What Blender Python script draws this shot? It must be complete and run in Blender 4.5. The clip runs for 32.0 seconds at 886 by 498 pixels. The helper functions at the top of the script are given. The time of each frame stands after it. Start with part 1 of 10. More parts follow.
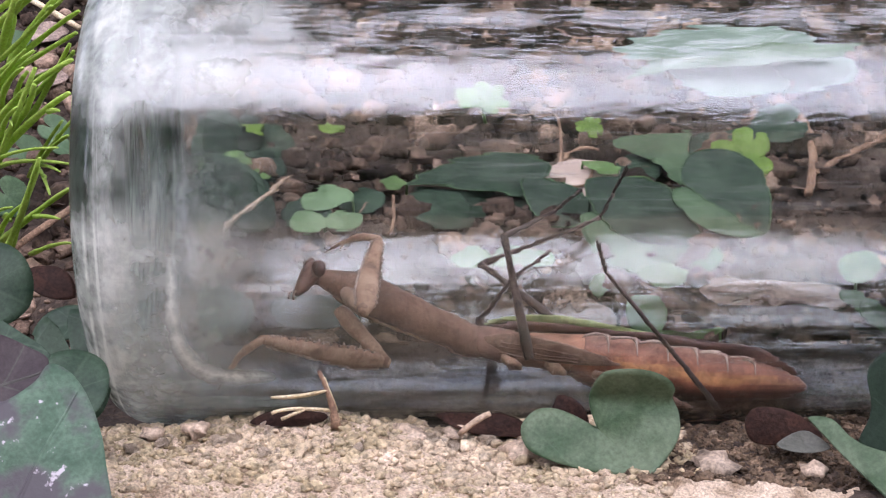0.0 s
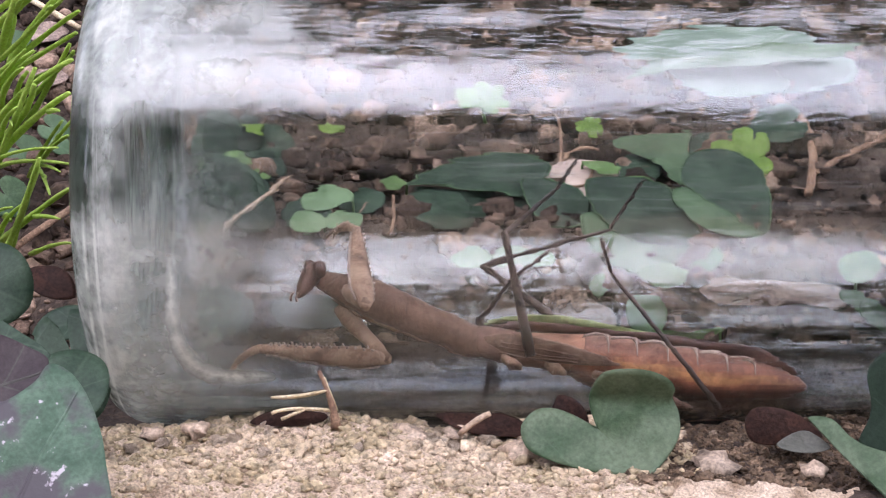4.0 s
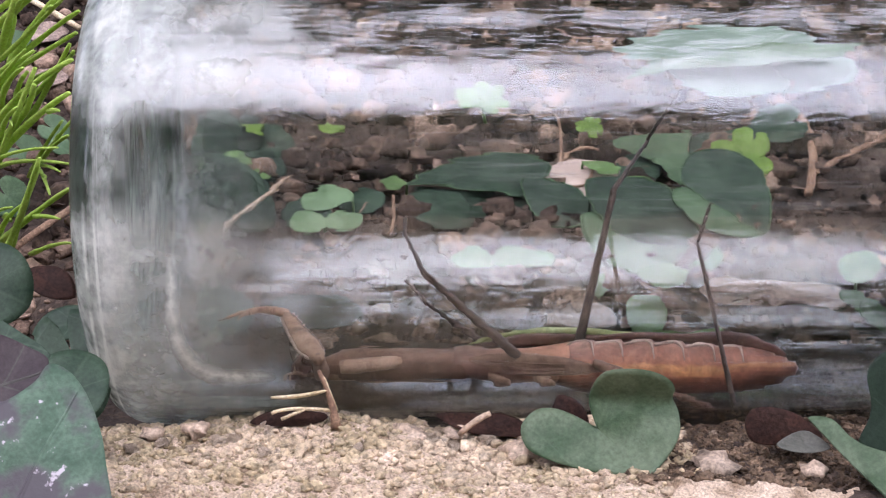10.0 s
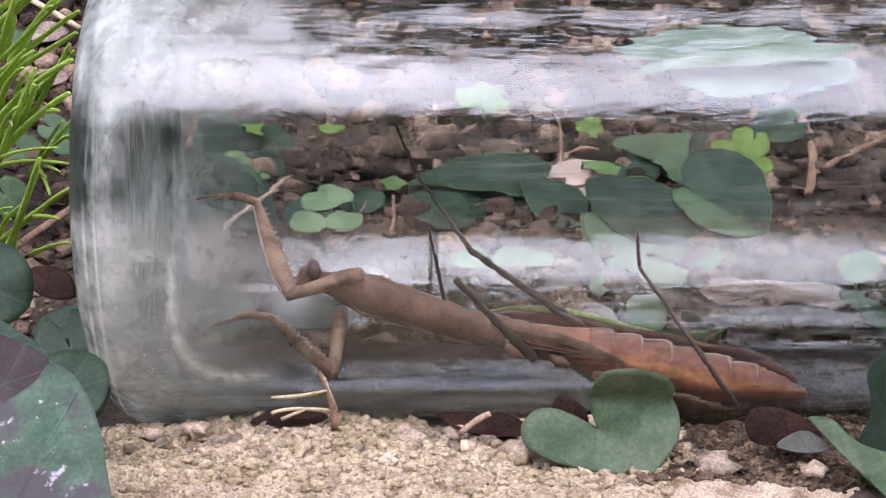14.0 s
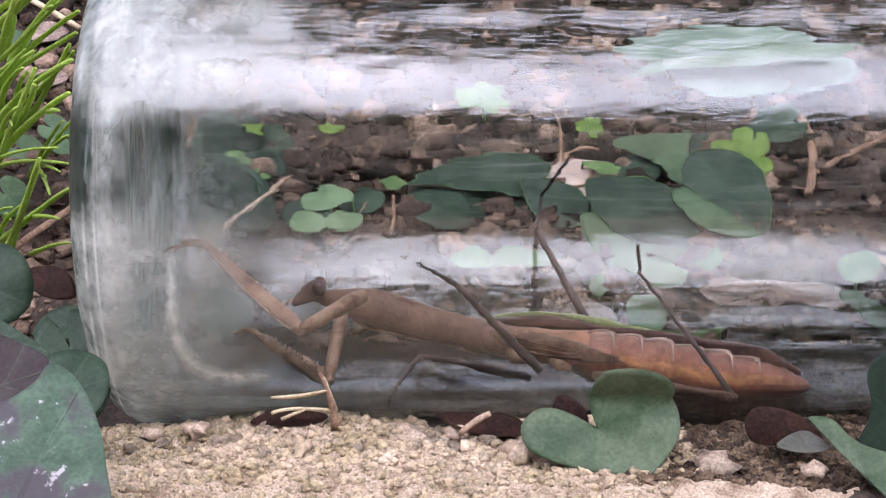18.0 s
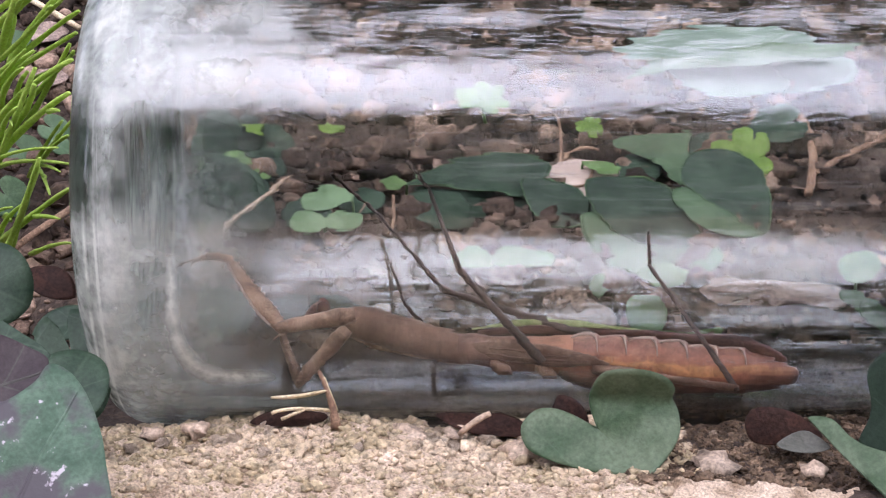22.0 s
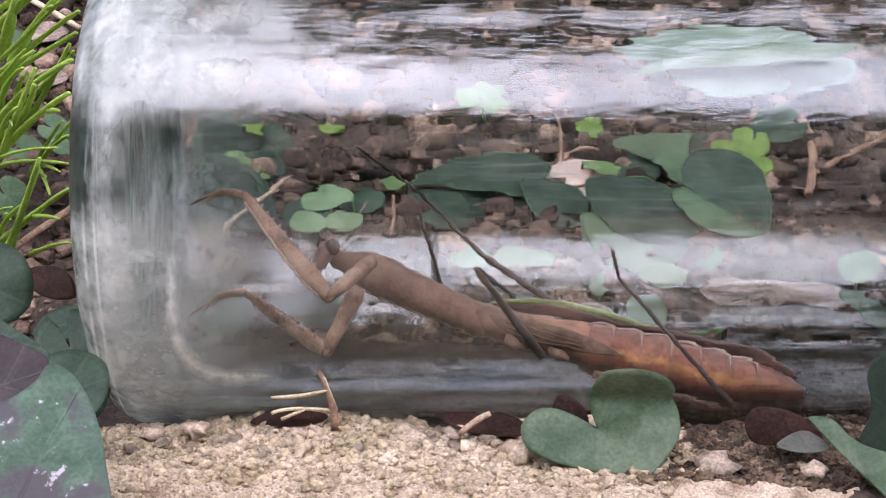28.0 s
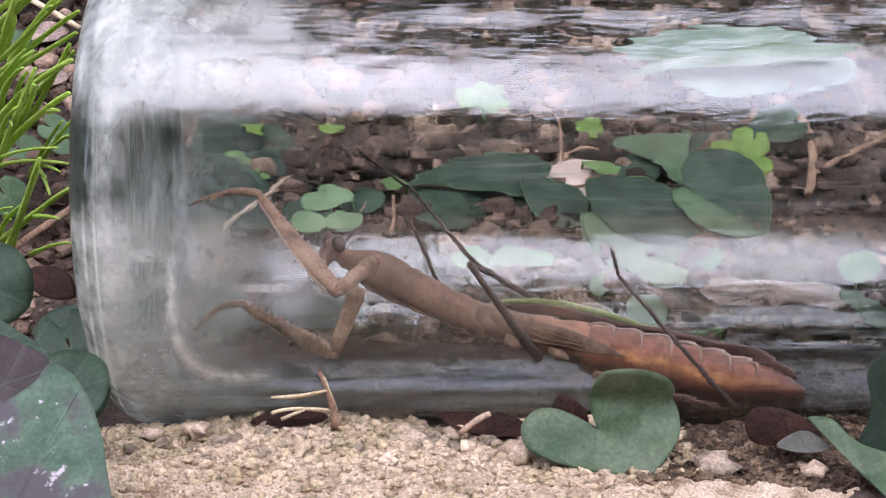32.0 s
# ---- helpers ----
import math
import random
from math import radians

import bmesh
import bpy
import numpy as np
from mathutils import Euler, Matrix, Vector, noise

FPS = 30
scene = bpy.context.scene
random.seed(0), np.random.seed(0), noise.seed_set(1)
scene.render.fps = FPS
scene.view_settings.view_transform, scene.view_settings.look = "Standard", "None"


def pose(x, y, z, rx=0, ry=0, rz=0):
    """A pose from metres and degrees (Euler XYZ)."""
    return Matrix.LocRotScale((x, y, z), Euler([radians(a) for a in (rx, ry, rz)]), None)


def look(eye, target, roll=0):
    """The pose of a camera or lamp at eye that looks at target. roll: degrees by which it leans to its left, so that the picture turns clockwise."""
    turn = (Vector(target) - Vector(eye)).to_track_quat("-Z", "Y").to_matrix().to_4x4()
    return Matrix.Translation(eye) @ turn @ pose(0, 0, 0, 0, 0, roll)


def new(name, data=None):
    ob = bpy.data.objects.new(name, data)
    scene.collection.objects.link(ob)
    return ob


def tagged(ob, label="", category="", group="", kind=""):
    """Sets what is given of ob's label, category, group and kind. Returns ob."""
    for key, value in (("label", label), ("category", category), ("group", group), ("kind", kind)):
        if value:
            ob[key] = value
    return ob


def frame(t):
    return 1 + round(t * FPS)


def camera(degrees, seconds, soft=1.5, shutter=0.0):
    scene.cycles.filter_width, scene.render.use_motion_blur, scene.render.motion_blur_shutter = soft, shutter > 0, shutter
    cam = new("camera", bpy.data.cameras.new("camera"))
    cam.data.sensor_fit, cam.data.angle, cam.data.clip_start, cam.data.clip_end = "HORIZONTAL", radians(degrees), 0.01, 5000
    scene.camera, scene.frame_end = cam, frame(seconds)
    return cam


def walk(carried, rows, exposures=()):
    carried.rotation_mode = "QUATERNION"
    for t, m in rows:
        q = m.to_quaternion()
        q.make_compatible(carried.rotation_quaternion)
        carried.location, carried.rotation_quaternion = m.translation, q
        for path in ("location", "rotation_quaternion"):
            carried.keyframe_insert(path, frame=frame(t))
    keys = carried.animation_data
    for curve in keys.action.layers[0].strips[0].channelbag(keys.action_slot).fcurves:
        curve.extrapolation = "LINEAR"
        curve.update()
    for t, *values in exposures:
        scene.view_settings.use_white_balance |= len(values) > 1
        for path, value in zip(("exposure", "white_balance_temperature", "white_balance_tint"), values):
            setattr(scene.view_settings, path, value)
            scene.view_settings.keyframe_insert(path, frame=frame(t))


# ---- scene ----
cam = camera(28, 32.0, soft=1.2)
EYE, AIM = (0, -0.3122, 0.0857), (0, -0.0024, 0.0311)
walk(cam, [(0.0, look(EYE, AIM)), (32.0, look(EYE, AIM))], exposures=[(0.0, 2.18, 5990, 18), (32.0, 2.18, 5990, 18)])

# ---- light: overcast daylight, open sky in front, added trees behind ----
world = bpy.data.worlds.new("world")
scene.world = world
world.use_nodes = True
wn, wl = world.node_tree.nodes, world.node_tree.links
sky = wn.new("ShaderNodeTexSky")
sky.sky_type, sky.sun_disc = "NISHITA", False
sky.sun_elevation, sky.sun_rotation = radians(57), radians(190)
soft_sky = wn.new("ShaderNodeHueSaturation")
soft_sky.inputs["Saturation"].default_value = 0.26
wl.new(sky.outputs[0], soft_sky.inputs["Color"])
cloud = wn.new("ShaderNodeTexNoise")
cloud.inputs["Scale"].default_value, cloud.inputs["Detail"].default_value = 3.5, 6
shade = wn.new("ShaderNodeMapRange")
shade.inputs[1].default_value, shade.inputs[2].default_value = 0.3, 0.7
shade.inputs[3].default_value, shade.inputs[4].default_value = 0.7, 1.35
wl.new(wn.new("ShaderNodeTexCoord").outputs["Generated"], cloud.inputs["Vector"])
wl.new(cloud.outputs["Fac"], shade.inputs[0])
wl.new(shade.outputs[0], soft_sky.inputs["Value"])
tint = wn.new("ShaderNodeMix")
tint.data_type, tint.blend_type = "RGBA", "MULTIPLY"
tint.inputs[0].default_value, tint.inputs[7].default_value = 1.0, (1.0, 0.975, 1.05, 1)
wl.new(soft_sky.outputs[0], tint.inputs[6])
wl.new(tint.outputs[2], wn["Background"].inputs[0])
wn["Background"].inputs[1].default_value = 0.15
sun = new("sun", bpy.data.lights.new("sun", "SUN"))
sun.data.energy, sun.data.angle, sun.data.color = 1.3, radians(98), (1.0, 0.966, 0.95)
sun.matrix_basis = look((0.0, -0.53, 0.85), (0, 0, 0))


# ---- materials ----
def tree(name, rough=0.8, spec=0.3):
    m = bpy.data.materials.new(name)
    m.use_nodes = True
    n = m.node_tree.nodes
    b = n["Principled BSDF"]
    b.inputs["Roughness"].default_value = rough
    b.inputs["Specular IOR Level"].default_value = spec
    return m, n, m.node_tree.links, b


def noise_of(n, l, co, scale, detail=4, stretch=None):
    t = n.new("ShaderNodeTexNoise")
    t.inputs["Scale"].default_value, t.inputs["Detail"].default_value = scale, detail
    t.inputs["Roughness"].default_value = 0.6
    if stretch:
        mp = n.new("ShaderNodeMapping")
        mp.inputs["Scale"].default_value = stretch
        l.new(co, mp.inputs[0])
        co = mp.outputs[0]
    l.new(co, t.inputs["Vector"])
    return t.outputs["Fac"]


def ramp(n, l, fac, stops):
    r = n.new("ShaderNodeValToRGB")
    els = r.color_ramp.elements
    while len(els) < len(stops):
        els.new(0.5)
    for e, (p, c) in zip(els, stops):
        e.position, e.color = p, (*c, 1)
    l.new(fac, r.inputs[0])
    return r.outputs[0]


def mix(n, l, kind, fac, a, b):
    x = n.new("ShaderNodeMix")
    x.data_type, x.blend_type = "RGBA", kind
    for sock, v in ((x.inputs[0], fac), (x.inputs[6], a), (x.inputs[7], b)):
        if isinstance(v, (int, float)):
            sock.default_value = v
        elif isinstance(v, tuple):
            sock.default_value = (*v, 1)
        else:
            l.new(v, sock)
    return x.outputs[2]


def bump(n, l, b, height, strength, dist):
    k = n.new("ShaderNodeBump")
    k.inputs["Strength"].default_value, k.inputs["Distance"].default_value = strength, dist
    l.new(height, k.inputs["Height"])
    l.new(k.outputs[0], b.inputs["Normal"])


def rough_stuff(name, stops, big=60, small=700, rough=0.9, strength=0.6, dist=0.0006, spec=0.2, per_piece=0.0, island=False, fine_mix=1.0):
    """Earth, stone, dry plant matter: two scales of mottling and fine relief."""
    m, n, l, b = tree(name, rough, spec)
    co = n.new("ShaderNodeTexCoord").outputs["Object"]
    f1, f2 = noise_of(n, l, co, big), noise_of(n, l, co, small, 3)
    col = ramp(n, l, f1, stops)
    fine = ramp(n, l, f2, [(0.3, (0.45, 0.45, 0.45)), (0.7, (1.35, 1.3, 1.25))])
    col = mix(n, l, "MULTIPLY", fine_mix, col, fine)
    if per_piece:
        if island:
            rnd = n.new("ShaderNodeNewGeometry").outputs["Random Per Island"]
        else:
            rnd = n.new("ShaderNodeObjectInfo").outputs["Random"]
        shade = ramp(n, l, rnd, [(0.0, (1 - per_piece,) * 3), (1.0, (1 + per_piece, 1 + 0.9 * per_piece, 1 + 0.8 * per_piece))])
        col = mix(n, l, "MULTIPLY", 1.0, col, shade)
    l.new(col, b.inputs["Base Color"])
    bump(n, l, b, f2, strength, dist)
    return m


def leaf_stuff(name, dark, light, vein, rough=0.45, spots=None, translucent=0.15, vein_gap=0.0042):
    """Living leaf: mottled green, paler side veins off a midrib, fine relief."""
    m, n, l, b = tree(name, rough, 0.14)
    co = n.new("ShaderNodeTexCoord").outputs["Object"]
    f1, f2 = noise_of(n, l, co, 110), noise_of(n, l, co, 1500, 3)
    col = ramp(n, l, f1, [(0.32, dark), (0.68, light)])
    rnd = n.new("ShaderNodeObjectInfo").outputs["Random"]
    col = mix(n, l, "MULTIPLY", 1.0, col, ramp(n, l, rnd, [(0.0, (0.85, 0.85, 0.85)), (1.0, (1.15, 1.15, 1.15))]))
    col = mix(n, l, "MULTIPLY", 0.5, col, ramp(n, l, f2, [(0.3, (0.5, 0.5, 0.5)), (0.7, (1.3, 1.3, 1.3))]))
    sep = n.new("ShaderNodeSeparateXYZ")
    l.new(co, sep.inputs[0])

    def calc(op, a, c=None):
        k = n.new("ShaderNodeMath")
        k.operation = op
        for i, v in enumerate((a, c)):
            if v is None:
                continue
            if isinstance(v, (int, float)):
                k.inputs[i].default_value = v
            else:
                l.new(v, k.inputs[i])
        return k.outputs[0]

    ax = calc("ABSOLUTE", sep.outputs[0])
    side = calc("PINGPONG", calc("ADD", calc("SUBTRACT", sep.outputs[1], calc("MULTIPLY", ax, 0.9)), calc("MULTIPLY", f1, 0.002)), vein_gap)
    lines = calc("MAXIMUM", calc("SUBTRACT", 1.0, calc("MULTIPLY", side, 3500)), calc("SUBTRACT", 1.0, calc("MULTIPLY", ax, 2200)))
    lines = calc("MAXIMUM", lines, 0.0)
    col = mix(n, l, "MIX", calc("MULTIPLY", lines, 0.14), col, vein)
    if spots:
        col = mix(n, l, "MIX", ramp(n, l, noise_of(n, l, co, 85, 4), [(0.47, (0, 0, 0)), (0.58, (0.9, 0.9, 0.9))]), col, (0.075, 0.06, 0.07))
        col = mix(n, l, "MIX", ramp(n, l, noise_of(n, l, co, 420, 3), [(0.63, (0, 0, 0)), (0.69, (0.85, 0.85, 0.85))]), col, spots)
    l.new(col, b.inputs["Base Color"])
    tr = n.new("ShaderNodeBsdfTranslucent")
    l.new(col, tr.inputs[0])
    ms = n.new("ShaderNodeMixShader")
    ms.inputs[0].default_value = translucent
    l.new(b.outputs[0], ms.inputs[1])
    l.new(tr.outputs[0], ms.inputs[2])
    l.new(ms.outputs[0], n["Material Output"].inputs[0])
    bump(n, l, b, calc("ADD", f2, calc("MULTIPLY", lines, 0.2)), 0.35, 0.0003)
    return m


EARTH = rough_stuff("earth", [(0.3, (0.016, 0.011, 0.008)), (0.5, (0.042, 0.03, 0.023)), (0.72, (0.12, 0.09, 0.07))], 45, 900, 0.95, 0.9, 0.0012)
SLAB = rough_stuff("sandy_crust", [(0.34, (0.2, 0.14, 0.09)), (0.48, (0.43, 0.335, 0.245)), (0.7, (0.6, 0.48, 0.37))], 190, 2300, 0.95, 0.8, 0.0006)
SAND = rough_stuff("sandy_gravel", [(0.28, (0.24, 0.18, 0.105)), (0.42, (0.35, 0.285, 0.18)), (0.54, (0.44, 0.35, 0.245)), (0.75, (0.58, 0.48, 0.36))], 90, 1100, 0.9, 0.6, 0.0005, 0.25, 0.2, True)
CLOD = rough_stuff("soil_clods", [(0.3, (0.022, 0.015, 0.012)), (0.5, (0.11, 0.078, 0.06)), (0.7, (0.32, 0.24, 0.185))], 60, 900, 0.95, 0.8, 0.0008, 0.15, 0.75, True)
CRUMB = rough_stuff("crumbly_soil", [(0.3, (0.03, 0.02, 0.014)), (0.5, (0.105, 0.075, 0.051)), (0.72, (0.29, 0.215, 0.152))], 120, 900, 0.95, 0.8, 0.0008, 0.15, 0.5, True)
STONE = rough_stuff("pale_stone", [(0.3, (0.28, 0.205, 0.145)), (0.7, (0.5, 0.4, 0.31))], 150, 1200, 0.85, 0.6, 0.0005, 0.3, 0.2)
PEBBLE = rough_stuff("tan_pebble", [(0.3, (0.36, 0.28, 0.2)), (0.5, (0.47, 0.375, 0.28)), (0.72, (0.62, 0.52, 0.41))], 0.7, 6, 0.9, 0.7, 0.3, 0.25, 0.14, fine_mix=0.6)
STRAW = rough_stuff("straw", [(0.3, (0.42, 0.32, 0.18)), (0.7, (0.7, 0.6, 0.42))], 200, 2500, 0.6, 0.4, 0.0002, 0.3)
TWIGPALE = rough_stuff("tan_twig", [(0.3, (0.3, 0.2, 0.13)), (0.7, (0.52, 0.4, 0.3))], 200, 1500, 0.85, 0.8, 0.0004, 0.2)
TWIG = rough_stuff("brown_twig", [(0.3, (0.16, 0.09, 0.06)), (0.7, (0.36, 0.24, 0.16))], 200, 2200, 0.8, 0.6, 0.0003, 0.2)
DEAD = rough_stuff("dead_leaf", [(0.3, (0.2, 0.145, 0.115)), (0.7, (0.36, 0.28, 0.235))], 120, 1500, 0.75, 0.5, 0.0003, 0.25)
DEADPALE = rough_stuff("pinkish_dead_leaf", [(0.3, (0.36, 0.26, 0.21)), (0.7, (0.56, 0.44, 0.37))], 120, 1500, 0.75, 0.2, 0.0002, 0.25, fine_mix=0.4)
LITTER = rough_stuff("leaf_scraps", [(0.3, (0.09, 0.06, 0.045)), (0.7, (0.3, 0.22, 0.17))], 60, 1500, 0.8, 0.5, 0.0003, 0.2, 0.6, True)
WITHERED = rough_stuff("withered_leaf", [(0.3, (0.055, 0.056, 0.045)), (0.7, (0.11, 0.11, 0.092))], 160, 1500, 0.7, 0.4, 0.0003, 0.2, fine_mix=0.5)
BROWN = rough_stuff("brown_leaf", [(0.3, (0.018, 0.01, 0.008)), (0.7, (0.045, 0.022, 0.016))], 150, 1500, 0.65, 0.4, 0.0003, 0.08)
GREEN = leaf_stuff("dark_green_leaf", (0.017, 0.034, 0.019), (0.058, 0.086, 0.055), (0.14, 0.18, 0.125), 0.42)
# darker copy of the green leaf: shade on the bank is in its colour
SHADY = leaf_stuff("dark_and_shaded_leaf", (0.01, 0.02, 0.011), (0.026, 0.042, 0.026), (0.045, 0.065, 0.042), 0.55, None, 0.08)
HEART = leaf_stuff("green_heart_leaf", (0.05, 0.1, 0.042), (0.13, 0.19, 0.105), (0.2, 0.27, 0.17), 0.5)
HEARTDARK = leaf_stuff("dusty_heart_leaf", (0.03, 0.06, 0.026), (0.12, 0.152, 0.094), (0.1, 0.15, 0.09), 0.48)
PALE = leaf_stuff("pale_green_leaf", (0.05, 0.092, 0.042), (0.11, 0.165, 0.085), (0.17, 0.23, 0.14), 0.5)
LIME = leaf_stuff("lime_leaf", (0.12, 0.2, 0.035), (0.22, 0.32, 0.075), (0.3, 0.38, 0.14), 0.45, None, 0.3)
MID = leaf_stuff("clover_green", (0.085, 0.15, 0.045), (0.17, 0.255, 0.095), (0.24, 0.32, 0.15), 0.5, None, 0.25)
CLOVER = leaf_stuff("pale_clover_green", (0.12, 0.19, 0.09), (0.21, 0.3, 0.16), (0.26, 0.34, 0.2), 0.5, None, 0.25)
DUSTY = leaf_stuff("dusty_pale_leaf", (0.15, 0.2, 0.155), (0.25, 0.3, 0.24), (0.3, 0.34, 0.28), 0.55)
SPOTTED = leaf_stuff("spotted_dark_leaf", (0.038, 0.075, 0.045), (0.13, 0.19, 0.13), (0.13, 0.17, 0.125), 0.5, (0.5, 0.44, 0.47))
PURPLE = leaf_stuff("purplish_leaf", (0.028, 0.018, 0.021), (0.062, 0.05, 0.048), (0.16, 0.2, 0.14), 0.5, None, 0.08)
GRASS = leaf_stuff("grass_stem", (0.27, 0.41, 0.05), (0.5, 0.64, 0.15), (0.44, 0.58, 0.13), 0.4, None, 0.35)
BODY = rough_stuff("mantis_brown", [(0.3, (0.12, 0.062, 0.041)), (0.5, (0.205, 0.115, 0.077)), (0.7, (0.27, 0.155, 0.105))], 130, 1800, 0.5, 0.5, 0.0003, 0.3, fine_mix=0.6)


def two_tone(name, first, second, start, end):
    """A skin that turns from one colour to another along the body."""
    m, n, l, b = tree(name, 0.48, 0.35)
    co = n.new("ShaderNodeTexCoord").outputs["Object"]
    f1, f2 = noise_of(n, l, co, 170), noise_of(n, l, co, 2200, 3)
    sep = n.new("ShaderNodeSeparateXYZ")
    l.new(co, sep.inputs[0])
    far = n.new("ShaderNodeMapRange")
    far.inputs[1].default_value, far.inputs[2].default_value = start, end
    l.new(sep.outputs[0], far.inputs[0])
    a = ramp(n, l, f1, [(0.36, tuple(0.55 * c for c in first)), (0.64, tuple(1.5 * c for c in first))])
    c = ramp(n, l, f1, [(0.36, tuple(0.55 * c for c in second)), (0.64, tuple(1.5 * c for c in second))])
    l.new(mix(n, l, "MIX", far.outputs[0], a, c), b.inputs["Base Color"])
    bump(n, l, b, f2, 0.3, 0.0002)
    return m


def belly_skin():
    """Brown plates above, an orange stripe along the side, dark red-brown below."""
    m, n, l, b = tree("mantis_orange_brown", 0.42, 0.4)
    co = n.new("ShaderNodeTexCoord").outputs["Object"]
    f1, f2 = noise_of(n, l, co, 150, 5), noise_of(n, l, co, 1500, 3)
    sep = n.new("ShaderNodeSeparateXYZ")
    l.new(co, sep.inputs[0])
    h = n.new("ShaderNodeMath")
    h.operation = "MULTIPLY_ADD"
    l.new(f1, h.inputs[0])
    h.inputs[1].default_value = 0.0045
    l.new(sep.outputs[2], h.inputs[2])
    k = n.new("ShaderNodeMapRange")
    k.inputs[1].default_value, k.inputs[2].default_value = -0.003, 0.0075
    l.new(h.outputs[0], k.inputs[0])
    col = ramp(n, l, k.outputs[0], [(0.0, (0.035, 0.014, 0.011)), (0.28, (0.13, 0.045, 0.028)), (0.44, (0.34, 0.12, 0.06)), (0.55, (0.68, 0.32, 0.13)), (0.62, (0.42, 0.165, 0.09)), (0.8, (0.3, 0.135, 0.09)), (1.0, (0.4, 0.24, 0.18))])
    col = mix(n, l, "MULTIPLY", 0.5, col, ramp(n, l, f2, [(0.3, (0.5, 0.5, 0.5)), (0.7, (1.35, 1.3, 1.25))]))
    col = mix(n, l, "MULTIPLY", 0.6, col, ramp(n, l, noise_of(n, l, co, 320, 4), [(0.38, (0.5, 0.45, 0.42)), (0.6, (1.25, 1.25, 1.25))]))
    tail = n.new("ShaderNodeMapRange")
    tail.inputs[1].default_value, tail.inputs[2].default_value = 0.044, 0.06
    tail.inputs[3].default_value, tail.inputs[4].default_value = 0.0, 0.75
    l.new(sep.outputs[0], tail.inputs[0])
    col = mix(n, l, "MIX", tail.outputs[0], col, (0.075, 0.03, 0.022))
    l.new(col, b.inputs["Base Color"])
    bump(n, l, b, f2, 0.3, 0.0002)
    return m


BELLY = belly_skin()
THORAX = two_tone("mantis_thorax", (0.2, 0.11, 0.079), (0.37, 0.18, 0.11), 0.003, 0.018)
LIMB = rough_stuff("mantis_tan", [(0.36, (0.16, 0.09, 0.058)), (0.5, (0.35, 0.21, 0.138)), (0.64, (0.5, 0.33, 0.225))], 190, 2500, 0.5, 0.3, 0.0002, 0.35, fine_mix=0.45)
SHIN = rough_stuff("mantis_dark_limb", [(0.3, (0.04, 0.027, 0.021)), (0.7, (0.11, 0.075, 0.057))], 260, 2500, 0.55, 0.3, 0.0002, 0.35, fine_mix=0.45)
RIM = rough_stuff("mantis_pale_rim", [(0.3, (0.38, 0.27, 0.22)), (0.7, (0.6, 0.46, 0.38))], 260, 2500, 0.5, 0.3, 0.0002, 0.35, fine_mix=0.4)
WING = rough_stuff("mantis_brown_wing", [(0.3, (0.06, 0.03, 0.022)), (0.7, (0.14, 0.07, 0.05))], 160, 2200, 0.4, 0.3, 0.0002, 0.4, fine_mix=0.45)
TEGMEN = rough_stuff("mantis_wing_cover", [(0.3, (0.12, 0.062, 0.04)), (0.5, (0.24, 0.14, 0.094)), (0.7, (0.34, 0.215, 0.15))], 260, 2400, 0.45, 0.5, 0.0003, 0.35, fine_mix=0.6)
EDGE = leaf_stuff("mantis_green_edge", (0.24, 0.27, 0.1), (0.4, 0.43, 0.2), (0.45, 0.47, 0.28), 0.4, None, 0.1)
FACE = rough_stuff("mantis_dark_red", [(0.36, (0.07, 0.035, 0.028)), (0.5, (0.14, 0.072, 0.056)), (0.64, (0.24, 0.135, 0.105))], 300, 2500, 0.5, 0.3, 0.0002, 0.35, fine_mix=0.45)
EYES = rough_stuff("mantis_eye", [(0.3, (0.06, 0.028, 0.022)), (0.7, (0.12, 0.055, 0.04))], 400, 3000, 0.25, 0.1, 0.0001, 0.5, fine_mix=0.45)
BARK = rough_stuff("bark", [(0.3, (0.08, 0.06, 0.045)), (0.7, (0.2, 0.15, 0.11))], 6, 60, 0.95, 0.8, 0.01)
FOLIAGE = leaf_stuff("tree_foliage", (0.04, 0.08, 0.03), (0.08, 0.14, 0.05), (0.1, 0.16, 0.07), 0.5, None, 0.3, 0.02)
PLASTER = rough_stuff("grey_plaster", [(0.3, (0.3, 0.29, 0.28)), (0.7, (0.42, 0.41, 0.4))], 2, 60, 0.95, 0.3, 0.004)


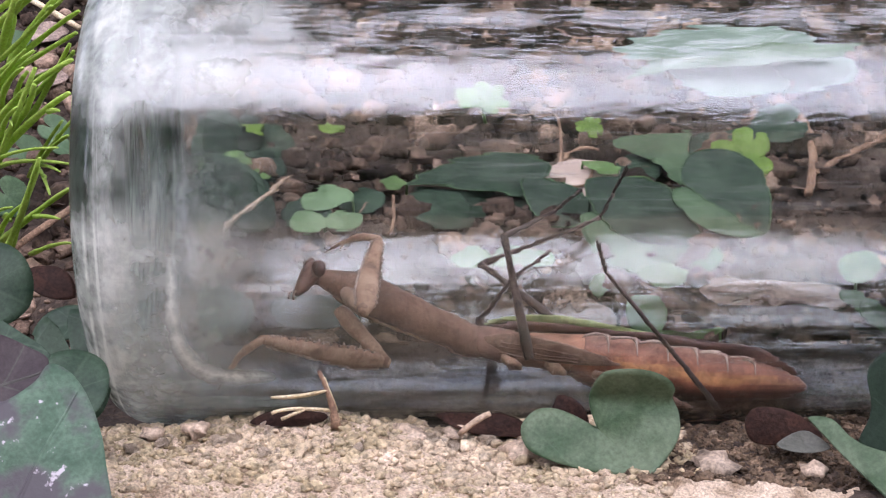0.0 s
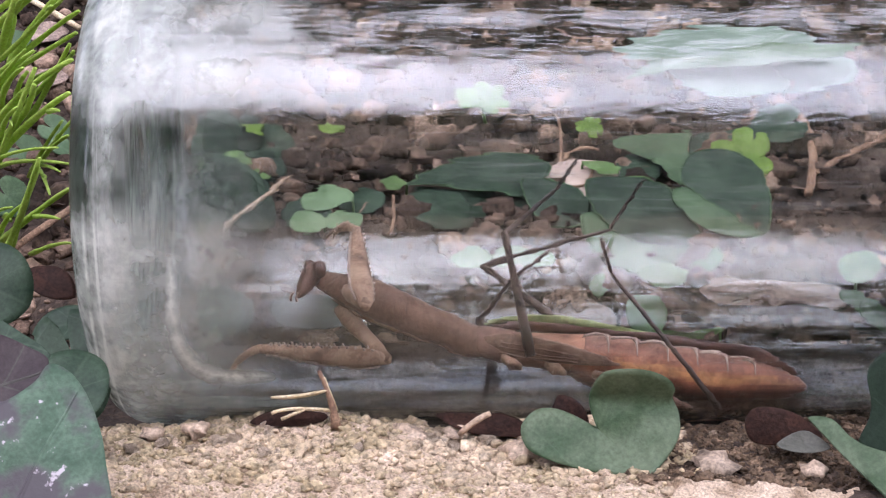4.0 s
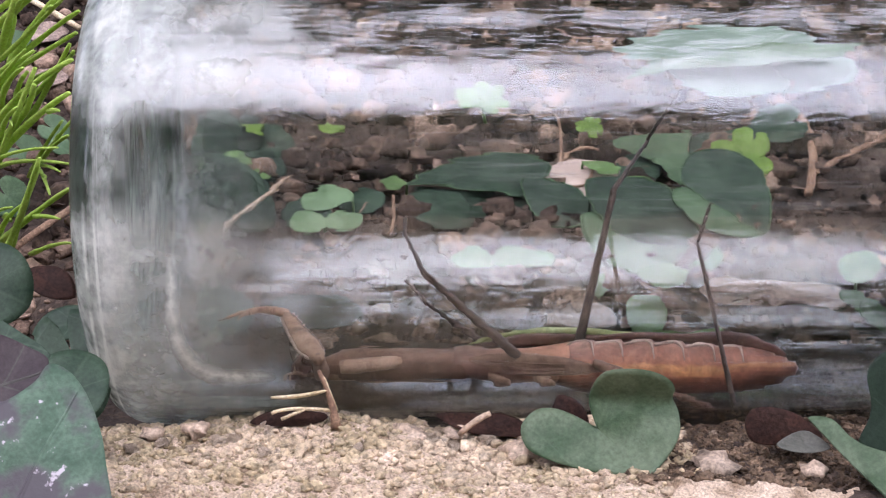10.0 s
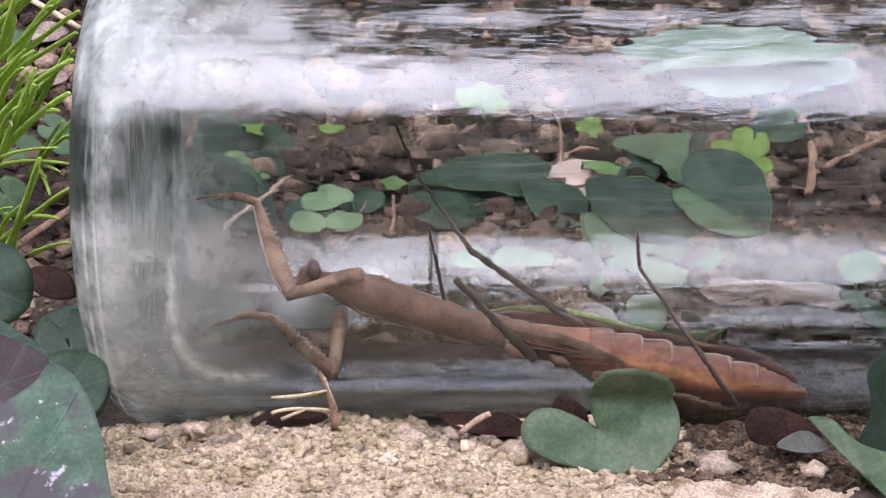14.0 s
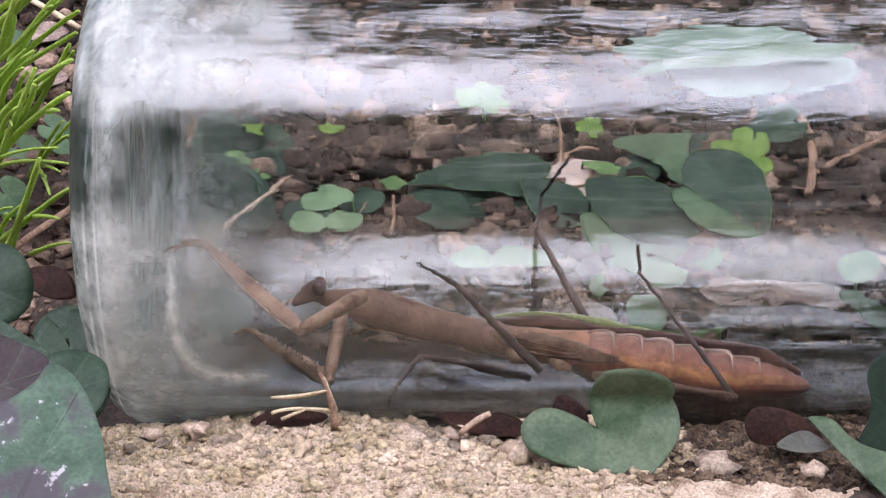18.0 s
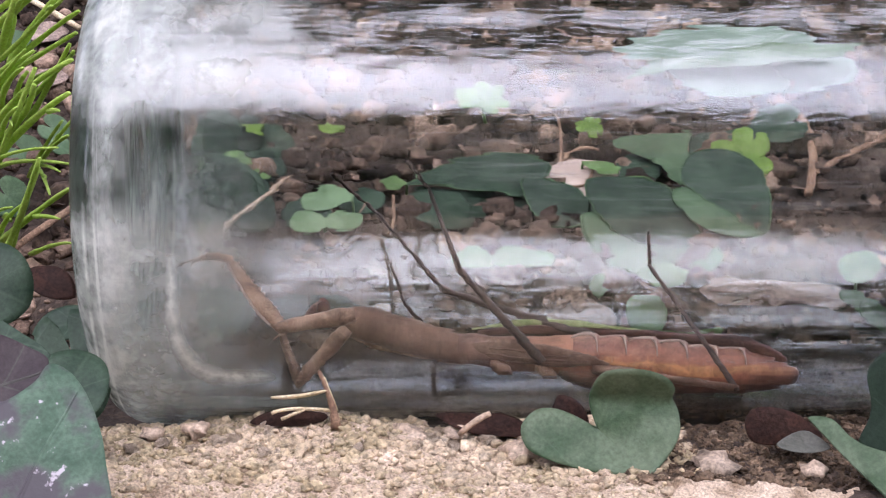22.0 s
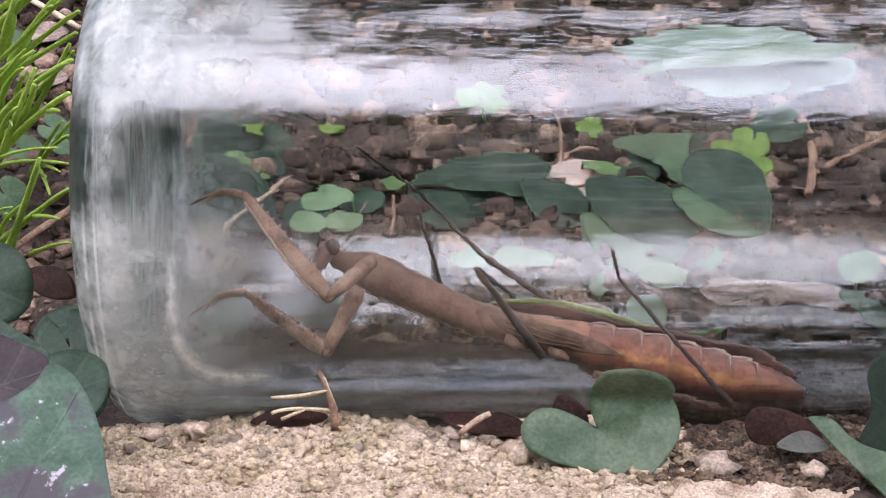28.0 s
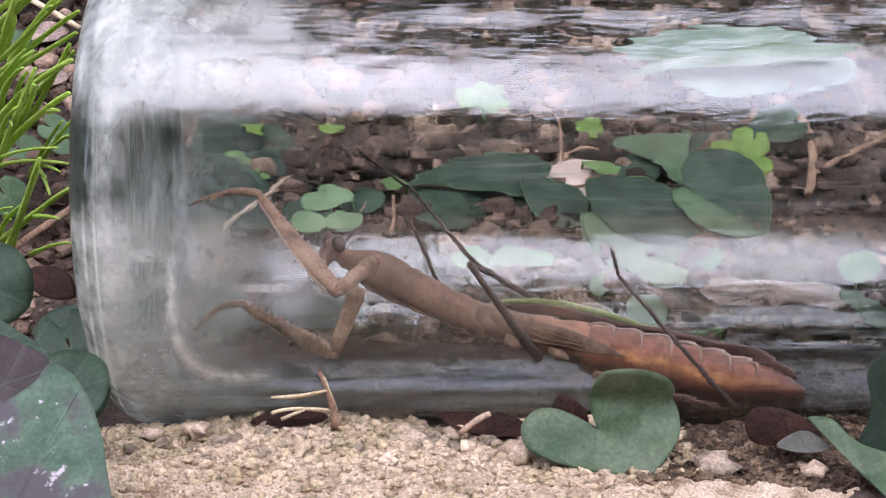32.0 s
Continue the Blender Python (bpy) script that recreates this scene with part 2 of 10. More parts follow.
def glass_stuff():
    """Old, slightly green bottle glass: streaks drawn out along the jar, a smear of breath and dust, and highlights
    painted as film.
    """
    m, n, l, b = tree("jar_glass", 0.0, 0.5)
    b.inputs["Transmission Weight"].default_value = 1.0
    b.inputs["IOR"].default_value = 1.5
    co = n.new("ShaderNodeTexCoord").outputs["Object"]
    wave = noise_of(n, l, co, 130, 3, (0.16, 1, 1))
    fine = noise_of(n, l, co, 520, 3, (0.035, 1, 1))
    both = n.new("ShaderNodeMath")
    both.operation = "MULTIPLY_ADD"
    l.new(fine, both.inputs[0])
    both.inputs[1].default_value = 0.1
    l.new(wave, both.inputs[2])
    bump(n, l, b, both.outputs[0], 0.09, 0.0005)
    # the thick foot is greener, its dark refracted edge painted into the tint
    along = n.new("ShaderNodeSeparateXYZ")
    l.new(co, along.inputs[0])
    foot = n.new("ShaderNodeMapRange")
    foot.inputs[1].default_value, foot.inputs[2].default_value = -0.0524, -0.0538
    l.new(along.outputs[0], foot.inputs[0])
    l.new(mix(n, l, "MIX", foot.outputs[0], (0.893, 0.91, 0.897), (0.06, 0.105, 0.07)), b.inputs["Base Color"])
    film = n.new("ShaderNodeBsdfDiffuse")
    film.inputs[0].default_value = (0.77, 0.78, 0.72, 1)
    thin = n.new("ShaderNodeBsdfTranslucent")
    thin.inputs[0].default_value = (0.77, 0.78, 0.72, 1)
    dust = n.new("ShaderNodeMixShader")
    l.new(film.outputs[0], dust.inputs[1])
    l.new(thin.outputs[0], dust.inputs[2])
    cloud = noise_of(n, l, co, 42, 5)
    speck = noise_of(n, l, co, 900, 2, (0.35, 1, 1))
    much = ramp(n, l, cloud, [(0.5, (0.0,) * 3), (0.8, (0.006,) * 3)])
    sep = n.new("ShaderNodeSeparateXYZ")
    l.new(co, sep.inputs[0])
    end = n.new("ShaderNodeMapRange")
    end.inputs[1].default_value, end.inputs[2].default_value = -0.02, -0.055
    l.new(sep.outputs[0], end.inputs[0])
    breath = ramp(n, l, noise_of(n, l, co, 75, 6), [(0.46, (0.0,) * 3), (0.66, (0.2,) * 3)])
    low = n.new("ShaderNodeMapRange")
    low.inputs[1].default_value, low.inputs[2].default_value = 0.003, -0.004
    low.inputs[3].default_value = 0.04
    l.new(sep.outputs[2], low.inputs[0])
    fog = n.new("ShaderNodeMath")
    fog.operation = "MULTIPLY"
    l.new(end.outputs[0], fog.inputs[0])
    l.new(low.outputs[0], fog.inputs[1])
    much = mix(n, l, "ADD", fog.outputs[0], much, breath)
    # blotchy film on the heel paints the white outlines of the thick corner
    heel = n.new("ShaderNodeMapRange")
    heel.inputs[1].default_value, heel.inputs[2].default_value = -0.0475, -0.0515
    l.new(sep.outputs[0], heel.inputs[0])
    rim = n.new("ShaderNodeMapRange")
    rim.inputs[1].default_value, rim.inputs[2].default_value = -0.0552, -0.0542
    l.new(sep.outputs[0], rim.inputs[0])
    inside = n.new("ShaderNodeMath")
    inside.operation = "MULTIPLY"
    l.new(heel.outputs[0], inside.inputs[0])
    l.new(rim.outputs[0], inside.inputs[1])
    near = n.new("ShaderNodeMapRange")
    near.inputs[1].default_value, near.inputs[2].default_value = 0.014, -0.004
    near.inputs[3].default_value = 0.45
    l.new(sep.outputs[1], near.inputs[0])
    facing = n.new("ShaderNodeMath")
    facing.operation = "MULTIPLY"
    l.new(inside.outputs[0], facing.inputs[0])
    l.new(near.outputs[0], facing.inputs[1])
    much = mix(n, l, "ADD", facing.outputs[0], much, ramp(n, l, noise_of(n, l, co, 260, 6, (1, 1, 0.5)), [(0.38, (0.04,) * 3), (0.62, (0.5,) * 3)]))
    haze = n.new("ShaderNodeMapRange")
    haze.inputs[1].default_value, haze.inputs[2].default_value = -0.030, -0.049
    l.new(sep.outputs[0], haze.inputs[0])
    # the smear stops short of the underside
    deep = n.new("ShaderNodeMapRange")
    deep.inputs[1].default_value, deep.inputs[2].default_value = -0.03, -0.021
    deep.inputs[3].default_value = 0.8
    l.new(sep.outputs[2], deep.inputs[0])
    smear = n.new("ShaderNodeMath")
    smear.operation = "MULTIPLY"
    l.new(haze.outputs[0], smear.inputs[0])
    l.new(deep.outputs[0], smear.inputs[1])
    haze_low = n.new("ShaderNodeMath")
    haze_low.operation = "MULTIPLY"
    l.new(smear.outputs[0], haze_low.inputs[0])
    l.new(low.outputs[0], haze_low.inputs[1])
    much = mix(n, l, "ADD", haze_low.outputs[0], much, ramp(n, l, noise_of(n, l, co, 210, 8), [(0.4, (0.03,) * 3), (0.6, (0.48,) * 3)]))
    # upright film lines stand in for bright reflections on the heel
    rings = n.new("ShaderNodeMapRange")
    rings.inputs[1].default_value, rings.inputs[2].default_value = -0.0488, -0.0515
    l.new(sep.outputs[0], rings.inputs[0])
    fade = n.new("ShaderNodeMath")
    fade.operation = "MULTIPLY"
    l.new(rings.outputs[0], fade.inputs[0])
    l.new(rim.outputs[0], fade.inputs[1])
    much = mix(n, l, "ADD", fade.outputs[0], much, ramp(n, l, noise_of(n, l, co, 1700, 3, (1, 0.03, 0.03)), [(0.58, (0.0,) * 3), (0.68, (0.14,) * 3)]))
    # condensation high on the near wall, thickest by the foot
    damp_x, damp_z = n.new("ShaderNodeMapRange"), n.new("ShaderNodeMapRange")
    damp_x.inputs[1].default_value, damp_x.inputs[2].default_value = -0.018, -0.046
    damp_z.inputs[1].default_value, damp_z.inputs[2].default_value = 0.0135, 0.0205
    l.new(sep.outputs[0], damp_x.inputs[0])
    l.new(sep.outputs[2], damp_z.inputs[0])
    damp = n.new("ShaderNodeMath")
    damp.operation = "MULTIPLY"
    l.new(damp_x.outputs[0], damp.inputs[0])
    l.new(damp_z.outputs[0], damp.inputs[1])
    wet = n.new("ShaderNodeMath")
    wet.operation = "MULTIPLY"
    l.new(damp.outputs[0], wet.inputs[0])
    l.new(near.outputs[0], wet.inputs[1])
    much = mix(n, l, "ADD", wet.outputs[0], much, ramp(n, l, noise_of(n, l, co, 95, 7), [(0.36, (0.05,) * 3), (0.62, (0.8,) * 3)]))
    # reflection of the inner base edge, painted as an arc on the near wall
    def calc(op, *v):
        k = n.new("ShaderNodeMath")
        k.operation = op
        for i, q in enumerate(v):
            if isinstance(q, (int, float)):
                k.inputs[i].default_value = q
            else:
                l.new(q, k.inputs[i])
        return k.outputs[0]

    wobble = noise_of(n, l, co, 120, 4)
    u = calc("DIVIDE", calc("ADD", sep.outputs[0], 0.0255), 0.0168)
    w = calc("DIVIDE", calc("ADD", sep.outputs[2], 0.0105), 0.0168)
    rho = calc("ADD", calc("POWER", calc("ADD", calc("POWER", calc("ABSOLUTE", u), 4.5), calc("POWER", calc("ABSOLUTE", w), 4.5)), 0.2222), calc("MULTIPLY", calc("SUBTRACT", wobble, 0.5), 0.16))
    arc = calc("MAXIMUM", calc("SUBTRACT", 1.0, calc("MULTIPLY", calc("ABSOLUTE", calc("SUBTRACT", rho, 1.0)), calc("ADD", 17.0, calc("MULTIPLY", w, 9.0)))), 0.0)
    arc = calc("MULTIPLY", arc, calc("LESS_THAN", sep.outputs[1], 0.0))
    arc = calc("MULTIPLY", arc, calc("MINIMUM", calc("MAXIMUM", calc("MULTIPLY", calc("SUBTRACT", -0.25, calc("MAXIMUM", calc("SUBTRACT", u, 0.25), calc("SUBTRACT", w, 0.55))), 4.0), 0.0), 1.0))
    much = mix(n, l, "ADD", arc, much, ramp(n, l, noise_of(n, l, co, 260, 4), [(0.36, (0.3,) * 3), (0.6, (1.0,) * 3)]))
    # sky reflections painted as bright drawn-out film lines low on the thick foot
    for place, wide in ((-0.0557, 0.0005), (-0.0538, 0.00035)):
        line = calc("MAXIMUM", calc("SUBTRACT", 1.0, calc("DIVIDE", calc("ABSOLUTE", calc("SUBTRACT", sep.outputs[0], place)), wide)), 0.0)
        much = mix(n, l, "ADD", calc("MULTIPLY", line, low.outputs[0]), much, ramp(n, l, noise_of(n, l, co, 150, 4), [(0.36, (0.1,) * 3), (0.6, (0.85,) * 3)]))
    streak = noise_of(n, l, co, 1100, 2, (0.03, 1, 1))
    where = noise_of(n, l, co, 60, 3, (0.3, 1, 1))
    hair = mix(n, l, "MULTIPLY", 1.0, ramp(n, l, streak, [(0.6, (0, 0, 0)), (0.68, (0.1,) * 3)]), ramp(n, l, where, [(0.5, (0, 0, 0)), (0.62, (1, 1, 1))]))
    much = mix(n, l, "ADD", 1.0, much, hair)
    much = mix(n, l, "ADD", 1.0, much, ramp(n, l, speck, [(0.7, (0, 0, 0)), (0.78, (0.03,) * 3)]))
    ms = n.new("ShaderNodeMixShader")
    l.new(much, ms.inputs[0])
    l.new(b.outputs[0], ms.inputs[1])
    l.new(dust.outputs[0], ms.inputs[2])
    l.new(ms.outputs[0], n["Material Output"].inputs[0])
    return m


GLASS = glass_stuff()


# ---- mesh helpers ----
def part(name, bm, material, parent=None, label="", smooth=True):
    me = bpy.data.meshes.new(name)
    bmesh.ops.recalc_face_normals(bm, faces=bm.faces)
    bm.to_mesh(me)
    bm.free()
    for p in me.polygons:
        p.use_smooth = smooth
    me.materials.append(material)
    ob = new(name, me)
    ob.parent = parent
    if label:
        ob["label"] = label
    return ob


def loft(rows, sides=12, bm=None):
    """A closed tube along +X from rows of (x, y, z, half width in y, half height in z)."""
    bm = bm or bmesh.new()
    rings = []
    for x, y, z, ry, rz in rows:
        rings.append([bm.verts.new((x, y + ry * math.cos(2 * math.pi * k / sides), z + rz * math.sin(2 * math.pi * k / sides))) for k in range(sides)])
    for a, b in zip(rings, rings[1:]):
        for k in range(sides):
            bm.faces.new((a[k], a[(k + 1) % sides], b[(k + 1) % sides], b[k]))
    bm.faces.new(rings[0][::-1])
    bm.faces.new(rings[-1])
    return bm


def tube(points, radii, sides=8, bm=None, flat=1.0):
    """A closed tube along a line of points."""
    bm = bm or bmesh.new()
    pts = [Vector(p) for p in points]
    rings = []
    for i, p in enumerate(pts):
        d = (pts[min(i + 1, len(pts) - 1)] - pts[max(i - 1, 0)]).normalized()
        s = d.cross((0.13, 0.31, 1)).normalized()
        u = s.cross(d)
        r = radii[i] if isinstance(radii, (list, tuple)) else radii
        rings.append([bm.verts.new(p + r * (s * math.cos(2 * math.pi * k / sides) + flat * u * math.sin(2 * math.pi * k / sides))) for k in range(sides)])
    for a, b in zip(rings, rings[1:]):
        for k in range(sides):
            bm.faces.new((a[k], a[(k + 1) % sides], b[(k + 1) % sides], b[k]))
    bm.faces.new(rings[0][::-1])
    bm.faces.new(rings[-1])
    return bm


def bend(a, b, c, n=9):
    """Points on a curve from a to c that leans towards b."""
    a, b, c = Vector(a), Vector(b), Vector(c)
    return [(1 - s) ** 2 * a + 2 * s * (1 - s) * b + s * s * c for s in (i / (n - 1) for i in range(n))]


def stand(base, along, normal):
    """A pose at base with +Y along and +Z near the normal."""
    y = Vector(along).normalized()
    x = y.cross(Vector(normal)).normalized()
    z = x.cross(y)
    m = Matrix((x, y, z)).transposed().to_4x4()
    m.translation = base
    return m


OUTLINE = {
    "heart": [(0, 1.0), (20, 0.9), (45, 0.8), (70, 0.74), (95, 0.74), (120, 0.76), (145, 0.72), (165, 0.56), (176, 0.28), (180, 0.1)],
    "kidney": [(0, 1.0), (20, 0.88), (45, 0.8), (70, 0.84), (95, 0.94), (120, 1.05), (145, 1.08), (160, 0.95), (172, 0.6), (180, 0.12)],
    "wide": [(0, 1.0), (25, 0.98), (50, 0.95), (80, 0.95), (110, 0.98), (140, 1.0), (160, 0.9), (173, 0.6), (180, 0.2)],
    "disc": [(0, 1.04), (20, 1.0), (60, 0.96), (90, 0.95), (130, 0.97), (160, 0.98), (180, 1.0)],
    "oval": [(0, 1.0), (20, 0.86), (45, 0.7), (70, 0.6), (90, 0.56), (110, 0.56), (135, 0.62), (160, 0.72), (180, 0.78)],
    "round": [(0, 0.92), (25, 1.0), (60, 0.97), (100, 0.95), (140, 0.9), (165, 0.72), (177, 0.35), (180, 0.15)],
    "long": [(0, 1.0), (12, 0.8), (30, 0.5), (60, 0.33), (90, 0.28), (120, 0.32), (150, 0.5), (168, 0.8), (180, 1.0)],
    "lobed": [(0, 1.0), (18, 0.9), (32, 0.55), (48, 0.85), (62, 0.9), (80, 0.5), (98, 0.75), (115, 0.7), (140, 0.4), (180, 0.3)],
}


def blade_mesh(shape, size, fold=0.15, droop=0.2, cup=0.0, thick=0.00035, wobble=0.06, seed=0, squash=1.0):
    """A leaf blade with a midrib crease, both faces and a rim, tip towards +Y."""
    bm = bmesh.new()
    nr, na = 6, 36
    degs, rads = zip(*OUTLINE[shape])
    layers = []
    for side in (1, -1):
        mid = bm.verts.new((0, 0, side * thick / 2))
        rings = []
        for i in range(1, nr + 1):
            ring = []
            for k in range(na):
                a = 2 * math.pi * k / na
                d = math.degrees(a if a <= math.pi else 2 * math.pi - a)
                r = size * i / nr * np.interp(d, degs, rads)
                x, y = r * math.sin(a) * squash, r * math.cos(a)
                z = fold * abs(x) - droop * y * abs(y) / size + cup * (x * x + y * y) / size
                z += size * wobble * noise.noise((x / size * 1.7 + seed * 7.1, y / size * 1.7, seed * 3.3)) * i / nr
                ring.append(bm.verts.new((x, y, z + side * thick / 2 * (1 - 0.6 * i / nr))))
            rings.append(ring)
        layers.append((mid, rings))
        for k in range(na):
            bm.faces.new((mid, rings[0][k], rings[0][(k + 1) % na]))
            for a, b in zip(rings, rings[1:]):
                bm.faces.new((a[k], b[k], b[(k + 1) % na], a[(k + 1) % na]))
    top, bot = layers[0][1][-1], layers[1][1][-1]
    for k in range(na):
        bm.faces.new((top[k], top[(k + 1) % na], bot[(k + 1) % na], bot[k]))
    return bm


LEAF_COUNT = [0]


def leaf(name, label, at, tip, normal, size, shape, material, group="", stalk=None, rim=False, rib=False, **kw):
    """A leaf with its blade and, where there is one, its stalk down to the place stalk."""
    LEAF_COUNT[0] += 1
    ob = tagged(new(name), label, "leaf", group)
    ob.matrix_basis = stand(at, tip, normal)
    part("blade", blade_mesh(shape, size, seed=LEAF_COUNT[0], **kw), material, ob)
    if rib:
        pts = []
        for k in range(9):
            y = size * 0.97 * k / 8
            z = -kw.get("droop", 0.2) * y * y / size + size * kw.get("wobble", 0.06) * noise.noise((LEAF_COUNT[0] * 7.1, y / size * 1.7, LEAF_COUNT[0] * 3.3)) * k / 8
            pts.append((0, y, z + 0.00016))
        part("midrib", tube(pts, [0.00034 * (1 - 0.8 * k / 8) for k in range(9)], 6), PALE, ob, "pale raised midrib")
    if rim:
        degs, rads = zip(*OUTLINE[shape])
        pts = []
        for k in range(49):
            a = 2 * math.pi * k / 48
            d = math.degrees(a if a <= math.pi else 2 * math.pi - a)
            r = size * np.interp(d, degs, rads)
            x, y = r * math.sin(a) * kw.get("squash", 1.0), r * math.cos(a)
            z = kw.get("fold", 0.15) * abs(x) - kw.get("droop", 0.2) * y * abs(y) / size + kw.get("cup", 0.0) * (x * x + y * y) / size
            z += size * kw.get("wobble", 0.06) * noise.noise((x / size * 1.7 + LEAF_COUNT[0] * 7.1, y / size * 1.7, LEAF_COUNT[0] * 3.3))
            pts.append((x, y, z))
        part("rim", tube(pts, 0.00022, 5), PALE, ob, "thin pale leaf edge")
    if stalk:
        inv = ob.matrix_basis.inverted()
        end = inv @ Vector(stalk)
        part("stalk", tube(bend((0, 0, 0), end * 0.5 + Vector((0, -0.15 * size, 0.2 * size)), end, 7), [size * 0.035] * 7, 6), material, ob)
    return ob


def clover(label, at, normal, size, material, turn=0.0, group="clover leaves"):
    """A three-part clover leaf on its stalk."""
    ob = tagged(new("clover"), label, "clover", group)
    nz = Vector(normal).normalized()
    ob.matrix_basis = stand(at, Vector((1, 0.2, 0)).cross(nz), nz)
    for k in range(3):
        LEAF_COUNT[0] += 1
        lf = part("leaflet", blade_mesh("round", size * 0.55, 0.12, 0.15, 0, 0.0003, 0.08, LEAF_COUNT[0]), material, ob)
        a = radians(120 * k + turn)
        lf.matrix_basis = Matrix.Rotation(a, 4, "Z") @ Matrix.Translation((0, size * 0.5, 0)) @ Matrix.Rotation(math.pi, 4, "Z")
    inv = ob.matrix_basis.inverted()
    foot = inv @ (Vector(at) + Vector((0.001, 0.004, -size * 1.2)))
    part("stalk", tube(bend((0, 0, 0), foot * 0.5 + Vector((0.001, 0, 0)), foot, 6), size * 0.05, 6), material, ob)
    return ob


# ---- ground: sandy crest in front, hollow under the jar, earth bank behind ----
GROUND_Y = (-10, -0.12, -0.06, -0.036, -0.027, -0.016, -0.008, 0.05, 0.30, 0.6, 3, 60)
GROUND_Z = (-0.02, -0.004, 0.0012, 0.0062, 0.006, 0.0016, 0, 0, 0.135, 0.2, 0.3, 0.5)


def ground_z(x, y, fine=True):
    z = float(np.interp(y, GROUND_Y, GROUND_Z))
    if abs(x) > 0.6 or abs(y) > 0.8:
        return z
    lumps = 0.0022 * noise.noise((x * 45, y * 45, 0.3)) + 0.0012 * noise.noise((x * 140, y * 140, 5.1))
    if fine:
        lumps += 0.0006 * noise.noise((x * 420, y * 420, 9.7))
    if -0.06 < y < -0.012:
        lumps += 0.0011 * abs(noise.noise((x * 260, y * 260, 2.2))) + 0.0007 * noise.noise((x * 700, y * 700, 6.0))
    if y > 0.06:
        lumps *= 1 + min(1.6, (y - 0.06) * 25)
    hold = max(0.0, 1 - abs(y) / 0.012) if abs(x) < 0.16 else 0.0
    return z + lumps * (1 - hold) - 0.0012 * hold


def axis_steps(lo, hi, fine, far):
    out = list(np.arange(lo, hi + fine / 2, fine))
    step, a, b = fine, lo, hi
    while b < far:
        step *= 1.35
        a, b = a - step, b + step
        out = [a] + out + [b]
    return out


def build_ground():
    xs = axis_steps(-0.15, 0.15, 0.0011, 60)
    ys = axis_steps(-0.09, 0.24, 0.0011, 60)
    verts = [(x, y, ground_z(x, y)) for y in ys for x in xs]
    w = len(xs)
    faces = [(j * w + i, j * w + i + 1, (j + 1) * w + i + 1, (j + 1) * w + i) for j in range(len(ys) - 1) for i in range(w - 1)]
    me = bpy.data.meshes.new("ground")
    me.from_pydata(verts, [], faces)
    for p in me.polygons:
        p.use_smooth = True
    me.materials.append(EARTH)
    me.materials.append(SLAB)
    for p in me.polygons:
        x, y, _ = p.center
        edge = 0.034 + (0.018 if y < -0.0515 else 0.0) + 0.012 * noise.noise((y * 70, 3.0, 0.0)) + 0.006 * noise.noise((x * 300, y * 300, 1.0)) - 0.5 * (y + 0.045)
        if y < -0.0155 + 0.002 * noise.noise((x * 200, 2.0, 7.0)) and y > -0.35 + 0.14 * noise.noise((x * 5, 1.0, 2.0)) and x < edge and x > -0.4 + 0.2 * noise.noise((y * 6, 4.0, 1.0)):
            p.material_index = 1
    return tagged(new("ground", me), "bare brown sandy earth rising into a bank", "ground", kind="structure")


build_ground()


def lump(size, seed, flat=0.7):
    """One small uneven stone as vertices and faces."""
    bm = bmesh.new()
    bmesh.ops.create_icosphere(bm, subdivisions=2, radius=1)
    for v in bm.verts:
        k = 1 + 0.75 * noise.noise(v.co * 1.5 + Vector((seed * 5.3, seed, 0))) + 0.4 * noise.noise(v.co * 3.6 + Vector((seed, 2.3, seed)))
        v.co = Vector((v.co.x * k, v.co.y * k, v.co.z * k * flat)) * size
    return bm


LUMPS = []
for s in range(10):
    b = lump(1, s + 1)
    b.verts.index_update()
    LUMPS.append(([v.co.copy() for v in b.verts], [[v.index for v in f.verts] for f in b.faces]))
    b.free()


def scatter(name, label, material, count, place, sizes, sink=0.3, smooth=True):
    rnd = random.Random(len(name) * 17)
    verts, faces = [], []
    for _ in range(count):
        x, y = place(rnd)
        s = sizes[0] * (sizes[1] / sizes[0]) ** (rnd.random() ** 2.2)
        z = ground_z(x, y) + s * (0.5 - sink)
        vs, fs = LUMPS[rnd.randrange(10)]
        e = Euler((rnd.uniform(-0.5, 0.5), rnd.uniform(-0.5, 0.5), rnd.uniform(0, 6.3))).to_matrix()
        o = len(verts)
        verts += [e @ v * s + Vector((x, y, z)) for v in vs]
        faces += [[i + o for i in f] for f in fs]
    me = bpy.data.meshes.new(name)
    me.from_pydata(verts, [], faces)
    for p in me.polygons:
        p.use_smooth = smooth
    me.materials.append(material)
    return tagged(new(name, me), label, "gravel", kind="stuff")


scatter("gravel", "coarse pale sandy grit and pebbles", SAND, 3800, lambda r: (r.uniform(-0.085, 0.04), -0.02 - 0.03 * r.random() ** 1.2), (0.00028, 0.0014), 0.7)
scatter("fine_grit", "fine pale pinkish grit", SAND, 4400, lambda r: (r.uniform(-0.085, 0.034), r.uniform(-0.068, -0.03)), (0.00022, 0.001), 0.55)
scatter("dark_crumbs", "crumbly dark brown soil before the jar", CRUMB, 6500, lambda r: (0.028 + 0.06 * r.random(), -0.016 - 0.036 * r.random() ** 0.9), (0.0002, 0.00105), 0.5, False)
scatter("soil_clods", "crumbly brown soil clods", CLOD, 4600, lambda r: (r.uniform(-0.13, 0.13), 0.045 + 0.17 * r.random()), (0.0006, 0.0046))


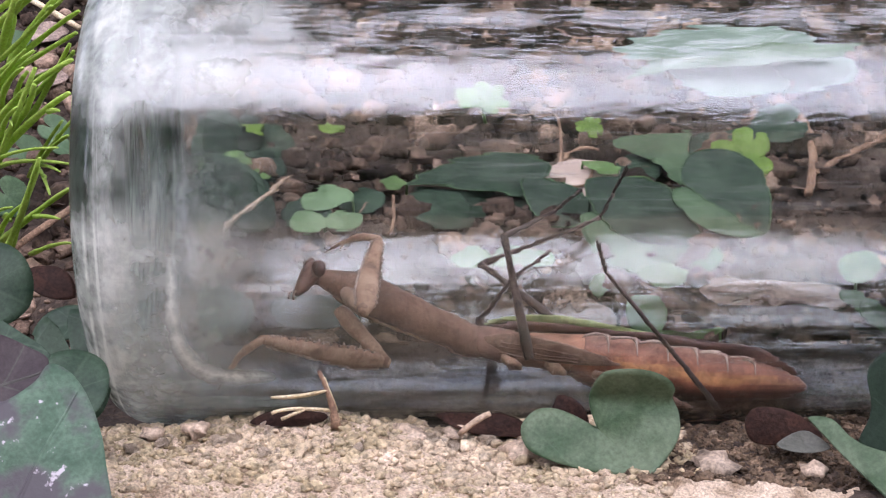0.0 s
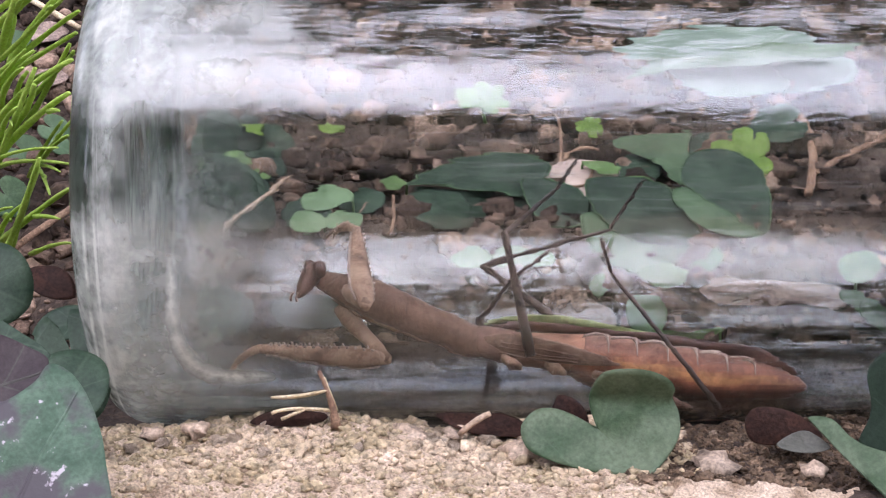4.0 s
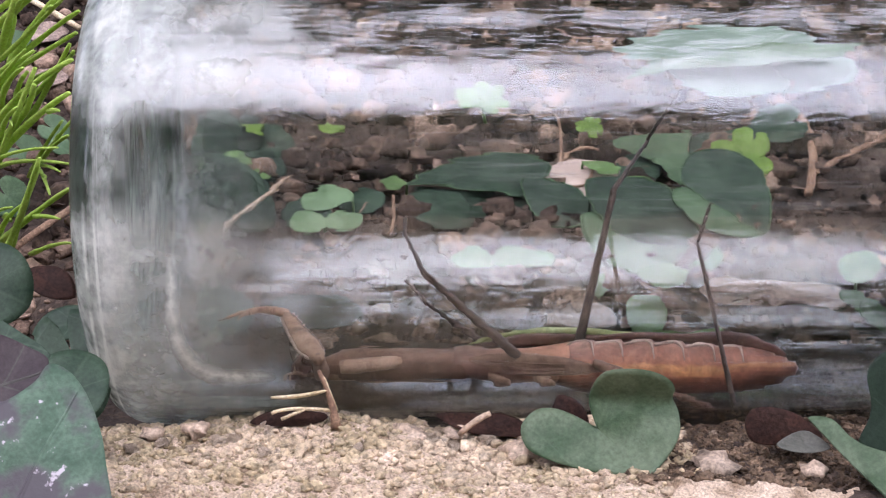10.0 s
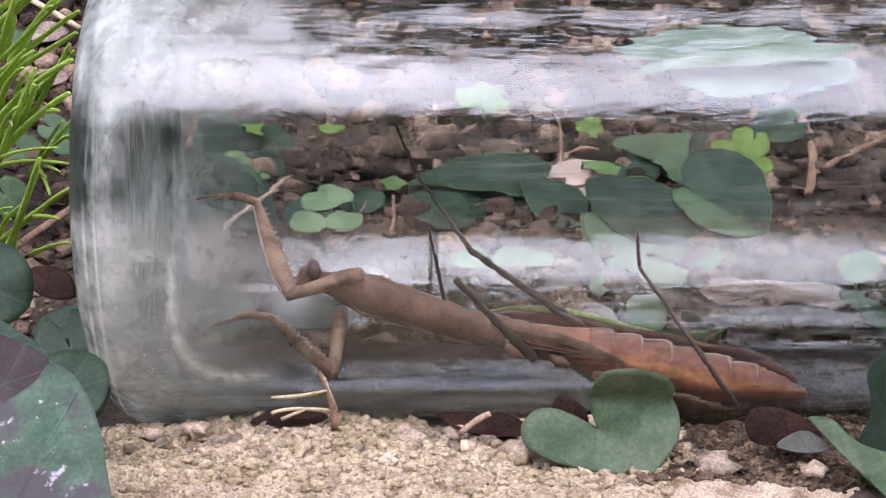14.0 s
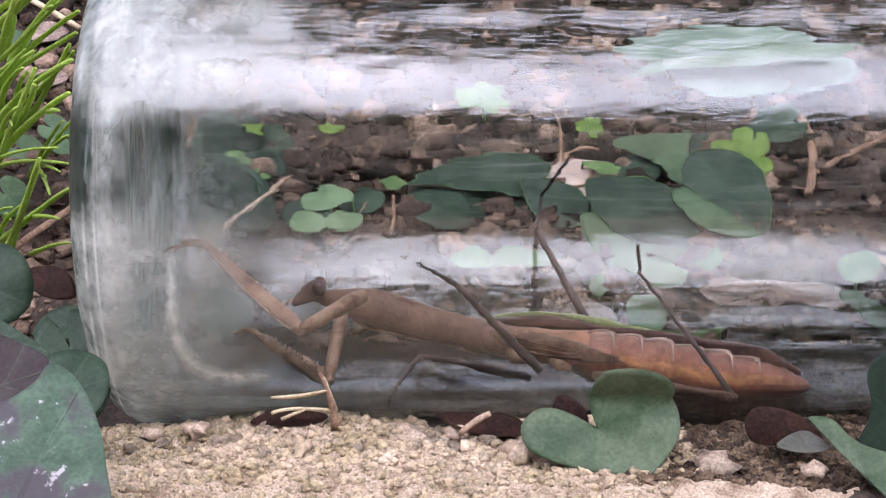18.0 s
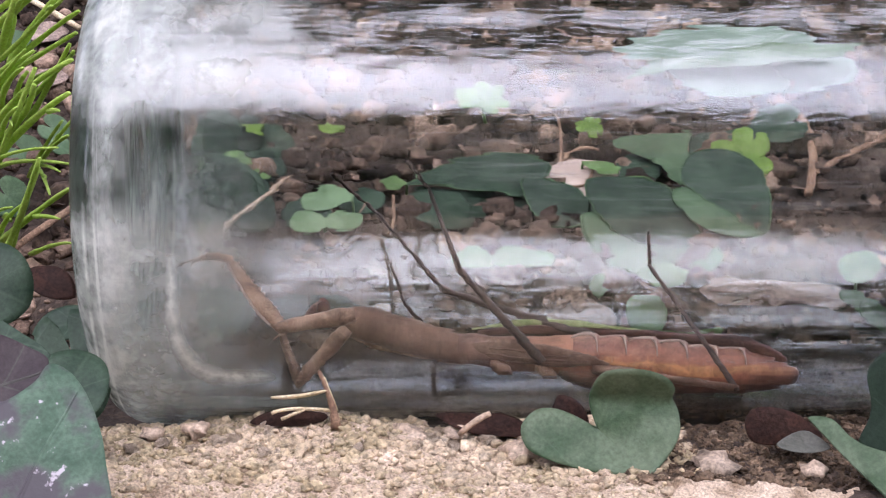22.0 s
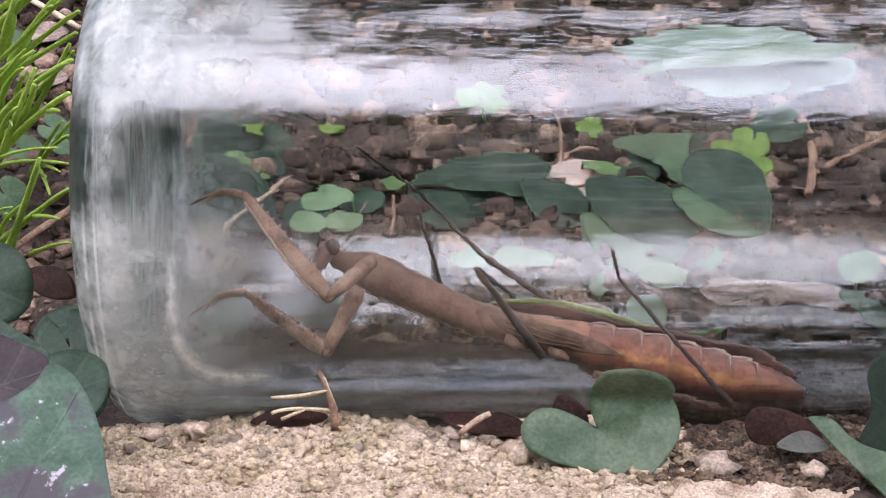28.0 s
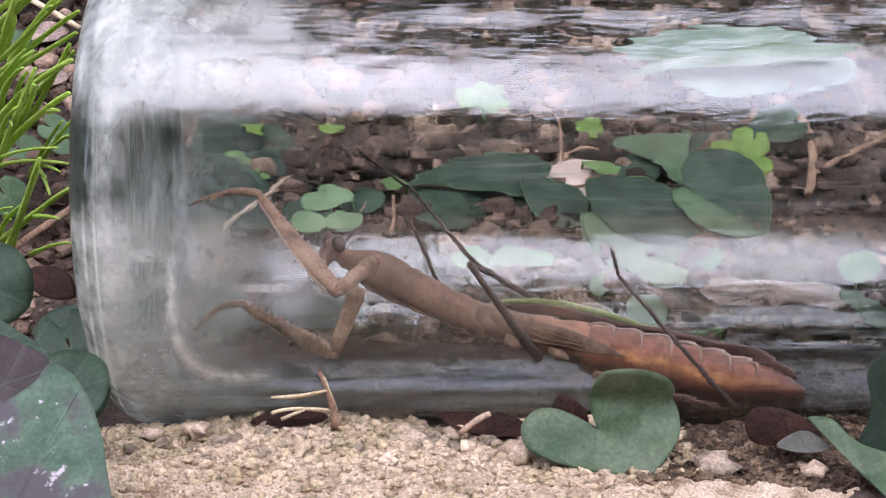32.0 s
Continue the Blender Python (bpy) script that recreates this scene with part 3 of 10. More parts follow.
def sheet_leaf(name, label, at, lean, axis, outline, material, curl=0.0, rim=False, wobble=0.05, stalk=True, rib=None):
    """A leaf cut to an outline in millimetres: it leans back from upright, its midrib turned by axis, and a stalk goes to the ground."""
    LEAF_COUNT[0] += 1
    seed = LEAF_COUNT[0]
    ob = tagged(new(name), label, "leaf")
    ob.matrix_basis = Matrix.Translation(at) @ pose(0, 0, 0, 90 - lean) @ pose(0, 0, 0, 0, 0, axis)
    pts = [Vector(p) * 0.001 for p in outline]
    n = len(pts)
    edge = []
    for i in range(n):
        a, b, c, d = [pts[(i + o) % n] for o in (-1, 0, 1, 2)]
        for k in range(4):
            t = k / 4
            edge.append(0.5 * (2 * b + (c - a) * t + (2 * a - 5 * b + 4 * c - d) * t * t + (3 * b - a - 3 * c + d) * t ** 3))
    size = max(p.length for p in pts)

    def surface(p):
        z = curl * p.length_squared / size + 0.1 * abs(p.x)
        return Vector((p.x, p.y, z + size * wobble * noise.noise((p.x / size * 1.9 + seed * 7.1, p.y / size * 1.9, seed * 3.3))))

    bm = bmesh.new()
    tops = []
    for side in (1, -1):
        mid = bm.verts.new(surface(Vector((0, 0))) + Vector((0, 0, side * 0.00016)))
        rings = [[bm.verts.new(surface(p * f) + Vector((0, 0, side * 0.00016 * (1.2 - f)))) for p in edge] for f in (0.2, 0.4, 0.6, 0.8, 0.93, 1.0)]
        m = len(edge)
        for k in range(m):
            bm.faces.new((mid, rings[0][k], rings[0][(k + 1) % m]))
            for a, b in zip(rings, rings[1:]):
                bm.faces.new((a[k], b[k], b[(k + 1) % m], a[(k + 1) % m]))
        tops.append(rings[-1])
    for k in range(m):
        bm.faces.new((tops[0][k], tops[0][(k + 1) % m], tops[1][(k + 1) % m], tops[1][k]))
    part("blade", bm, material, ob)
    if rim:
        part("rim", tube([surface(p) for p in edge + edge[:1]], 0.00017, 5), PALE, ob, "thin pale leaf edge")
    if rib:
        lo, hi = 0.8 * min(p.y for p in edge), 0.8 * max(p.y for p in edge)
        part("midrib", tube([surface(Vector((0, lo + (hi - lo) * k / 9))) + Vector((0, 0, 0.00012)) for k in range(10)], [0.0005 - 0.00004 * k for k in range(10)], 6, None, 0.5), rib, ob)
    if not stalk:
        return ob
    base = min(edge, key=lambda p: p.y)
    start = surface(base * 0.9)
    down = ob.matrix_basis @ start
    foot = Vector((down.x, down.y + 0.003, ground_z(down.x, down.y + 0.003) - 0.001))
    foot = ob.matrix_basis.inverted() @ foot
    part("stalk", tube(bend(start, start * 0.5 + foot * 0.5 + Vector((0, -0.0006, 0)), foot, 6), 0.00032, 6), DEAD if material in (DEAD, DEADPALE, BROWN) else material, ob)
    return ob


# ---- the glass jar, lying on its side ----
def build_jar():
    jar = tagged(new("glass_jar"), "clear greenish glass jar lying on its side, smeared and dusty", "jar")
    cx = -0.0592
    outer = [(cx + 0.0022, 0.0), (cx + 0.002, 0.026), (cx + 0.0003, 0.0315)]
    for k in range(13):
        a = radians(90 * k / 12)
        outer.append((cx + 0.0095 - 0.0095 * math.cos(a), 0.034 + 0.011 * math.sin(a)))
    outer += [(cx + 0.03, 0.0451), (cx + 0.17, 0.045), (cx + 0.182, 0.0435), (cx + 0.19, 0.039), (cx + 0.195, 0.036), (cx + 0.212, 0.036), (cx + 0.2125, 0.0335)]
    inner = [(cx + 0.195, 0.0335), (cx + 0.188, 0.0375), (cx + 0.18, 0.0412), (cx + 0.17, 0.0425), (cx + 0.03, 0.0425)]
    for k in range(12, -1, -1):
        a = radians(90 * k / 12)
        inner.append((cx + 0.0118 - 0.0075 * math.cos(a), 0.0335 + 0.009 * math.sin(a)))
    inner += [(cx + 0.0048, 0.028), (cx + 0.006, 0.0)]
    line = [(x, r * 0.9556) for x, r in outer + inner]
    bm = bmesh.new()
    n = 128
    rings = []
    for x, r in line:
        if r == 0:
            rings.append([bm.verts.new((x, 0, 0))])
        else:
            rings.append([bm.verts.new((x, r * math.cos(2 * math.pi * k / n), r * math.sin(2 * math.pi * k / n))) for k in range(n)])
    for a, b in zip(rings, rings[1:]):
        for k in range(n):
            q = [a[k % len(a)], a[(k + 1) % len(a)], b[(k + 1) % len(b)], b[k % len(b)]]
            bm.faces.new(list(dict.fromkeys(q)))
    bmesh.ops.recalc_face_normals(bm, faces=bm.faces)
    bm.normal_update()
    for name, base in (("jar_base", True), ("jar_wall", False)):
        half = bm.copy()
        half.verts.index_update()
        gone = [f for f in half.faces if (f.calc_center_median().x < cx + 0.0095) != base]
        bmesh.ops.delete(half, geom=gone, context="FACES")
        normals = [tuple(v.normal) for v in half.verts]
        me = bpy.data.meshes.new(name)
        half.to_mesh(me)
        half.free()
        for p in me.polygons:
            p.use_smooth = True
        me.normals_split_custom_set_from_vertices(normals)
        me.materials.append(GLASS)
        new(name, me).parent = jar
    bm.free()
    jar.matrix_basis = pose(0, 0, 0.043)
    return jar


build_jar()

# ---- leaves and litter in front of the jar ----
def heart_leaf():
    """A heart-shaped leaf creased along its midrib: one lobe lies on the grit, the other stands and its top curls forward."""
    ob = tagged(new("heart_leaf"), "green heart-shaped leaf folded on the grit before the jar", "leaf")
    ob.matrix_basis = pose(0.02406, -0.043, 0.0099, 80)
    tip = Vector((7.7, -7.2))
    lying = ((0, 0), (-4.1, 2.1), (-7.2, 2.9), (-9.8, 2.4), (-11.8, 0.3), (-11.5, -2.3), (-9.6, -4.0), (-4.2, -5.8), (2.1, -6.9), tip)
    standing = ((0, 0), (-1.2, 3.8), (-0.6, 7.0), (1.0, 9.0), (4.3, 9.5), (7.8, 9.2), (10.6, 8.0), (11.9, 6.3), (11.7, 4.8), (12.6, 2.7), (12.8, 0), (11.9, -2.5), (9.9, -5.2), tip)
    for name, shape in (("standing_lobe", standing), ("lying_lobe", lying)):
        pts = [Vector(p) for p in shape]
        edge = []
        for i in range(len(pts) - 1):
            a, b, c, d = [pts[max(0, min(len(pts) - 1, i + o))] for o in (-1, 0, 1, 2)]
            for k in range(3):
                t = k / 3
                edge.append(0.5 * (2 * b + (c - a) * t + (2 * a - 5 * b + 4 * c - d) * t * t + (3 * b - a - 3 * c + d) * t ** 3))
        edge.append(pts[-1])
        n = len(edge) - 1
        rows = []
        for k in range(13):
            f = k / 12
            row = []
            for i, q in enumerate(edge):
                rib = tip * (i / n)
                p = rib.lerp(q, f)
                back = 0.6 * rib.y + (0.25 if name == "standing_lobe" else 0.6) * (p.y - rib.y)
                if name == "standing_lobe":
                    back -= 1.25 * max(0.0, p.y - 4.6 + 0.05 * p.x)
                puff = -0.7 * math.sin(math.pi * min(1.0, f * 0.9)) + 0.5 * noise.noise((p.x * 0.25, p.y * 0.25, 4.0))
                row.append(Vector((p.x, p.y, -back - puff * 0.8 * min(1.0, f * 3))) * 0.001)
            rows.append(row)
        bm = bmesh.new()
        sheets = []
        for t in (0.00016, -0.00016):
            grid = [[bm.verts.new(p + Vector((0, 0, t))) for p in row] for row in rows]
            for r, q in zip(grid, grid[1:]):
                for i in range(n):
                    bm.faces.new((r[i], r[i + 1], q[i + 1], q[i]))
            sheets.append(grid[-1])
        for i in range(n):
            bm.faces.new((sheets[0][i], sheets[0][i + 1], sheets[1][i + 1], sheets[1][i]))
        bmesh.ops.remove_doubles(bm, verts=bm.verts[:], dist=0.00001)
        part(name, bm, HEARTDARK, ob)
    foot = ob.matrix_basis.inverted() @ Vector((0.0236, -0.0385, 0.0045))
    part("stalk", tube(bend((0, 0, 0), foot * 0.5 + Vector((0, -0.001, -0.0005)), foot, 6), 0.0004, 6), HEARTDARK, ob)
    return ob


heart_leaf()
sheet_leaf("curled_leaf", "dark brown curled underside of a leaf before the jar", (0.0535, -0.0440, 0.0104), 15, 90, ((0.4, 6.1), (2.5, 5.0), (3.0, 2.8), (2.4, -0.4), (0.9, -3.3), (-1.6, -6.1), (-2.0, -4.3), (-2.4, -0.8), (-3.0, 2.3), (-2.3, 5.2)), BROWN, curl=-0.35, stalk=False)
sheet_leaf("strap_leaf", "long green leaf arching over a curled brown one", (0.0640, -0.0540, 0.0050), 50, -120, ((-5.4, -11.9), (-6.9, -8.6), (-5.6, -5.1), (-5.2, -1.9), (-5.7, 2.0), (-6.2, 7.2), (5.1, 11.4), (2.6, 6.0), (-0.5, -1.0), (-2.5, -5.0), (-4.3, -9.0)), HEARTDARK, curl=0.02, wobble=0.03, stalk=False)
sheet_leaf("dead_leaf", "grey-green withered leaf under a green one", (0.0559, -0.0460, 0.0082), 50, 90, ((-0.5, 4.3), (1.4, 1.9), (2.0, -1.1), (-1.3, -4.0), (-2.0, -0.0), (-1.6, 2.8)), WITHERED, curl=0.1, stalk=False)
sheet_leaf("dark_leaf", "dark green leaf standing at the side of the jar", (0.0697, -0.0450, 0.0134), 15, 0, ((-3.9, 5.1), (-2.7, 7.6), (0.3, 9.1), (5.4, 7.2), (5.0, -9.1), (-1.1, -7.0), (-5.4, -5.4), (-3.7, -1.5), (-3.3, 1.2)), SHADY, curl=0.03, stalk=False)
sheet_leaf("spotted_leaf", "broad dusty green leaf with purple blotches and pale specks", (-0.0568, -0.0720, 0.0129), 40, -20, ((-5.8, 14.8), (-2.6, 14.8), (1.2, 12.5), (5.3, 8.4), (9.0, 3.3), (14.5, -7.2), (6.2, -13.6), (-4.0, -13.9), (-12.7, 2.8), (-8.6, 6.9), (-6.2, 11.2)), SPOTTED, curl=-0.08, stalk=False, rib=SPOTTED)
sheet_leaf("purple_leaf", "dull purple leaf behind the dusty green one", (-0.0627, -0.0620, 0.0219), 40, -70, ((-10.3, -3.4), (-7.8, 0.2), (-5.1, 3.4), (-1.7, 6.1), (0.8, 4.6), (4.5, 0.7), (6.2, -7.1)), PURPLE, curl=0.05, stalk=False, rib=PURPLE)
sheet_leaf("ground_leaf", "green leaf edge behind the purple leaf", (-0.0637, -0.0560, 0.0273), 40, -60, ((-7.6, -3.2), (-3.5, -0.4), (1.2, 2.1), (5.9, 3.8), (6.1, 0.9), (2.8, -3.1), (-0.1, -6.3)), GREEN, stalk=False)
leaf("brown_leaf", "dark brown curled dead leaf behind the heart-shaped leaf", (0.0205, -0.038, 0.0093), (-0.4167, 0.1579, 0.8953), (0, -0.9848, 0.1736), 0.0048, "oval", BROWN, fold=0.3, squash=1.0)
leaf("ground_leaf", "dusty green leaf beside the jar's foot", (-0.0581, -0.045, 0.0165), (0.348, 0.6026, 0.7182), (0, -0.766, 0.6428), 0.0075, "wide", GREEN, squash=0.9)
leaf("ground_leaf", "small dusty green leaf beside the jar's foot", (-0.0669, 0, 0.0169), (-0.9851, -0.1215, -0.1215), (0, -0.7071, 0.7071), 0.0072, "oval", GREEN, fold=0.2, squash=0.9)
leaf("ground_leaf", "dark green leaf beside the jar's base", (-0.084, 0.01, 0.0216), (0.9338, -0.2052, -0.2931), (0, -0.8192, 0.5736), 0.0081, "wide", GREEN, fold=0.1, squash=1.15)
leaf("brown_leaf", "dark red-brown dead leaf beside the jar's base", (-0.0775, 0.03, 0.0188), (0.8864, -0.3546, -0.2975), (0, -0.6428, 0.766), 0.0063, "oval", BROWN)
leaf("ground_leaf", "green leaf low beside the jar's foot", (-0.0612, -0.025, 0.0161), (0.3592, -0.5999, -0.7149), (0, -0.766, 0.6428), 0.0104, "wide", GREEN, squash=0.6)
leaf("brown_leaf", "dark brown leaf tucked under the jar", (-0.0242, -0.0335, 0.0086), (-0.9995, 0.025, 0.021), (0, -0.6428, 0.766), 0.0073, "oval", BROWN, squash=0.4)
leaf("brown_leaf", "thin dark strip of dead leaf under the jar", (0.007, -0.033, 0.0075), (0.9976, -0.0597, -0.0345), (0, -0.5, 0.866), 0.0083, "long", BROWN)


def straw(name, label, material, pts, radii, flat=1.0):
    return tagged(part(name, tube(pts, radii, 7, None, flat), material), label, "plant litter")


straw("straw", "pale broken grass blade on the grit", STRAW, bend((-0.0275, -0.0365, 0.013), (-0.023, -0.0365, 0.0129), (-0.0184, -0.0365, 0.0142), 6), [0.0004, 0.0007, 0.00075, 0.0007, 0.0007, 0.0004], 0.5)
straw("straw", "thin pale straw arched over the grit", STRAW, bend((-0.0275, -0.0365, 0.0104), (-0.0248, -0.0365, 0.0117), (-0.0174, -0.0365, 0.0108), 8), 0.0003)
straw("straw", "short pale straw on the grit", STRAW, [(-0.0259, -0.0365, 0.0094), (-0.0221, -0.0365, 0.0111)], 0.0003)
straw("dry_stalk", "thin brown dry stalk leaning on the jar", TWIG, bend((-0.0171, -0.0365, 0.008), (-0.0175, -0.0365, 0.0124), (-0.0198, -0.0365, 0.0174), 7), [0.0009, 0.0008, 0.0006, 0.0005, 0.0004, 0.0004, 0.0003])
straw("dry_stalk", "thin pale side stalk of the dry stem", STRAW, [(-0.0169, -0.0365, 0.0108), (-0.019, -0.0365, 0.0163)], 0.0002)
straw("twig_stub", "short greenish-brown twig with a pale cut end", TWIGPALE, bend((0.0025, -0.0365, 0.0068), (0.0051, -0.0365, 0.0094), (0.0076, -0.0365, 0.0104), 6), [0.0004, 0.00055, 0.0005, 0.00055, 0.0005, 0.00045])


def stone(label, at, size, flat=0.7, seed=3, material=STONE):
    ob = part("stone", lump(size, seed, flat), material)
    ob.matrix_basis = pose(*at)
    return tagged(ob, label, "stone", "stones on the grit")


stone("pale pinkish pebble on the crest of grit", (-0.0202, -0.031, 0.0075), 0.0021, 0.8, 3)
stone("rounded tan stone on the crest of grit", (0.0028, -0.033, 0.0063), 0.0026, 0.6, 5)
stone("pale stone on the crest of grit", (-0.0063, -0.036, 0.0062), 0.0032, 0.6, 8)
stone("tan stone set in the grit", (-0.013, -0.037, 0.006), 0.0034, 0.55, 12)
stone("pale stone set in the grit", (-0.011, -0.043, 0.0048), 0.0024, 0.6, 15)
stone("dull tan stone set in the grit", (0.0126, -0.04, 0.005), 0.0028, 0.7, 18)
stone("tan stone on dark crumbly soil", (0.0421, -0.045, 0.0045), 0.0034, 0.7, 21)
stone("small pale stone on dark crumbly soil", (0.0572, -0.048, 0.0042), 0.0022, 0.7, 25)
stone("broad pale stone lying in the grit", (-0.0242, -0.034, 0.0066), 0.003, 0.45, 31)
stone("small pale stone on the crest of grit", (-0.0397, -0.034, 0.0069), 0.0022, 0.6, 33)
stone("small pale stone on the crest of grit", (-0.0475, -0.034, 0.0063), 0.002, 0.6, 36)

PEBBLES = []
for s in range(6):
    bm = lump(1, 41 + s, 0.75)
    PEBBLES.append(part("pebble", bm, PEBBLE, None, "", False))
rnd = random.Random(21)
for k in range(110):
    src = PEBBLES[k % 6]
    ob = src if k < 6 else src.copy()
    if k >= 6:
        scene.collection.objects.link(ob)
    x, y = rnd.uniform(-0.075, 0.045), -0.024 - 0.02 * rnd.random() ** 1.4
    s = rnd.uniform(0.0006, 0.0014)
    ob.matrix_basis = pose(x, y, ground_z(x, y) + 0.15 * s, rnd.uniform(-25, 25), rnd.uniform(-25, 25), rnd.uniform(0, 360)) @ Matrix.Diagonal((s, s * rnd.uniform(0.75, 1.1), s, 1))
    tagged(ob, "small pale tan pebble on the sandy crest", "pebble", "pebbles on the crest")


def litter():
    """Small scraps of dead leaf lying over the bank."""
    rnd = random.Random(8)
    verts, faces = [], []
    for _ in range(260):
        x, y = rnd.uniform(-0.12, 0.12), rnd.uniform(0.05, 0.2)
        m = Euler((rnd.uniform(-0.3, 0.9), rnd.uniform(-0.6, 0.6), rnd.uniform(0, 6.3))).to_matrix()
        a, b = rnd.uniform(0.0012, 0.004), rnd.uniform(0.0006, 0.0018)
        p = Vector((x, y, ground_z(x, y) + rnd.uniform(0.0008, 0.0028)))
        o = len(verts)
        for s in (0.00012, -0.00012):
            verts += [p + m @ Vector(v) for v in ((-a, 0, s), (-0.3 * a, -b, s + 0.0004), (0.7 * a, -0.6 * b, s), (a, 0.2 * b, s + 0.0003), (0.1 * a, b, s), (-0.6 * a, 0.7 * b, s))]
        faces += [[o + i for i in range(6)], [o + 6 + i for i in range(5, -1, -1)]] + [[o + i, o + 6 + i, o + 6 + (i + 1) % 6, o + (i + 1) % 6] for i in range(6)]
    me = bpy.data.meshes.new("leaf_litter")
    me.from_pydata(verts, [], faces)
    me.materials.append(LITTER)
    return tagged(new("leaf_litter", me), "scraps of dry brown and tan leaf on the bank", "leaf litter", kind="stuff")


litter()

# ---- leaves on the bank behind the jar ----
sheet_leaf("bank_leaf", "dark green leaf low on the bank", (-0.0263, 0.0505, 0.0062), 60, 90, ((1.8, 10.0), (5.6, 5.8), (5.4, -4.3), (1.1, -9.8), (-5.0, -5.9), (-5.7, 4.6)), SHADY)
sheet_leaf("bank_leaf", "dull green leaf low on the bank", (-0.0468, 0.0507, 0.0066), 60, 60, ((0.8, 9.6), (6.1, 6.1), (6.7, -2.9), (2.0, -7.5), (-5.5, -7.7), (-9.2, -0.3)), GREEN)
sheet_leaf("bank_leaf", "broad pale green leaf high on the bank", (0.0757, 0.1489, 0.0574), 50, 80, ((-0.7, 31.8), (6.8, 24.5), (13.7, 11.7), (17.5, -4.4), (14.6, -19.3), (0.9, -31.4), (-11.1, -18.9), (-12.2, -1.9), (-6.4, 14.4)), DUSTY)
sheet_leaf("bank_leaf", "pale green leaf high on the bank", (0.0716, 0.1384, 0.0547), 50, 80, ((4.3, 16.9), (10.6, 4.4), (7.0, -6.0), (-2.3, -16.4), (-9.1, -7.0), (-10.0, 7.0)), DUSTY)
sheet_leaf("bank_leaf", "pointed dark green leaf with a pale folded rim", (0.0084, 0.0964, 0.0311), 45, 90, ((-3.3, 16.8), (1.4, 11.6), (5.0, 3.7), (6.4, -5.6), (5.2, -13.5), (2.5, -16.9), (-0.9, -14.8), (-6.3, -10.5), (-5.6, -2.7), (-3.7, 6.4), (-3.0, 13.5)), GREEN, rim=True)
# dark sheet painted for the underside and shadow below the leaf above
sheet_leaf("bank_leaf", "dark green sheet for a leaf's underside and its shade", (0.0070, 0.0919, 0.0246), 50, 90, ((4.9, 13.4), (4.6, 4.9), (2.9, -4.3), (1.8, -12.7), (-2.5, -13.2), (-4.9, -5.4), (-4.3, 4.9), (-1.6, 11.4)), SHADY)
sheet_leaf("bank_leaf", "dark green leaf tucked under paler ones", (0.0264, 0.0891, 0.0251), 40, -60, ((-9.8, -3.6), (-6.3, 1.8), (-1.5, 5.8), (4.6, 6.8), (7.9, 2.8), (6.3, -2.2), (3.1, -5.5), (-3.6, -5.9)), GREEN, rim=True)
sheet_leaf("dead_leaf", "pale pinkish-tan dead leaf on the bank", (0.0322, 0.0996, 0.0298), 40, -70, ((-3.0, -8.7), (-5.8, -3.7), (-5.0, 2.4), (-1.7, 8.2), (1.4, 9.3), (2.7, 3.5), (5.2, -1.8), (2.3, -4.8)), DEADPALE)
sheet_leaf("bank_leaf", "dark heart-shaped leaf with a pale rim", (0.0447, 0.0787, 0.0245), 35, -120, ((0.9, -14.2), (-1.7, -14.3), (-5.9, -8.6), (-8.2, -2.7), (-7.9, 2.5), (-4.4, 7.8), (-0.8, 14.0), (4.4, 10.8), (7.5, 2.6), (6.9, -4.7), (4.6, -10.2)), GREEN, rim=True)
sheet_leaf("bank_leaf", "broad pale bluish-green leaf low on the bank", (0.0461, 0.0742, 0.0171), 40, -80, ((-10.3, -13.7), (-10.9, -10.1), (-6.4, -7.2), (-2.6, 1.5), (-0.1, 11.2), (5.2, 14.7), (10.5, 8.5), (8.0, -2.3), (3.2, -10.1), (-3.7, -13.6)), HEART, rim=True)
sheet_leaf("bank_leaf", "rounded dark green leaf with a pale edge", (0.0641, 0.0879, 0.0285), 30, -150, ((6.7, -8.6), (2.4, -11.7), (-2.3, -11.4), (-7.0, -8.0), (-9.5, -2.4), (-8.9, 3.8), (-6.7, 8.4), (-2.0, 13.6), (1.8, 9.1), (5.0, 2.2), (7.2, -3.8)), GREEN, rim=True)
sheet_leaf("bank_leaf", "grey-green leaf with a pale edge", (0.0608, 0.0774, 0.0248), 35, -125, ((1.3, -10.8), (-1.5, -8.9), (-1.6, -1.5), (-0.9, 6.9), (-0.9, 10.9), (3.1, 6.4), (5.3, -1.0), (4.0, -6.9)), HEART, rim=True)
sheet_leaf("bank_leaf", "grey-green drooping leaf on the bank", (0.0493, 0.1050, 0.0337), 35, 60, ((0.5, 10.6), (3.9, 7.1), (8.4, 0.3), (11.5, -4.5), (7.6, -5.7), (2.4, -9.0), (-3.2, -9.6), (-0.4, -5.7), (1.9, -0.7), (-0.2, 7.2)), PALE)
sheet_leaf("bank_leaf", "dark green leaf high on the bank", (0.0703, 0.1160, 0.0386), 40, -70, ((-3.2, -9.6), (-1.5, -0.6), (-2.6, 7.4), (-3.6, 12.8), (1.3, 9.0), (3.1, 0.3), (1.8, -6.3), (3.6, -12.1)), GREEN)
sheet_leaf("small_leaf", "small pale green leaf beside a dead one", (0.0370, 0.0993, 0.0326), 40, -90, ((-1.6, -4.6), (-1.9, -0.6), (-0.8, 3.1), (0.8, 4.6), (1.9, 0.6), (0.4, -2.7)), MID)
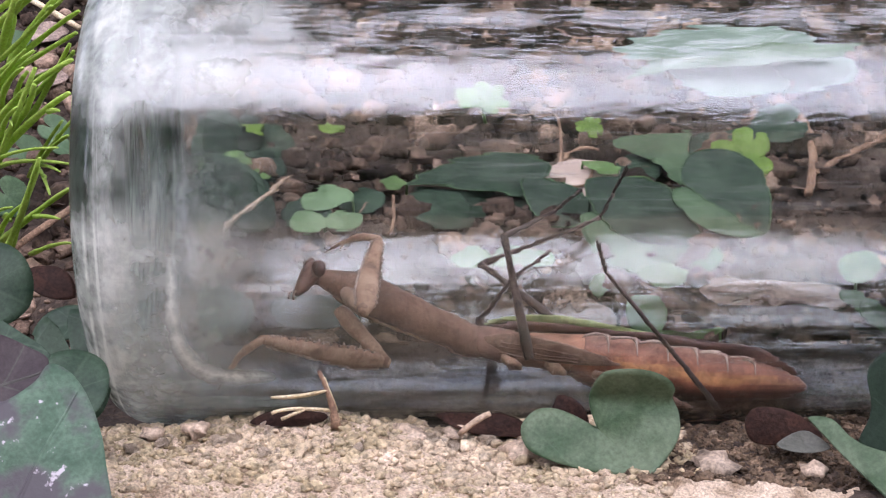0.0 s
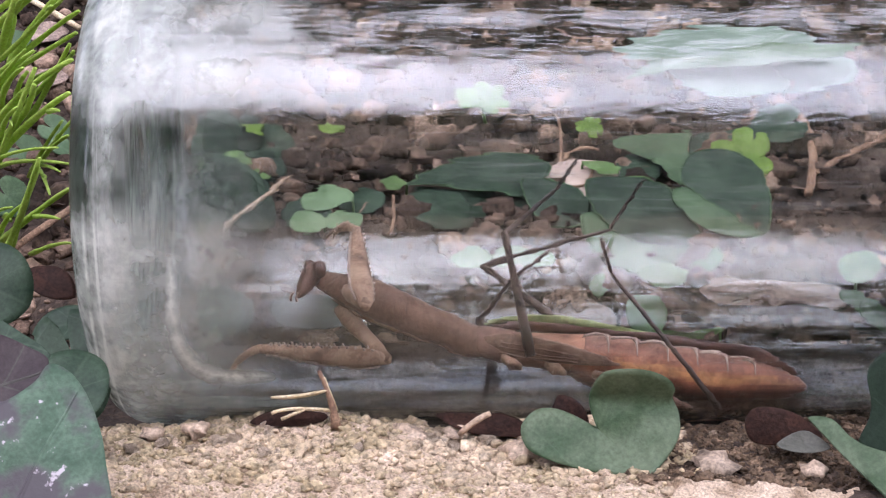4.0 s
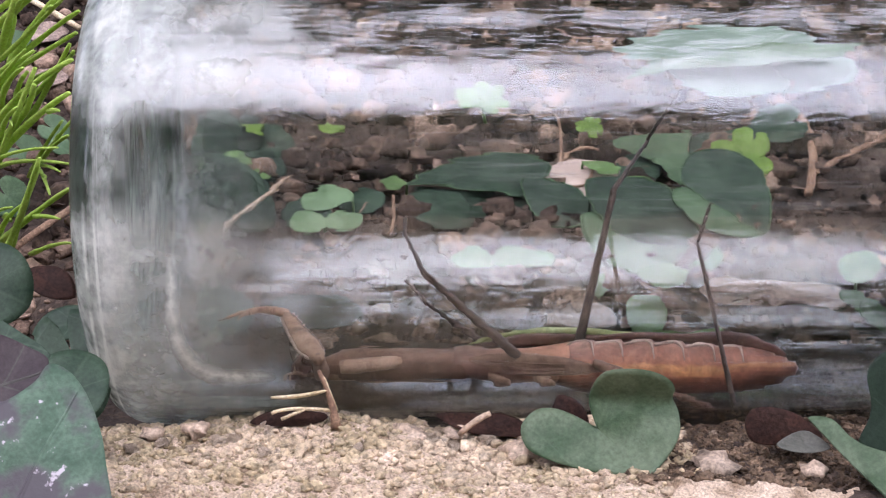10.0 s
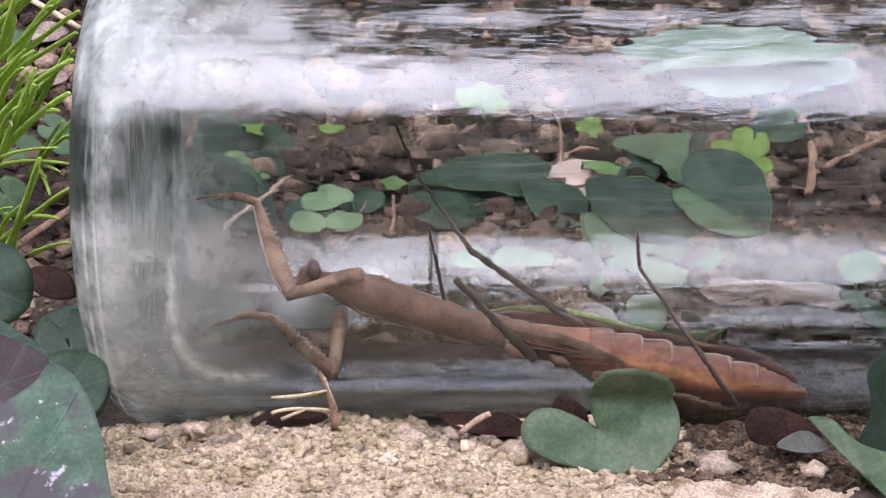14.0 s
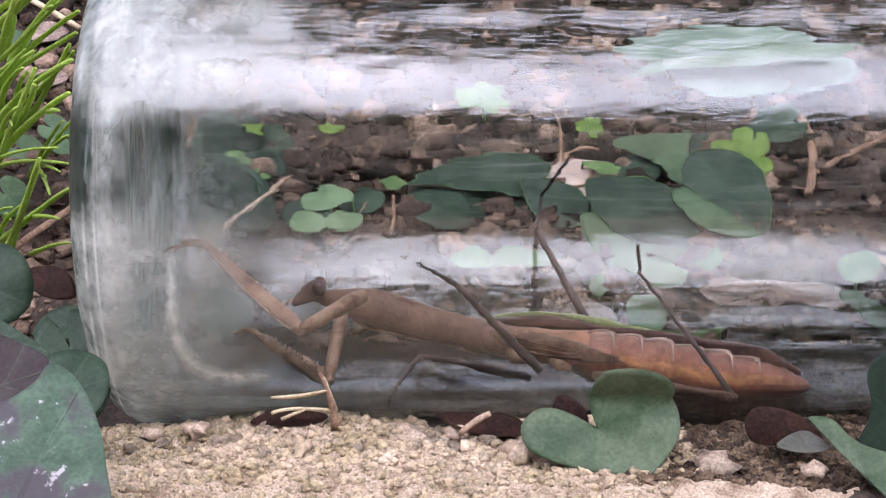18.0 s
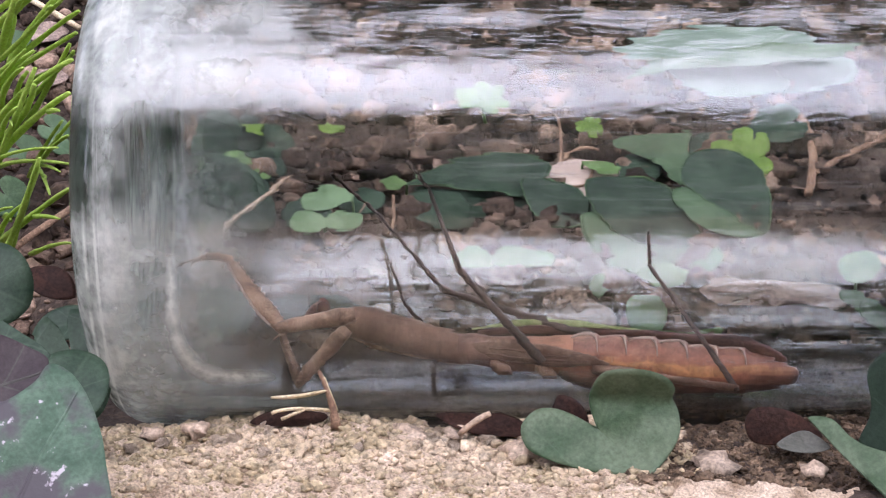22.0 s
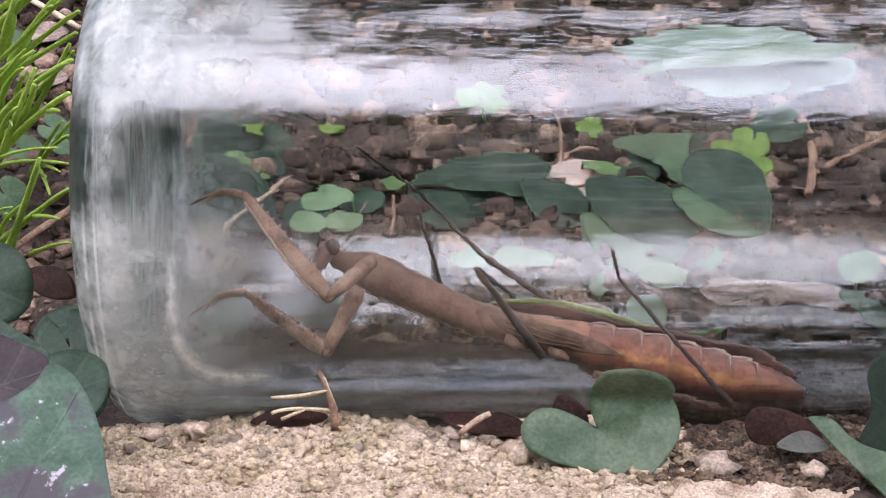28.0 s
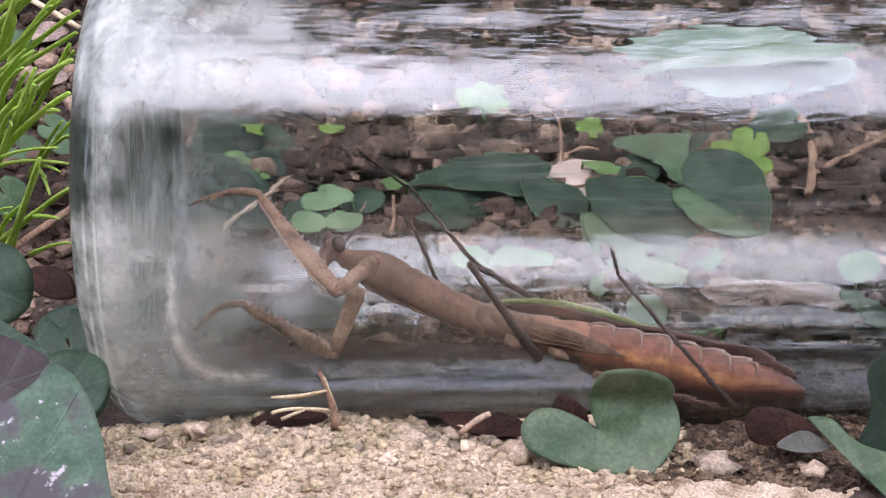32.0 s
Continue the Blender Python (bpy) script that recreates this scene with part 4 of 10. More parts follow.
sheet_leaf("small_leaf", "small light green leaf among dark ones", (0.0468, 0.0931, 0.0293), 40, -90, ((-2.3, -4.6), (-3.0, -1.0), (-0.2, 2.7), (2.9, 4.5), (1.8, 0.7), (-0.3, -2.5)), MID)
sheet_leaf("bank_leaf", "green leaf on the bank, its shade put into the dark colour", (-0.0518, 0.0935, 0.0255), 35, -90, ((-6.0, -12.3), (-8.4, -6.6), (-8.4, 1.3), (-6.5, 7.9), (-3.4, 11.7), (2.6, 10.9), (6.6, 5.9), (8.3, -1.8), (5.3, -8.4)), SHADY)
sheet_leaf("bank_leaf", "green leaf on the bank, its shade put into the dark colour", (-0.0587, 0.1154, 0.0373), 35, 0, ((-7.0, 0.3), (-2.3, 6.8), (4.0, 4.1), (7.1, -2.7), (2.8, -6.7), (-4.0, -6.0)), SHADY)
sheet_leaf("lobed_leaf", "lobed pale green leaf over a dark one", (-0.0463, 0.0979, 0.0328), 40, -110, ((-1.1, -7.2), (-3.2, -3.0), (-2.2, 1.7), (-0.4, 6.4), (1.4, 6.9), (3.3, 2.6), (2.6, -1.7), (0.6, -5.0)), MID)
sheet_leaf("lobed_leaf", "narrow lime-green leaf over a dark one", (-0.0587, 0.0951, 0.0314), 40, -110, ((-1.5, -6.6), (-3.4, -2.2), (-2.3, 1.5), (0.9, 6.3), (2.4, 5.0), (0.4, 0.7), (-0.2, -2.4), (0.7, -4.9)), LIME)
sheet_leaf("lobed_leaf", "narrow lime-green leaf over a dark one", (-0.0624, 0.0921, 0.0277), 40, -60, ((-0.4, -4.3), (0.2, -0.5), (-1.1, 2.4), (-1.4, 5.1), (2.0, 3.2), (3.2, -0.6), (2.2, -3.6)), LIME)
sheet_leaf("lobed_leaf", "small lime-green leaf by the twig", (-0.0583, 0.0834, 0.0220), 40, -60, ((-2.4, -2.5), (-2.6, 1.1), (0.1, 3.3), (3.4, 2.0), (2.5, -1.3), (0.4, -3.1)), LIME)
sheet_leaf("small_leaf", "pale green rounded leaflet", (-0.0260, 0.0876, 0.0263), 35, 90, ((-0.3, 6.1), (2.1, 4.6), (3.4, 0.3), (2.9, -4.4), (0.6, -6.1), (-1.2, -3.7), (-3.3, 1.1), (-2.9, 4.6)), CLOVER)
sheet_leaf("small_leaf", "pale green rounded leaflet", (-0.0299, 0.0809, 0.0217), 35, 90, ((-0.1, 4.3), (2.6, 2.4), (2.5, -1.4), (0.1, -4.3), (-2.6, -1.9), (-2.6, 2.2)), CLOVER)
sheet_leaf("small_leaf", "pale green rounded leaflet", (-0.0223, 0.0815, 0.0220), 35, -90, ((0.1, -4.2), (-2.6, -1.1), (-1.7, 4.2), (1.2, 3.6), (2.5, -1.0)), CLOVER)
sheet_leaf("small_leaf", "small pale green leaf on the bank", (-0.0113, 0.0967, 0.0292), 35, 90, ((0.3, 3.2), (1.9, 0.0), (0.3, -3.1), (-1.9, -0.5)), MID)
sheet_leaf("dead_leaf", "broad grey dead leaf low on the bank", (0.0710, 0.0597, 0.0082), 60, 90, ((2.5, 15.9), (5.2, 9.3), (5.0, -4.1), (2.5, -14.7), (-2.1, -15.8), (-5.2, -12.2), (-4.2, -2.7), (-4.2, 9.2), (-1.5, 14.3)), DEAD)
sheet_leaf("dead_leaf", "grey dead leaf low on the bank", (0.0300, 0.0535, 0.0049), 50, 90, ((1.9, 6.3), (3.8, 0.6), (1.8, -5.3), (-2.6, -6.2), (-3.8, -0.2), (-2.1, 5.6)), DEAD)
# dark sheet added where the bank has a shaded hole
sheet_leaf("brown_leaf", "dark brown sheet standing in for a shaded hole low on the bank", (0.0779, 0.0524, 0.0033), 50, 90, ((3.5, 7.6), (4.9, 0.5), (2.2, -6.3), (-2.2, -7.7), (-5.0, -2.9), (-4.6, 3.0), (-1.2, 6.7)), BROWN, curl=0.2)
sheet_leaf("small_leaf", "pale green rounded leaflet low on the bank", (0.0426, 0.0511, 0.0056), 35, 0, ((-4.2, 2.4), (-1.5, 5.0), (2.8, 4.1), (4.3, -0.1), (1.6, -5.1), (-3.1, -3.9)), CLOVER)
sheet_leaf("small_leaf", "pale green rounded leaflet low on the bank", (0.0473, 0.0637, 0.0124), 40, 90, ((0.8, 5.4), (2.9, 0.1), (1.0, -5.5), (-2.8, -3.2), (-2.9, 1.7)), CLOVER)
sheet_leaf("small_leaf", "narrow green leaf low on the bank", (0.0505, 0.0450, 0.0028), 40, 90, ((1.2, 6.9), (-0.2, -0.3), (1.9, -6.3), (-0.0, -6.9), (-2.0, -1.3), (-1.7, 5.4)), MID)
sheet_leaf("small_leaf", "small oval green leaf low on the bank", (0.0337, 0.0622, 0.0106), 40, 0, ((-2.3, 0.1), (0.5, 2.9), (2.4, 1.3), (1.1, -2.6), (-1.6, -2.9)), CLOVER)
sheet_leaf("small_leaf", "pale rounded leaflet low on the bank", (0.0060, 0.0692, 0.0154), 40, 90, ((-0.4, 4.3), (2.8, 0.3), (1.3, -4.3), (-1.7, -4.2), (-2.8, 0.3)), CLOVER)
sheet_leaf("small_leaf", "pale rounded leaflet low on the bank", (0.0173, 0.0697, 0.0156), 40, -90, ((0.5, -6.7), (-3.2, -2.9), (-2.0, 1.4), (-0.8, 6.7), (2.6, 5.8), (3.2, -3.0)), CLOVER)
sheet_leaf("small_leaf", "pale bluish rounded leaflet low on the bank", (0.0900, 0.0660, 0.0136), 40, 0, ((-4.4, 0.8), (-1.9, 3.9), (3.3, 4.1), (4.5, -0.5), (-0.1, -4.1), (-3.8, -2.6)), CLOVER)
leaf("bank_leaf", "dark green leaf half hidden on the bank", (-0.0514, 0.0888, 0.0276), (0.9469, -0.2067, -0.2463), (0, -0.766, 0.6428), 0.0116, "disc", GREEN, squash=0.9)
leaf("bank_leaf", "dark green leaf on the bank", (-0.0587, 0.1112, 0.0373), (-0.8536, 0.3684, 0.3684), (0, -0.7071, 0.7071), 0.0079, "disc", GREEN, squash=0.9)
leaf("bank_leaf", "dark green leaf on the bank", (-0.0607, 0.095, 0.0273), (-0.6547, 0.4859, 0.5791), (0, -0.766, 0.6428), 0.0060, "disc", GREEN)
leaf("bank_leaf", "dark shaded leaf on the bank", (-0.046, 0.1055, 0.0312), (-0.6337, 0.547, 0.547), (0, -0.7071, 0.7071), 0.0084, "disc", GREEN)
leaf("bank_leaf", "dark green leaf on the bank", (-0.0307, 0.0865, 0.0227), (-0.9262, 0.2665, 0.2665), (0, -0.7071, 0.7071), 0.0062, "disc", GREEN, squash=0.8)
for a in (((-0.0649, 0.107, 0.0364), (0.5447, -0.5391, -0.6424), (0, -0.766, 0.6428), 0.0074,), ((-0.0454, 0.0865, 0.0247), (0.822, -0.3661, -0.4363), (0, -0.766, 0.6428), 0.0078,), ((-0.0581, 0.0857, 0.0235), (0.866, -0.3214, -0.383), (0, -0.766, 0.6428), 0.0059,), ((-0.0425, 0.1111, 0.0373), (0.8864, -0.3546, -0.2975), (0, -0.6428, 0.766), 0.0076,), ((-0.0554, 0.1174, 0.0407), (0.8374, -0.4187, -0.3513), (0, -0.6428, 0.766), 0.0065,), ((-0.0187, 0.0927, 0.025), (-0.8835, 0.3838, 0.2687), (0, -0.5736, 0.8192), 0.0059,), ((-0.0005, 0.089, 0.0236), (0.968, -0.2174, -0.1255), (0, -0.5, 0.866), 0.0080,), ((0.0462, 0.1049, 0.0313), (0.8016, 0.458, 0.3843), (0, -0.6428, 0.766), 0.0058,)):
    leaf("bank_leaf", "dark shaded leaf low on the bank", *a, "disc", GREEN, fold=0.1, squash=0.9)
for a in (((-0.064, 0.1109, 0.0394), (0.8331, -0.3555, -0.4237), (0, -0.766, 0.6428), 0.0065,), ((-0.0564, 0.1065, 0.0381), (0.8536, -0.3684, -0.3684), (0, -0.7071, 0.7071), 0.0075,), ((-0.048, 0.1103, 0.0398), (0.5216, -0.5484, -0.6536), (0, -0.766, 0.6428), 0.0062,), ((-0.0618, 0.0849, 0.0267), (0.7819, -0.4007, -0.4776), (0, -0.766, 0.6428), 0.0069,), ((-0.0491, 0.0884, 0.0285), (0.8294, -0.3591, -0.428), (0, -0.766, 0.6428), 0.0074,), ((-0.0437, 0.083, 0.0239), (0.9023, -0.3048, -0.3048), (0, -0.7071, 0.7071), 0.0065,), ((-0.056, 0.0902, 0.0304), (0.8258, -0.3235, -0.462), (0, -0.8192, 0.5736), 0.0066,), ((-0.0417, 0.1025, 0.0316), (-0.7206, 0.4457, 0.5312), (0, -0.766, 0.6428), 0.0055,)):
    leaf("bank_leaf", "green leaf low on the bank with shade in its deep colour", *a, "wide", SHADY, fold=0.2, squash=0.9)
leaf("lobed_leaf", "small lobed lime-green leaf", (-0.0464, 0.111, 0.0421), (0.6357, -0.7254, -0.264), (0, -0.342, 0.9397), 0.0059, "lobed", LIME, squash=0.6, group="lobed leaves")
leaf("lobed_leaf", "small lobed lime-green leaf", (-0.0602, 0.1131, 0.0409), (0.6854, 0.6843, 0.2491), (0, -0.342, 0.9397), 0.0063, "lobed", LIME, squash=0.8, group="lobed leaves")
leaf("lobed_leaf", "small lobed lime-green leaf", (-0.027, 0.1126, 0.041), (0.7214, 0.6508, 0.2369), (0, -0.342, 0.9397), 0.0047, "lobed", LIME, squash=0.9, group="lobed leaves")
leaf("dead_leaf", "pale dead leaf low on the bank", (0.0626, 0.0618, 0.0101), (-0.9896, 0.1303, 0.0608), (0, -0.4226, 0.9063), 0.0074, "oval", DEAD, squash=0.7)
leaf("small_leaf", "small green leaf low on the bank", (0.0881, 0.0439, 0.0078), (0.5531, -0.5355, -0.6382), (0, -0.766, 0.6428), 0.0048, "oval", HEART)
leaf("small_leaf", "small green leaf low on the bank", (0.087, 0.0567, 0.008), (-0.5695, 0.5284, 0.6297), (0, -0.766, 0.6428), 0.0042, "oval", HEART)
leaf("bank_leaf", "green leaf high on the bank", (0.0812, 0.1148, 0.0417), (-0.9676, -0.1935, -0.1624), (0, -0.6428, 0.766), 0.0070, "wide", GREEN)
leaf("bank_leaf", "long pale green leaf high on the bank", (0.0766, 0.1396, 0.0585), (-0.9998, -0.0179, -0.0065), (0, -0.342, 0.9397), 0.0300, "long", PALE, squash=1.0)
leaf("bank_leaf", "green leaf beside the grass", (-0.0926, 0.1089, 0.0405), (0.8979, -0.2525, -0.3607), (0, -0.8192, 0.5736), 0.0040, "wide", HEART, squash=0.9)
leaf("bank_leaf", "green leaf beside the grass", (-0.0907, 0.1055, 0.0369), (0.8507, -0.3015, -0.4306), (0, -0.8192, 0.5736), 0.0039, "oval", HEART)
leaf("bank_leaf", "dull grey-green leaf among the grass", (-0.0988, 0.106, 0.0352), (0.8756, -0.2771, -0.3957), (0, -0.8192, 0.5736), 0.0046, "wide", PALE, squash=0.95)
leaf("bank_leaf", "dull grey-green leaf among the grass", (-0.0996, 0.0908, 0.0266), (0.7361, -0.3882, -0.5544), (0, -0.8192, 0.5736), 0.0053, "wide", PALE, squash=0.95)
leaf("bank_leaf", "dull grey leaf among the grass", (-0.1113, 0.1545, 0.0583), (0.7704, 0.3657, 0.5222), (0, -0.8192, 0.5736), 0.0038, "wide", PALE)
leaf("dead_leaf", "tan dead leaf among the grass", (-0.1, 0.1384, 0.05), (0.9442, 0.2329, 0.2329), (0, -0.7071, 0.7071), 0.0053, "oval", DEAD)
leaf("dead_leaf", "pinkish dead leaf among the grass", (-0.1046, 0.1577, 0.0604), (0.9564, 0.2064, 0.2064), (0, -0.7071, 0.7071), 0.0062, "oval", DEAD)
clover("bright lime three-part clover leaf", (0.0693, 0.0958, 0.0362), (0.1, -0.8, 0.6), 0.0085, LIME, 25)
clover("pale three-part clover leaf high on the bank", (0.0102, 0.1215, 0.0486), (0.0, -0.6, 0.8), 0.0075, MID, 30)
clover("small lime three-part clover leaf", (0.0353, 0.1121, 0.0416), (0.0, -0.8, 0.6), 0.004, LIME, 30)
straw("twig", "rough tan twig slanting across the bank", TWIGPALE, bend((-0.0582, 0.0596, 0.0152), (-0.0472, 0.0696, 0.0235), (-0.0339, 0.091, 0.0321), 12), [0.0006, 0.0008, 0.00055, 0.0009, 0.0006, 0.00085, 0.0005, 0.0008, 0.0005, 0.0007, 0.0004, 0.0002])
straw("twig", "brown twig on the bank", TWIG, bend((0.0871, 0.126, 0.044), (0.0906, 0.1107, 0.0387), (0.0843, 0.0941, 0.0268), 9), 0.0011)
straw("twig", "thin brown root on the bank", TWIG, bend((0.0866, 0.0995, 0.0307), (0.0958, 0.1065, 0.0365), (0.1117, 0.1169, 0.0401), 8), 0.0007)
straw("twig", "thin brown root on the bank", TWIG, bend((0.0372, 0.1092, 0.0359), (0.0319, 0.1107, 0.0387), (0.0275, 0.1049, 0.0327), 8), 0.0005)
straw("twig", "thin brown root on the bank", TWIG, bend((0.0273, 0.1015, 0.0318), (0.0292, 0.1112, 0.04), (0.028, 0.126, 0.044), 8), 0.0004)
straw("twig", "thin reddish stick beside the jar's base", TWIG, bend((-0.0959, 0.0737, 0.0168), (-0.0912, 0.0787, 0.0205), (-0.0845, 0.0883, 0.0247), 6), 0.0008)
straw("twig", "pale dry stick among the grass", STRAW, bend((-0.11, 0.1665, 0.0689), (-0.1019, 0.1601, 0.0654), (-0.0955, 0.1572, 0.0619), 6), 0.0008)
for a, b, c in (((0.0298, 0.0985, 0.0282), (0.0331, 0.0907, 0.028), (0.0353, 0.1015, 0.0318)), ((-0.0119, 0.0802, 0.0192), (-0.0103, 0.0796, 0.0219), (-0.0112, 0.0913, 0.0263)), ((0.0491, 0.1498, 0.0579), (0.0388, 0.1497, 0.0608), (0.0306, 0.1704, 0.068))):
    straw("stem", "thin dry stem on the bank", TWIG, bend(a, b, c, 6), 0.0004)


# ---- tuft of rushy grass beside the jar ----
def build_grass(seed, *stems):
    tuft = tagged(new("grass_tuft"), "tuft of bright green rush-like stems beside the jar", "grass", "grass tufts beside the jar")
    rnd = random.Random(seed)
    for a, b, r in stems:
        a, b = Vector(a), Vector(b)
        mid = (a + b) / 2 + Vector((rnd.uniform(-0.003, 0.003), rnd.uniform(-0.003, 0.002), rnd.uniform(-0.001, 0.003)))
        n = 9
        radii = [1.15 * r * (1 - 0.45 * i / (n - 1)) * (1 + 0.12 * math.sin(i * 2.1)) for i in range(n)]
        part("stem", tube(bend(a, mid, b, n), radii, 8, None, 0.6), GRASS, tuft)
        if rnd.random() < 0.25:
            p = a.lerp(b, rnd.uniform(0.4, 0.8))
            q = p + (b - a).normalized() * 0.007 + Vector((rnd.uniform(-0.002, 0.002), -0.002, rnd.uniform(-0.004, 0.003)))
            part("side_shoot", tube(bend(p, (p + q) / 2 + Vector((0, 0, 0.0006)), q, 5), [r * 0.6, r * 0.55, r * 0.5, r * 0.4, r * 0.15], 6), GRASS, tuft)
    return tuft


build_grass(5,
    ((-0.1022, 0.085, 0.0711), (-0.0905, 0.069, 0.0745), 0.000759),
    ((-0.0995, 0.085, 0.0693), (-0.0914, 0.073, 0.0746), 0.001),
    ((-0.101, 0.085, 0.0643), (-0.0874, 0.071, 0.0734), 0.0013),
    ((-0.0986, 0.085, 0.0599), (-0.0915, 0.073, 0.0734), 0.001),
    ((-0.0984, 0.085, 0.0587), (-0.0919, 0.071, 0.0763), 0.000818),
    ((-0.0962, 0.085, 0.0574), (-0.0815, 0.069, 0.0735), 0.0012),
    ((-0.0913, 0.085, 0.0542), (-0.0789, 0.069, 0.0615), 0.0007),
    ((-0.104, 0.085, 0.0537), (-0.0793, 0.067, 0.0737), 0.00072),
    ((-0.1015, 0.085, 0.053), (-0.0783, 0.073, 0.0698), 0.0009))
build_grass(6,
    ((-0.1015, 0.085, 0.053), (-0.0786, 0.071, 0.0653), 0.0009),
    ((-0.1004, 0.085, 0.0492), (-0.0874, 0.069, 0.0615), 0.0008),
    ((-0.1033, 0.085, 0.0483), (-0.0883, 0.065, 0.0621), 0.000654),
    ((-0.0954, 0.085, 0.0467), (-0.0794, 0.071, 0.0608), 0.0008),
    ((-0.0992, 0.085, 0.0467), (-0.089, 0.065, 0.0582), 0.0008),
    ((-0.0934, 0.085, 0.0441), (-0.0797, 0.069, 0.063), 0.000742),
    ((-0.0956, 0.085, 0.0437), (-0.0899, 0.073, 0.0568), 0.000772),
    ((-0.1006, 0.085, 0.0435), (-0.0793, 0.069, 0.0597), 0.0011),
    ((-0.0982, 0.085, 0.0416), (-0.0872, 0.067, 0.0545), 0.0009))
build_grass(7,
    ((-0.0995, 0.085, 0.0397), (-0.0915, 0.069, 0.0495), 0.0007),
    ((-0.0901, 0.085, 0.0365), (-0.0804, 0.067, 0.0436), 0.0007),
    ((-0.1004, 0.085, 0.036), (-0.0822, 0.065, 0.0412), 0.000603),
    ((-0.1016, 0.085, 0.0352), (-0.0798, 0.067, 0.0527), 0.0011),
    ((-0.1004, 0.085, 0.0344), (-0.08, 0.065, 0.0377), 0.0008),
    ((-0.101, 0.085, 0.0339), (-0.0868, 0.067, 0.0581), 0.0008),
    ((-0.0909, 0.085, 0.0339), (-0.0861, 0.073, 0.0299), 0.0005),
    ((-0.0921, 0.085, 0.0339), (-0.0793, 0.065, 0.0468), 0.0006),
    ((-0.0917, 0.085, 0.0332), (-0.086, 0.067, 0.0339), 0.000388))
build_grass(8,
    ((-0.0933, 0.085, 0.0321), (-0.0823, 0.071, 0.0464), 0.000556),
    ((-0.1017, 0.0792, 0.0197), (-0.0916, 0.0612, 0.0289), 0.000647),
    ((-0.0995, 0.0787, 0.0195), (-0.0895, 0.0647, 0.0292), 0.0007),
    ((-0.0985, 0.077, 0.0185), (-0.0802, 0.065, 0.0323), 0.001),
    ((-0.0958, 0.0734, 0.0166), (-0.0835, 0.0534, 0.0404), 0.0008),
    ((-0.0908, 0.0734, 0.0166), (-0.079, 0.0594, 0.0215), 0.0007),
    ((-0.0969, 0.0722, 0.0159), (-0.0853, 0.0602, 0.0376), 0.000736))



# ---- out of view, added to shape the reflected sky: wall and hedge, tree over the bank ----
def leaf_cloud(rnd, clumps, per, spread, w, h):
    """Many small leaves round the given clump centres, as one mesh."""
    verts, faces = [], []
    for c in clumps:
        for i in range(per):
            p = c + Vector([rnd.gauss(0, s) for s in spread])
            m = Euler((rnd.uniform(-0.9, 0.9), rnd.uniform(-0.9, 0.9), rnd.uniform(0, 6.3))).to_matrix()
            k = rnd.uniform(0.7, 1.2)
            o = len(verts)
            verts += [p + m @ Vector(v) * k for v in ((0, -h, 0), (w, 0, 0.2 * w), (0, h, 0), (-w, 0, 0.2 * w))]
            faces += [(o, o + 1, o + 2), (o, o + 2, o + 3)]
    me = bpy.data.meshes.new("crown")
    me.from_pydata(verts, [], faces)
    me.materials.append(FOLIAGE)
    return me


def build_hedge():
    """Unseen shrubs added to block sky: behind the camera, along one side and at the top of the bank."""
    rnd = random.Random(3)
    for k in range(20):
        x, y = (-5.2 + 1.3 * k, -3.4) if k < 9 else (-3.9, -2.2 + 1.3 * (k - 9)) if k < 13 else (-4.0 + 1.3 * (k - 13), 4.3)
        t = tagged(new("shrub"), "unseen dense green shrub added to block low sky", "shrub", "garden hedge")
        t.matrix_basis = pose(x + 0.15 * (8 < k < 13) * rnd.random(), y + rnd.uniform(-0.2, 0.2), float(np.interp(y, GROUND_Y, GROUND_Z)) - 0.02)
        part("stem", tube([(0, 0, -0.02), (0.03, 0, 0.6), (0, 0.02, 1.3)], [0.06, 0.045, 0.02], 8), BARK, t)
        top = rnd.uniform(2.65, 3.05) if k < 9 else rnd.uniform(1.5, 1.9) if k < 13 else rnd.uniform(2.2, 2.6)
        clumps = [Vector((rnd.uniform(-0.75, 0.75), rnd.uniform(-0.4, 0.4), top * (0.06 + 0.9 * rnd.random() ** 0.8))) for _ in range(70)]
        crown = new("crown", leaf_cloud(rnd, clumps, 40, (0.16, 0.14, 0.13), 0.035, 0.07))
        crown.parent = t
        tagged(crown, kind="stuff")


